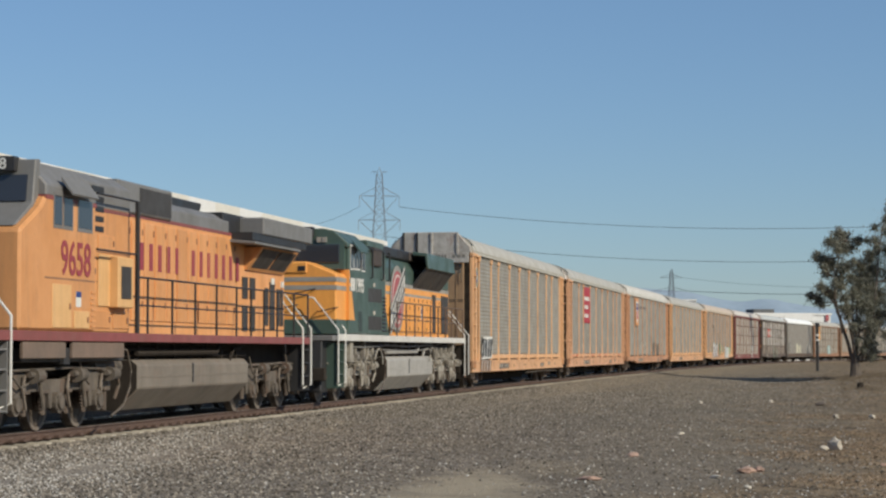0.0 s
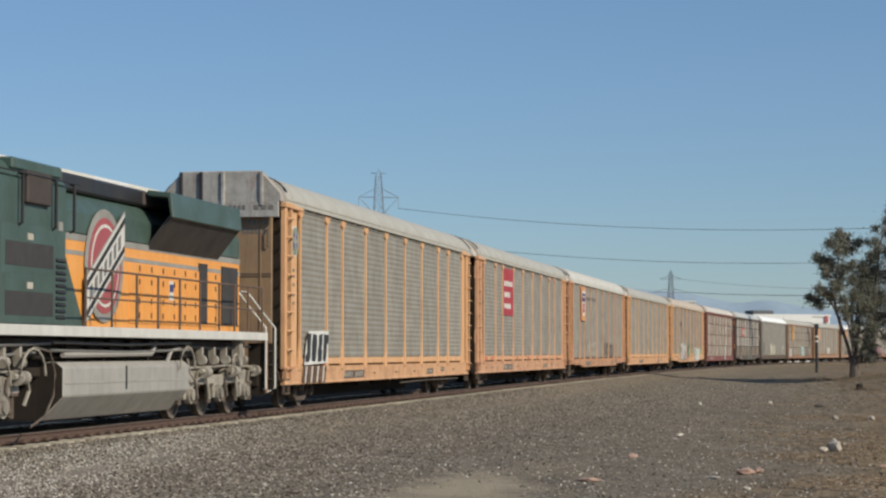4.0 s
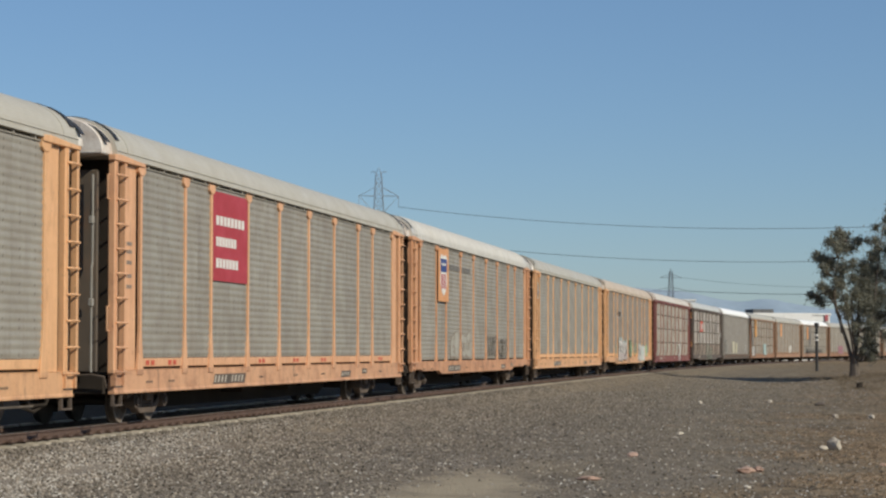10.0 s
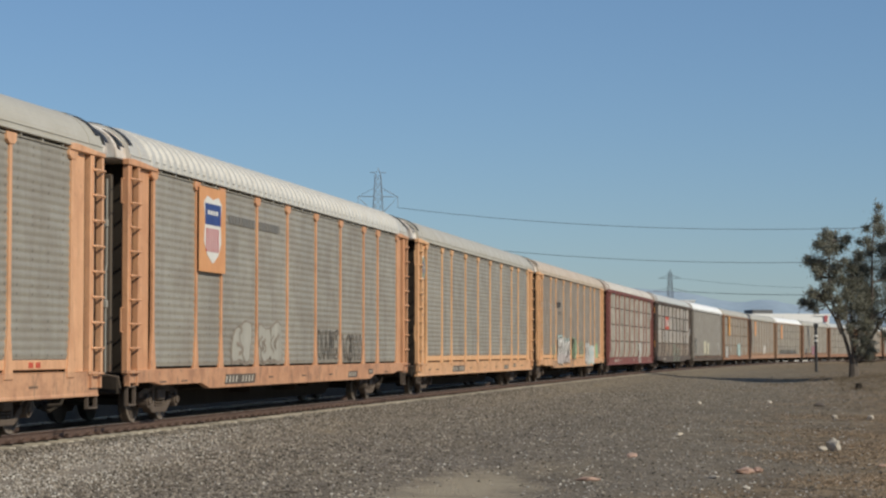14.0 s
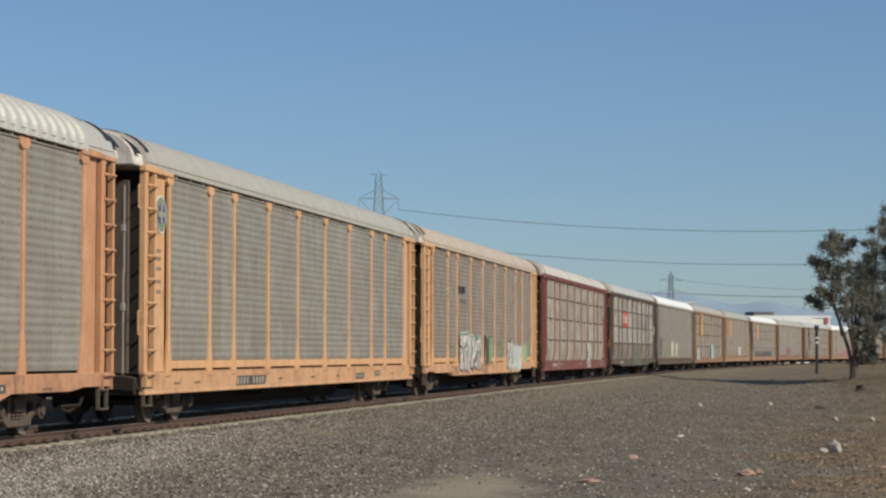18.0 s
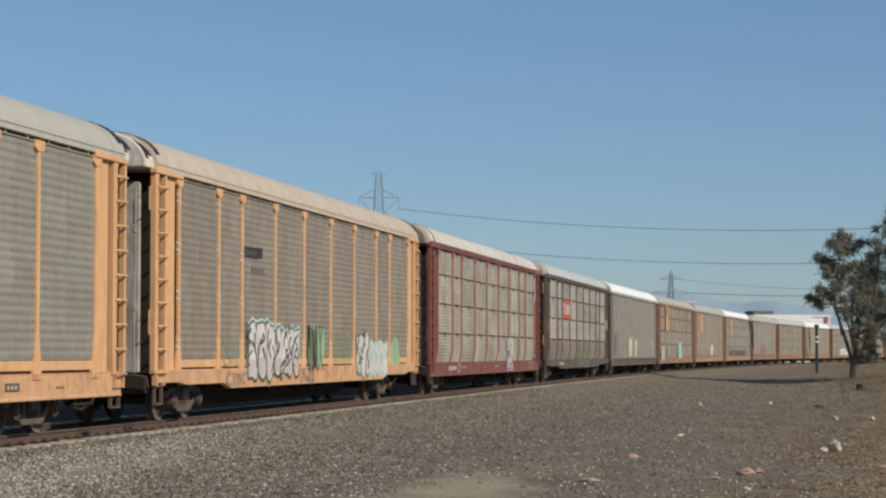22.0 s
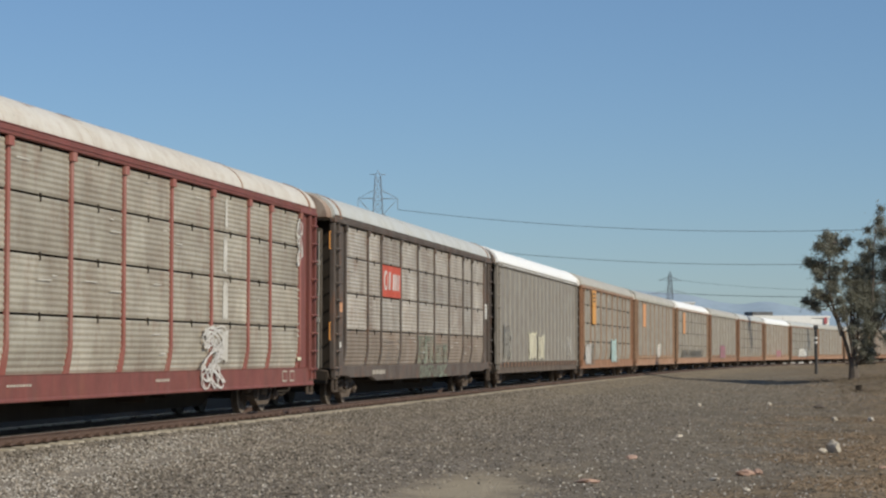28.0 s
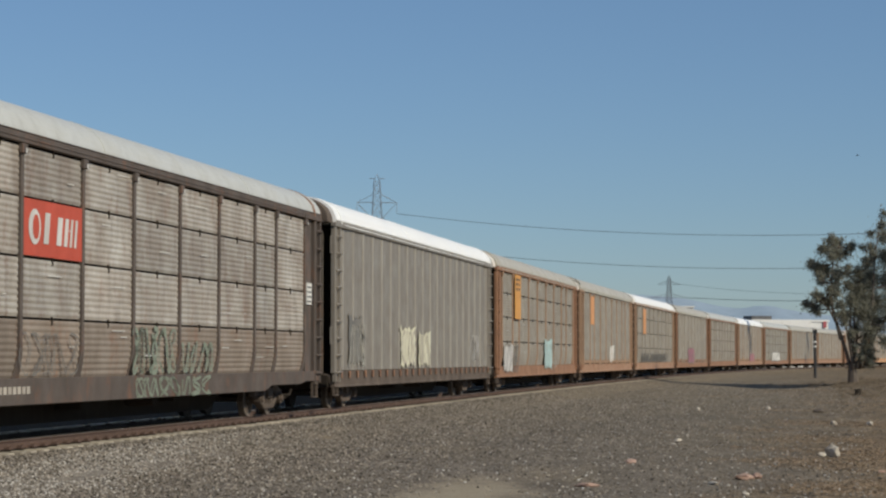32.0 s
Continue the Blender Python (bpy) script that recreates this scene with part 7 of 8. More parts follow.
    for k in range(7):
        x_ = -12.0 + k * 0.26
        z_ = 2.30 + (x_ + 12.2) * 0.622 - 0.12
        part("bar", prism([(u(x_), z_), (u(x_ + 0.14), z_ + 0.087), (u(x_ + 0.14), z_ + 0.36), (u(x_), z_ + 0.27)], -1.078, -1.0725, "y"), L_GREY, em)
    # radiator wings
    for sg in (-1, 1):
        wing = [(sg * 1.0, 4.62), (sg * 1.5, 4.56), (sg * 1.55, 4.06), (sg * 1.48, 4.06), (sg * 1.42, 4.46), (sg * 1.0, 4.5)]
        w_ = part("radiator_wing", prism(wing, u(-8.5), u(-3.5), "x", bevel=0.02), L_GREEN, eng)
        part("radiator_grille", prism([(sg * 1.5, 4.08), (sg * 0.98, 3.4), (sg * 0.95, 3.5), (sg * 1.42, 4.1)], u(-8.4), u(-3.55), "x"), L_GRILLE, w_)
        part("grille_bar", prism([(sg * 1.515, 4.09), (sg * 1.50, 4.075), (sg * 0.985, 3.41), (sg * 1.0, 3.42)], u(-6.0), u(-5.93), "x"), L_HATCH, w_)
        part("wing_end", prism([(sg * 1.5, 4.5), (sg * 1.5, 4.08), (sg * 0.98, 3.45), (sg * 0.98, 4.5)], u(-3.56), u(-3.48), "x"), L_GREEN, w_)
    # underside, rails, steps
    tank(eng, u(-14.0), u(-6.7), 1.33, L_TANK2, 0.2, 1.22)
    for x in (-18.6, -4.1):
        engine_truck(eng, u(x), L_TRUCK2, 2.12, 1)
    for x_, w_, d_ in ((-19.55, 0.3, 0.3), (-3.1, 0.26, 0.2), (-17.2, 0.12, 0.05)):
        part("vertical_box", box(u(x_), u(x_ + w_), -1.3 - d_ / 2, -1.2, 1.08, 1.66, bevel=0.015), L_TRUCK2, eng)
    part("side_frame_beam", box(u(-21.0), u(-1.3), -1.0, -0.9, 1.3, 1.62), L_HATCH, eng)
    for k, (x0_, x1_, z_) in enumerate(((-20.2, -14.6, 1.52), (-14.4, -6.4, 1.56), (-14.4, -6.4, 1.42), (-6.2, -1.6, 1.5), (-18.4, -15.0, 1.36))):
        part("conduit", tube(((u(x0_), -1.3 + 0.03 * k, z_), (u((x0_ + x1_) / 2), -1.31 + 0.03 * k, z_ - 0.03), (u(x1_), -1.3 + 0.03 * k, z_ + 0.02)), 0.028, sides=6), L_GREY, eng)
    for x_, h_, r_ in ((-15.6, 1.45, 0.55), (-7.0, 1.5, 0.5), (-17.0, 1.3, 0.4), (-3.4, 1.35, 0.35)):
        part("hose", tube([(u(x_) - r_ * math.cos(q * math.pi / 8), -1.40, h_ - 0.45 + 0.45 * math.sin(q * math.pi / 8)) for q in range(9)], 0.024, sides=6), L_TRUCK2, eng)
    for x_ in (-20.1, -18.9, -18.2, -16.6, -15.9, -5.6, -4.7, -3.8, -2.4):
        part("valve", disc(u(x_), -1.28, 1.22, 0.10, 0.14, box(u(x_) - 0.05, u(x_) + 0.05, -1.3, -1.15, 1.22, 1.5, bevel=0.01), 10, "x"), L_TRUCK2, eng)
    railing(eng, [u(v) for v in (-13.4, -12.0, -10.6, -9.3, -7.9, -6.5, -5.1, -3.9, -2.8, -1.6)], -1.5, 1.84, 2.86, L_RAILING)
    steps(eng, u(-21.0), L_GREEN, M_WHITE, -0.8)
    steps(eng, u(-0.95), M_UNDER, M_WHITE, -0.8)
    part("corner_post", box(u(-1.3), u(-1.15), -1.52, -1.4, 0.45, 1.7), F_RUST, eng)
    for e, a in ((u(-22.3), 0), (u(-1.1), 180)):
        piece("coupler", COUPLER, M_UNDER, eng, pose(e, 0, 0, 0, 0, a))
    return eng, C


engines = [orange_engine(), green_engine()]


# ---- buildings behind the train ----
def hall(name, a, b, depth, height, label, step=6.0):
    """A long clad hall whose front runs from a to b; panels, parapet and roof units."""
    d = Vector((b[0] - a[0], b[1] - a[1], 0))
    ln = d.length
    h = root(name, label, "building", Matrix.Translation((a[0], a[1], 0)) @ Matrix.Rotation(math.atan2(d.y, d.x), 4, "Z"))
    part("wall", box(0, ln, 0.1, depth, -0.6, height - 0.4), M_BUILD, h)
    part("roof", box(-0.2, ln + 0.2, -0.1, depth + 0.2, height - 0.4, height), M_BUILD, h, "white roof edge")
    # added dark strip keeps the white wall from showing bright under the cars
    part("plinth", box(-0.1, ln + 0.1, -0.06, 0.02, -0.6, 1.5), M_BUILDD, h, "added dark grey strip along the wall foot")
    clad = mesh_of(box(0.03, step - 0.03, -0.14, 0.1, -0.5, height + 0.02, bevel=0.02), "cladding_panel")
    for k in range(int(ln // step)):
        piece("cladding_panel", clad, M_CREAM if ln > 50 and k % 5 in (1, 2, 4) else M_BUILD, h, pose(k * step, 0, 0))
    return h


hall("warehouse", (-32.73, 68.77), (-5.53, 205.46), 60, 11.95, "long white flat-roofed warehouse behind the train")
shed = hall("warehouse", (59.0, 404), (74.2, 408), 40, 8.6, "low white shed beyond the curve of the track")
unit = part("roof_unit", box(0, 4.2, 0, 4, 0, 0.75, bevel=0.05), M_BUILDD)
unit.matrix_basis = shed.matrix_basis @ pose(0.3, 1.0, 8.6)
tagged(unit, "dark grey plant box on a far roof", "roof unit")
part("red_panel", box(14.55, 15.25, -0.16, -0.11, 7.1, 8.3), M_EMBLEM, shed, "faded red sign panel")
far_b = root("far_building", "small far white block behind the cars", "building", pose(99, 860, 0))
part("wall", box(-3, 3, 0, 20, -1, 21.6), M_BUILD, far_b)
part("roof", box(-3.3, 3.3, -0.4, 20.4, 21.6, 22.2), M_BUILD, far_b)


# ---- power line ----
def beam(p, q, w, bm):
    return tube((p, q), w, bm, 4)


def pylon(x, y, h, arms, w_top, w_base, turn, label, steel, th, hang=0.0):
    """A lattice mast with tapering legs, bracing and cross-arms."""
    t_ = root("pylon", label, "pylon", pose(x, y, -0.5, 0, 0, turn))

    def half(z):
        upper = max(0.0, z / h - 0.78) / 0.18
        return (w_base + (w_top - w_base) * min(1.0, (z / (h * 0.78)) ** 0.75)) * (1 - 0.4 * upper)
    lv = [0, h * 0.14, h * 0.27, h * 0.38, h * 0.48, h * 0.57, h * 0.65, h * 0.72, h * 0.76, h * 0.8, h * 0.84, h * 0.88, h * 0.92, h * 0.96]
    for sx in (-1, 1):
        for sy in (-1, 1):
            pts_ = [(sx * half(z), sy * half(z), z) for z in lv] + [(0, 0, h)]
            part("leg", tube(pts_, th, sides=4), steel, t_)
    br = bmesh.new()
    for z0, z1 in zip(lv, lv[1:]):
        a, b = half(z0), half(z1)
        for s in (-1, 1):
            beam((-a, s * a, z0), (b, s * b, z1), th * 0.6, br)
            beam((a, s * a, z0), (-b, s * b, z1), th * 0.6, br)
            beam((s * a, -a, z0), (s * b, b, z1), th * 0.6, br)
            beam((s * a, a, z0), (s * b, -b, z1), th * 0.6, br)
            beam((-b, s * b, z1), (b, s * b, z1), th * 0.6, br)
    part("bracing", br, steel, t_)
    for z, reach, up, down in arms:
        for s in (-1, 1):
            bm = bmesh.new()
            w = half(z)
            for yy in (-w, w):
                beam((s * w, yy, z), (s * reach, 0, z), th, bm)
                if up:
                    beam((s * half(z + up), yy, z + up), (s * reach, 0, z), th * 0.8, bm)
                if down:
                    beam((s * half(z - down), yy, z - down), (s * reach, 0, z), th * 0.8, bm)
            for f in (0.35, 0.65):
                x_ = s * (w + (reach - w) * f)
                beam((x_, -w * (1 - f), z), (x_, w * (1 - f), z), th * 0.6, bm)
            part("cross_arm", bm, steel, t_)
            if hang and z != arms[0][0]:
                part("insulator", tube(((s * reach, 0, z), (s * reach, 0, z - hang)), th * 1.3, sides=6), steel, t_)
    return t_


pylon(-14.1, 468, 42.3, ((41.3, 1.8, 0.0, 0.0), (36.0, 4.4, 1.9, 3.6), (30.7, 4.6, 1.9, 3.0)), 1.05, 3.6, 8, "grey lattice steel power pylon", M_STEEL, 0.048, 2.4)
pylon(110.6, 1032, 41.8, ((37.4, 5.6, 1.6, 0.0), (30.9, 9.0, 1.8, 0.0)), 1.05, 3.0, 10, "far dark lattice steel power pylon", M_STEELD, 0.085)


def cable(name, pts_, r, label):
    cu = bmesh.new()
    tube(pts_, r, cu, 5)
    ob = part(name, cu, M_WIRE)
    tagged(ob, label, "power cable", "cables of the power line")


def sag(a, b, dip, n_=18):
    a, b = Vector(a), Vector(b)
    return [a.lerp(b, k / n_) - Vector((0, 0, dip * 4 * (k / n_) * (1 - k / n_))) for k in range(n_ + 1)]


def sky_point(x, y, dep):
    """A point dep metres out, by its bearing from the camera."""
    return (x * dep, dep, EYE_Z + y * dep)


cable("power_cable", sag((-9.75, 468.6, 33.1), sky_point(0.2395, 0.0600, 420), 2.6), 0.055, "thin dark cable sagging from the pylon")
cable("power_cable", sag((-13.0, 468.0, 26.6), sky_point(0.2395, 0.0445, 430), 3.0), 0.055, "thin dark cable low over the train")
cable("power_cable", sag((119.4, 1033.5, 30.4), sky_point(0.2395, 0.0285, 900), 1.6), 0.13, "far dark cable near the hills")
cable("power_cable", sag((116.1, 1033, 36.9), sky_point(0.2395, 0.0315, 900), 3.0), 0.06, "far faint cable above the hills")
cable("power_cable", sag((101.8, 1030.5, 30.4), sky_point(0.070, 0.0275, 1000), 0.8), 0.10, "far dark cable behind the train")
cable("power_cable", sag((-18.4, 467.4, 33.1), sky_point(-0.090, 0.0600, 600), 3.0), 0.035, "faint cable running beyond the pylon")

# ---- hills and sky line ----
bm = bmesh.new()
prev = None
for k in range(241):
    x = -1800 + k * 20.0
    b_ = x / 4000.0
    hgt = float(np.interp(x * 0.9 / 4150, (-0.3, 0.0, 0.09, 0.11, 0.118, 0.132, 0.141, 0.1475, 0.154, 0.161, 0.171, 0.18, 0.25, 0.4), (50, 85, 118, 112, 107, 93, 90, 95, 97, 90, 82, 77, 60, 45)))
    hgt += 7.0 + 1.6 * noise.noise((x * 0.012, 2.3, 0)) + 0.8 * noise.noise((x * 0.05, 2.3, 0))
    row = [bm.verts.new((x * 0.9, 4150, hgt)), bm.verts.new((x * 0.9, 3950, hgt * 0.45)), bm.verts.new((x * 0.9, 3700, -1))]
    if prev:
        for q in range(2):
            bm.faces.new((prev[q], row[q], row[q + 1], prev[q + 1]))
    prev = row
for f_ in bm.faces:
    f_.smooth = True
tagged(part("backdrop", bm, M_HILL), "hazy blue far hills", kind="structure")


# ---- the trees ----
def leafage(clumps, leaves, nr, origin):
    """Many small drooping leaves round the clumps, as one mesh about origin."""
    vol = np.array([c_[3] ** 2 for c_ in clumps])
    pick = nr.choice(len(clumps), leaves, p=vol / vol.sum())
    cl = np.array(clumps)[pick]
    d = nr.normal(size=(leaves, 3))
    d /= np.linalg.norm(d, axis=1)[:, None]
    rad = cl[:, 3] * np.minimum(np.abs(nr.normal(0, 0.72, leaves)), 1.9)
    lump = 0.8 + 0.35 * np.sin(d[:, 0] * 5 + cl[:, 0] * 3) * np.sin(d[:, 2] * 6 + cl[:, 2])
    pos = cl[:, :3] + d * (rad * lump)[:, None] - np.array(origin)
    pos[:, 2] -= 0.15 * rad
    ln = nr.uniform(0.045, 0.11, leaves)
    wd = ln * nr.uniform(0.22, 0.42, leaves)
    ax = nr.normal(size=(leaves, 3)) * 0.6 + np.array((0, 0, -0.7))
    ax /= np.linalg.norm(ax, axis=1)[:, None]
    sd = np.cross(ax, nr.normal(size=(leaves, 3)))
    sd /= np.linalg.norm(sd, axis=1)[:, None]
    co = np.stack((pos - ax * ln[:, None], pos + sd * wd[:, None], pos + ax * ln[:, None], pos - sd * wd[:, None]), 1).reshape(-1, 3)
    me = bpy.data.meshes.new("foliage")
    me.from_pydata(co.tolist(), [], np.arange(leaves * 4).reshape(-1, 4).tolist())
    me.materials.append(None)
    return me


def tree(x, y, z, stems, boughs, label, seed):
    """Stems that stand still, and boughs (pivot, stem points, clumps, leaves) that turn about their pivots."""
    r = random.Random(seed)
    nr = np.random.default_rng(seed)
    t_ = root("tree", label, "tree", pose(x, y, z))
    trunk = bmesh.new()
    for st in stems:
        tube([(p_[0], p_[1], p_[2]) for p_ in st[2:]], st[0], trunk, 8, st[1])
    part("trunk", trunk, M_BARK, t_)
    made = []
    for pivot, axis_pts, clumps, leaves in boughs:
        o = Vector(pivot)
        limbs = tube([Vector(q) - o for q in (pivot, *axis_pts)], 0.12, sides=6, radius2=0.03)
        for cx, cy, cz, rr in clumps:
            c_ = Vector((cx, cy, cz))
            best = min((Vector(q) for q in (pivot, *axis_pts)), key=lambda q: (q - c_).length + 0.6 * max(0.0, q.z - cz))
            mid = best.lerp(c_, 0.55) + Vector((r.uniform(-.2, .2), r.uniform(-.2, .2), -0.15))
            tube((best - o, mid - o, c_ - o), 0.05, limbs, 5, 0.016)
            for k in range(5):
                a = r.uniform(0, math.tau)
                e = Vector((cx + math.cos(a) * rr * 0.8, cy + math.sin(a) * rr * 0.8, cz + r.uniform(-0.5, 0.6) * rr))
                tube((mid - o, e - o), 0.02, limbs, 4, 0.007)
        b_ = part("bough", limbs, M_BARK, t_, "", Matrix.Translation(o))
        piece("foliage", leafage(clumps, leaves, nr, pivot), M_LEAF, b_)
        made.append((b_, o))
    return t_, made


K = 145 / 3768.8          # metres for one unit of bearing at the tree's distance
tr_c = random.Random(11)


def spot(px_, py_, d_=0.0):
    return ((px_ - 1514) * K, d_, (669 - py_) * K)


def clump(px_, py_, r_):
    return (*spot(px_, py_, tr_c.uniform(-1.5, 1.5)), r_ * K)


STEMS = (
    (0.42, 0.26, (0.0, 0, -0.4), (0.0, 0, 0.5), (-0.05, 0, 1.5)),
    (0.14, 0.09, spot(1511, 645), spot(1503, 612), spot(1493, 580), spot(1484, 552)),
    (0.10, 0.05, spot(1513, 640, -0.3), spot(1508, 605, -0.4), spot(1502, 570, -0.3), spot(1499, 535, -0.2)),
    (0.09, 0.05, spot(1518, 640, 0.4), spot(1524, 600, 0.6), spot(1526, 560, 0.5), spot(1524, 520, 0.4)),
    (0.12, 0.07, spot(1515, 635, 0.3), spot(1515, 600, 0.5), spot(1512, 560, 0.4), spot(1512, 520, 0.3)),
    (0.15, 0.09, spot(1519, 638, -0.2), spot(1532, 605, -0.2), spot(1543, 575, 0.0), spot(1550, 540, 0.1)),
    (0.16, 0.08, spot(1524, 640, 0.2), spot(1545, 600, 0.5), spot(1575, 555, 0.8), spot(1610, 500, 0.7)),
)
BOUGHS = (
    # upper left cluster, over the long bare stem
    (spot(1484, 555), (spot(1477, 525), spot(1476, 490), spot(1480, 455), spot(1488, 425)),
     [clump(*q) for q in ((1463, 428, 13), (1479, 413, 13), (1494, 416, 14), (1511, 424, 12), (1485, 436, 16), (1502, 436, 10), (1473, 440, 11), (1442, 455, 12), (1455, 460, 14),
                          (1470, 466, 15), (1450, 476, 9), (1486, 474, 15), (1500, 462, 8), (1488, 492, 12), (1462, 484, 10))], 27000),
    # lower left spray
    (spot(1493, 590), (spot(1486, 560), spot(1474, 535), spot(1458, 520)),
     [clump(*q) for q in ((1445, 510, 10), (1441, 524, 10), (1455, 531, 11), (1462, 514, 12), (1475, 521, 13), (1481, 506, 11), (1487, 528, 10), (1455, 541, 6), (1470, 500, 8), (1492, 545, 9), (1497, 560, 7), (1480, 545, 6))], 16000),
    # dense middle
    (spot(1516, 640, 0.2), (spot(1517, 590, 0.3), spot(1520, 540, 0.3), spot(1528, 490, 0.2)),
     [clump(*q) for q in ((1508, 492, 13), (1513, 520, 17), (1509, 545, 13), (1526, 470, 15), (1530, 500, 23), (1534, 540, 24), (1520, 570, 13), (1541, 452, 14), (1538, 576, 18),
                          (1552, 478, 24), (1556, 520, 28), (1556, 560, 24), (1508, 470, 9), (1533, 600, 12), (1508, 578, 9), (1525, 618, 9), (1512, 602, 7), (1545, 605, 14), (1540, 630, 10), (1552, 622, 12))], 56000),
    # right side, high and low
    (spot(1548, 560, 0.1), (spot(1552, 500, 0.2), spot(1556, 440, 0.2), spot(1564, 390, 0.2)),
     [clump(*q) for q in ((1545, 402, 10), (1540, 424, 8), (1553, 424, 14), (1560, 388, 14), (1566, 366, 10), (1578, 404, 20), (1575, 440, 26), (1590, 480, 34), (1585, 530, 34), (1600, 420, 26),
                          (1612, 460, 34), (1625, 520, 38), (1590, 570, 26), (1566, 592, 16), (1615, 570, 28), (1640, 470, 32), (1553, 445, 12), (1545, 438, 8))], 50000),
)
_, SWAYING = tree(28.0, 145, -0.45, STEMS, BOUGHS, "dark dusty eucalyptus tree with leaning stems by the track", 4)


def tall_tree(x, y, h, crown_z, r_, leaves, label, seed):
    """A tree that stands beside the view and throws its shade over the track."""
    rr = random.Random(seed)
    cl = [(rr.uniform(-r_, r_) * 0.7, rr.uniform(-r_, r_) * 0.7, rr.uniform(crown_z, h), rr.uniform(0.5, 0.9) * r_ * 0.6) for k in range(14)]
    tree(x, y, -0.45, ((0.32, 0.16, (0, 0, -0.4), (0.1, 0, h * 0.3), (-0.1, 0.1, h * 0.6), (0, 0, h * 0.8)),),
         (((0, 0, crown_z - 1.0), ((0.1, 0.1, (crown_z + h) / 2), (0, 0, h)), cl, leaves),), label, seed)


tall_tree(49.8, 224.0, 20.0, 16.0, 2.2, 7000, "tall slender eucalyptus with a bare grey trunk", 31)
tall_tree(66.5, 285.0, 17.5, 5.5, 3.0, 16000, "tall eucalyptus with a narrow dusty crown", 32)

# ---- the marker post ----
mp = root("marker_post", "tall dark marker post with two white rings", "post", pose(30.7, 175, -0.5))
part("post", tube(((0, 0, -0.2), (0, 0, 3.9)), 0.12, sides=8), M_BLACK, mp)
part("cap", box(-0.17, 0.17, -0.15, 0.15, 3.85, 4.2, bevel=0.03), M_BLACK, mp)
for z in (2.72, 3.1):
    part("white_ring", tube(((0, 0, z), (0, 0, z + 0.16)), 0.14, sides=10), M_WHITE, mp)


# ---- rubble, litter and weeds ----
def rubble(x, y, w, d, h, mat, label, seed):
    r = random.Random(seed)
    bm = bmesh.new()
    bmesh.ops.create_icosphere(bm, subdivisions=2, radius=0.5)
    for v in bm.verts:
        k = 1 + 0.5 * noise.noise(v.co * 2.3 + Vector((seed, 0, 0))) + 0.25 * noise.noise(v.co * 5.1 + Vector((0, seed, 0)))
        v.co = Vector((v.co.x * w * k, v.co.y * d * k, v.co.z * h * k))
    ob = part("stone", bm, mat)
    ob.matrix_basis = pose(x, y, float(ground_z(np.array([x]), np.array([y]))[0]) + h * 0.36, r.uniform(-7, 7), r.uniform(-8, 8), r.uniform(0, 180))
    tagged(ob, label, "stone")


rubble(7.15, 39.0, 0.30, 0.2, 0.27, M_STONEP, "pale chunk of broken concrete on the ground", 1)
rubble(7.0, 39.3, 0.16, 0.12, 0.10, M_STONEP, "small pale concrete chip", 2)
rubble(4.55, 32.0, 0.44, 0.24, 0.11, M_PINK, "flat pinkish scrap on the ground", 3)
rubble(4.75, 32.2, 0.18, 0.14, 0.10, M_PINK, "pinkish scrap of board", 13)
rubble(3.25, 36.7, 0.38, 0.2, 0.08, M_PINK, "flat pinkish-tan scrap on the gravel", 4)
rubble(2.1, 30.6, 0.34, 0.2, 0.07, M_PINK, "flat pinkish-tan scrap on the gravel", 5)
rubble(10.5, 57.1, 0.2, 0.16, 0.12, M_STONEP, "small pale stone on dry earth", 6)
rubble(11.4, 56.8, 0.2, 0.16, 0.13, M_STONEP, "small pale stone on dry earth", 7)
rubble(12.2, 69.0, 0.34, 0.25, 0.16, M_BARK, "dark stone on dry earth", 8)
rubble(5.1, 46.0, 0.16, 0.12, 0.07, M_STONEP, "small pale stone on dry earth", 9)
rubble(4.76, 43.8, 0.22, 0.1, 0.05, M_STONEP, "flat pale scrap on the gravel", 10)
rubble(3.93, 30.9, 0.24, 0.14, 0.06, M_STONEP, "flat pale scrap on the gravel", 14)
rubble(4.07, 28.6, 0.12, 0.1, 0.05, M_STONEP, "small pale stone on dry earth", 15)
rubble(8.8, 73.0, 0.16, 0.14, 0.12, M_STONEP, "small pale stone on dry earth", 16)
rubble(11.5, 75.0, 0.16, 0.14, 0.12, M_STONEP, "small pale stone on dry earth", 17)
rubble(6.9, 33.5, 0.2, 0.12, 0.05, M_PINK, "pinkish scrap of board", 18)
stick = part("stick", tube(((-0.16, 0, 0.01), (0, 0.03, 0.03), (0.16, 0, 0.015)), 0.014, sides=6), M_BARK)
stick.matrix_basis = pose(-2.0, 27.4, float(ground_z(np.array([-2.0]), np.array([27.4]))[0]) + 0.01)
tagged(stick, "short dark stick on the gravel", "stick")
stump = part("stump", tube(((0, 0, -0.1), (0.02, 0, 0.18), (0.0, 0.01, 0.30)), 0.18, sides=10, radius2=0.14), M_UNDER)
stump.matrix_basis = pose(20.3, 104.0, -0.44)
tagged(stump, "dark cut stump before the tree", "stump")


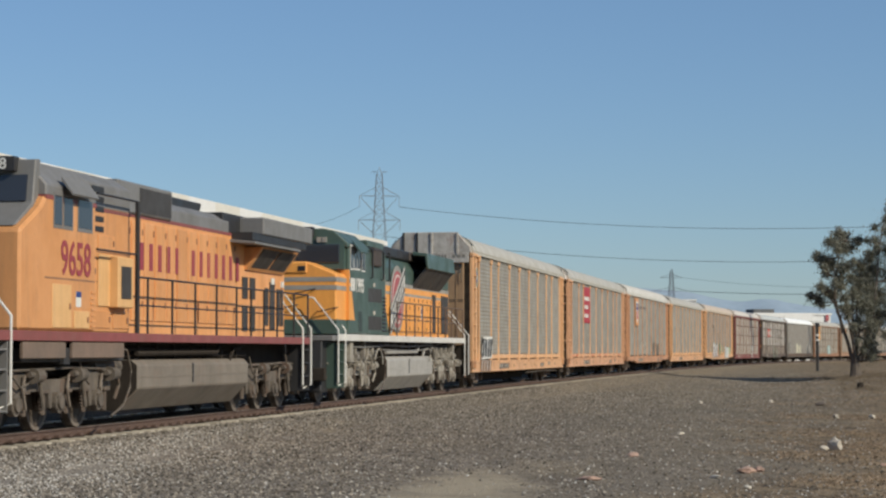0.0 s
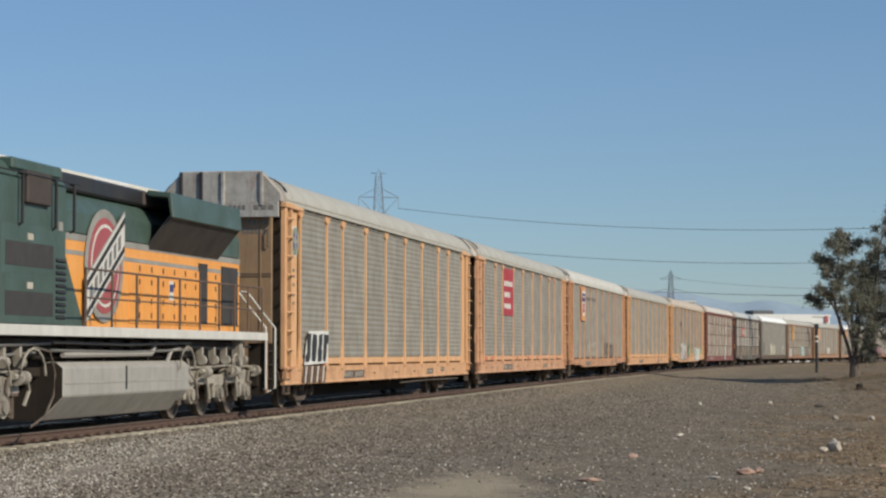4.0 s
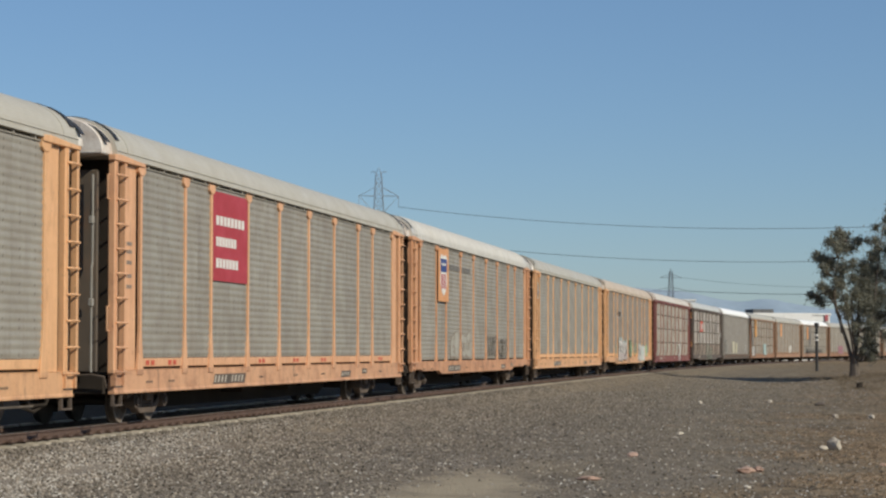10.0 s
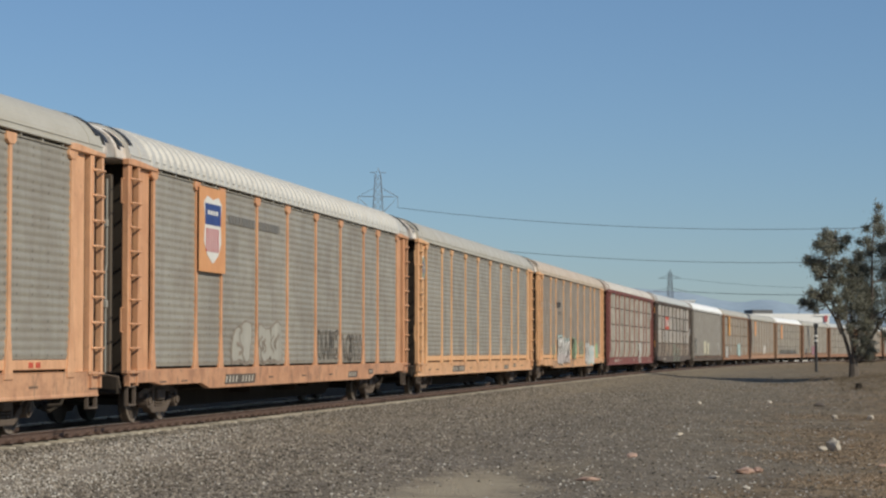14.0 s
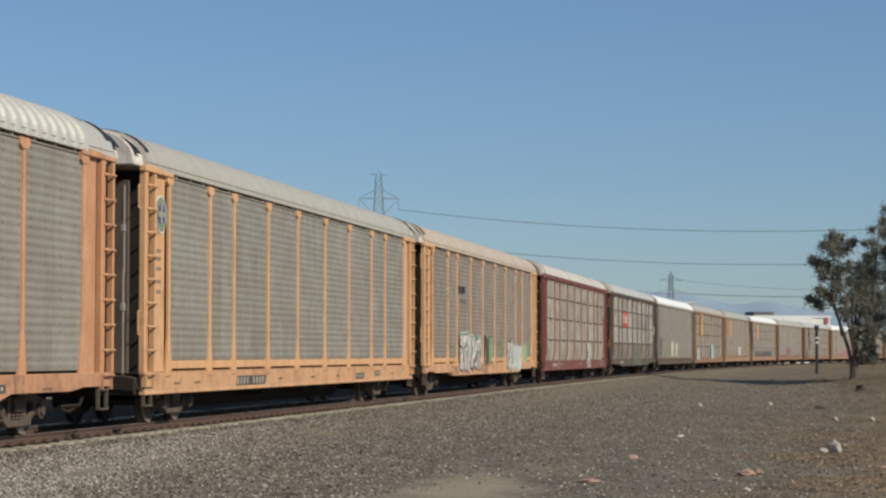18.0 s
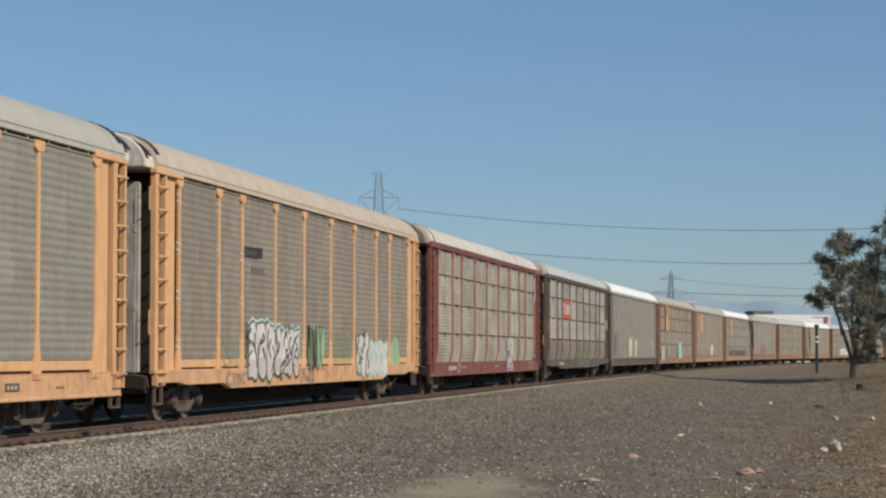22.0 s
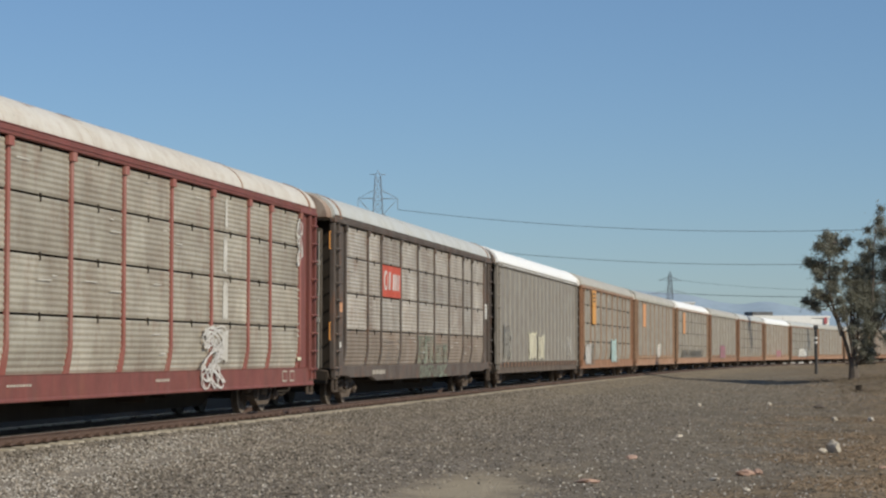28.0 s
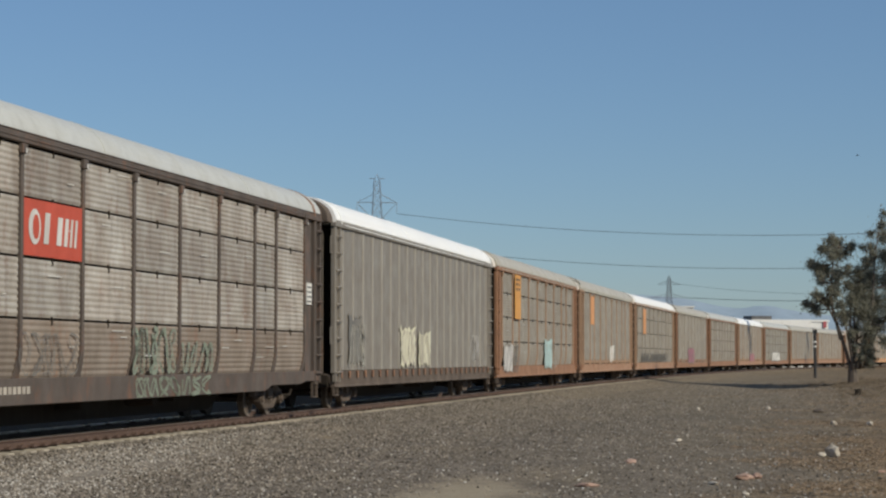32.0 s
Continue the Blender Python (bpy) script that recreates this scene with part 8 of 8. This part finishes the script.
def tufts(n_, seed):
    nr = np.random.default_rng(seed)
    y = 24 + 150 * nr.random(n_ * 5) ** 1.5
    x = y * 0.09 + nr.normal(size=n_ * 5) * 1.2 + 1.5 + nr.random(n_ * 5) * y * 0.13
    lump = np.array([noise.noise((a * 0.55, b * 0.28, 3.1)) + 0.6 * noise.noise((a * 1.6, b * 0.8, 7.7)) for a, b in zip(x, y)])
    keep = lump + (x / y - 0.165) * 7.0 - 0.25 * (y > 60) + nr.normal(size=n_ * 5) * 0.25 > 0.22
    x, y = x[keep][:n_], y[keep][:n_]
    k = 7
    m = len(x) * k
    bx = np.repeat(x, k) + nr.normal(0, 0.32, m)
    by = np.repeat(y, k) + nr.normal(0, 0.32, m)
    bz = ground_z(bx, by)
    ang = nr.uniform(0, math.tau, m)
    ln, h, w = nr.uniform(0.03, 0.16, m), nr.uniform(0.004, 0.03, m), nr.uniform(0.004, 0.012, m)
    co = np.stack((np.column_stack((bx - w, by, bz)), np.column_stack((bx + w, by, bz)),
                   np.column_stack((bx + np.cos(ang) * ln, by + np.sin(ang) * ln, bz + h))), 1).reshape(-1, 3)
    me = bpy.data.meshes.new("dry_grass")
    me.from_pydata(co.tolist(), [], np.arange(m * 3).reshape(-1, 3).tolist())
    me.materials.append(None)
    tagged(piece("dry_grass", me, M_GRASS), "sparse flattened dry brown grass and straw", kind="stuff")


tufts(9000, 9)


def weeds(n_, seed):
    """Taller dead stalks and straw round the foot of the tree."""
    nr = np.random.default_rng(seed)
    y = nr.uniform(96, 158, n_)
    x = y * (0.186 + np.abs(nr.normal(0, 0.02, n_)))
    x = np.where(nr.random(n_) < 0.45, 28.4 + nr.normal(0, 1.5, n_), x)
    y = np.where(np.abs(x - 28.4) < 2.0, 144 + nr.normal(0, 2.5, n_), y)
    k = 16
    m = n_ * k
    bx, by = np.repeat(x, k) + nr.normal(0, 0.16, m), np.repeat(y, k) + nr.normal(0, 0.16, m)
    bz = ground_z(bx, by)
    ang, ln, h, w = nr.uniform(0, math.tau, m), nr.uniform(0.05, 0.3, m), nr.uniform(0.03, 0.26, m), nr.uniform(0.006, 0.018, m)
    co = np.stack((np.column_stack((bx - w, by, bz)), np.column_stack((bx + w, by, bz)),
                   np.column_stack((bx + np.cos(ang) * ln, by + np.sin(ang) * ln, bz + h))), 1).reshape(-1, 3)
    me = bpy.data.meshes.new("dead_weeds")
    me.from_pydata(co.tolist(), [], np.arange(m * 3).reshape(-1, 3).tolist())
    me.materials.append(None)
    tagged(piece("dead_weeds", me, M_WEED), "brown dead weeds and straw round the tree", kind="stuff")


weeds(260, 19)


# ---- the bird ----
def dark_bird():
    b_ = root("bird", "small dark bird flying over the track", "bird", pose(395, 320, 31.5))
    body = bmesh.new()
    bmesh.ops.create_icosphere(body, subdivisions=2, radius=0.5)
    for v in body.verts:
        v.co = Vector((v.co.x * 0.34, v.co.y * 0.12, v.co.z * 0.11 + 0.02 * math.cos(v.co.x * 3)))
    part("body", body, M_BLACK, b_)
    part("tail", prism([(0.14, -0.03), (0.30, -0.07), (0.30, 0.07), (0.14, 0.03)], -0.01, 0.01, "z"), M_BLACK, b_)
    part("head", disc(-0.18, 0, 0.03, 0.05, 0.08, sides=10), M_BLACK, b_)
    out = []
    for sg in (-1, 1):
        w_ = part("wing", prism([(-0.09, 0), (0.09, 0), (0.11, sg * 0.17), (0.03, sg * 0.34), (-0.05, sg * 0.2)], -0.006, 0.006, "z"), M_BLACK, b_, "", pose(0, sg * 0.03, 0.02))
        out.append((w_, sg))
    return b_, out


bird, bird_wings = dark_bird()


# ---- what moves ----
HIGH = np.array((8, 14, 23, 26, 26, 15, 5, 15, -6, -2, 5, 5, 0, 8, 5, 6, 14, 9, 3, -3, 0, 14, 8, -5, -11, -9, 3,
                 -3, -2, 6, 0, 0, 0, 1, 18, 11, 5, 8, 12, -3, -2, 5, 12, 20, 17, 14, 3, -8, -14, -11, -6, -8, -12, -2, 6, 1))
LOW = np.array((3, 2, 6, 8, 6, 5, 5, 3, -3, -6, 2, -1, -6, -12, 0, 2, 3, 5, 5, 0, 2, 0, 2, 2, -1, -11, -6,
                -4, -4, -6, 2, -3, -4, -8, -9, -3, 5, 9, 2, 2, 0, 0, 2, 3, 2, 2, -6, -4, -6, -4, -8, -4, -6, -8, -11, -1))
MID = np.array((0, -1, 2, 8, 6, 8, 5, 8, -9, -9, -3, 2, 0, 2, -1, -4, 3, 6, 3, -3, -6, -1, 3, 2, -6, -13, -12,
                0, -6, -6, -1, 0, -1, -3, 0, 6, 6, 3, 3, -3, -1, -1, 3, 5, 5, 5, -1, -4, -7, -9, -4, -6, -13, -18, -15, 0))
SWAY = ((HIGH, 120.0), (LOW, 75.0), (MID, 150.0), (HIGH * 0.55 + MID * 0.3, 160.0))


def motions():
    beats = [k * 0.5 for k in range(65)]
    for car, u in racks:
        walk(car, [(t, rail_pose(TRAIN_S - gone(t) + u, 10.02)) for t in beats])
    for eng, u in engines:
        walk(eng, [(t, rail_pose(TRAIN_S - gone(t) + u, 7.25)) for t in beats])
    # how far each bough leans to the right in the wind, in steps of half a second
    stops = np.concatenate((np.arange(0, 3.6, 0.5), np.arange(5.5, 14.6, 0.5), np.arange(16.5, 25.6, 0.5), np.arange(27.5, 32.1, 0.5)))
    for (bough, o), (lean, lever) in zip(SWAYING, SWAY):
        walk(bough, [(t, Matrix.Translation(o) @ pose(0, 0, 0, 0, math.degrees(float(np.interp(t, stops, lean)) / lever), 0)) for t in beats])
    walk(bird, [(t, pose(62.8 + (32 - t) * 10.4, 320, 31.4 - 0.5 * math.sin(t * 9) * (t > 31))) for t in (0, 16, 30.9, 31, 31.2, 31.4, 31.6, 31.8, 32)])
    for wing, sg in bird_wings:
        walk(wing, [(t, pose(0, sg * 0.03, 0.02, sg * 38 * math.sin(t * 23), 0, 0)) for t in [0] + [31 + k / 15 for k in range(16)]])
    near = {car for car, u in racks[:WHEEL_CARS]} | {eng for eng, u in engines}
    ticks = [k / 15 for k in range(481)]
    turn = [gone(t) for t in ticks]
    for w, x, r, owner in turning:
        if owner in near:
            walk(w, [(t, pose(x, 0, r, 0, -math.degrees(g / r), 0)) for t, g in zip(ticks, turn)])


WHEEL_CARS = 21
motions()
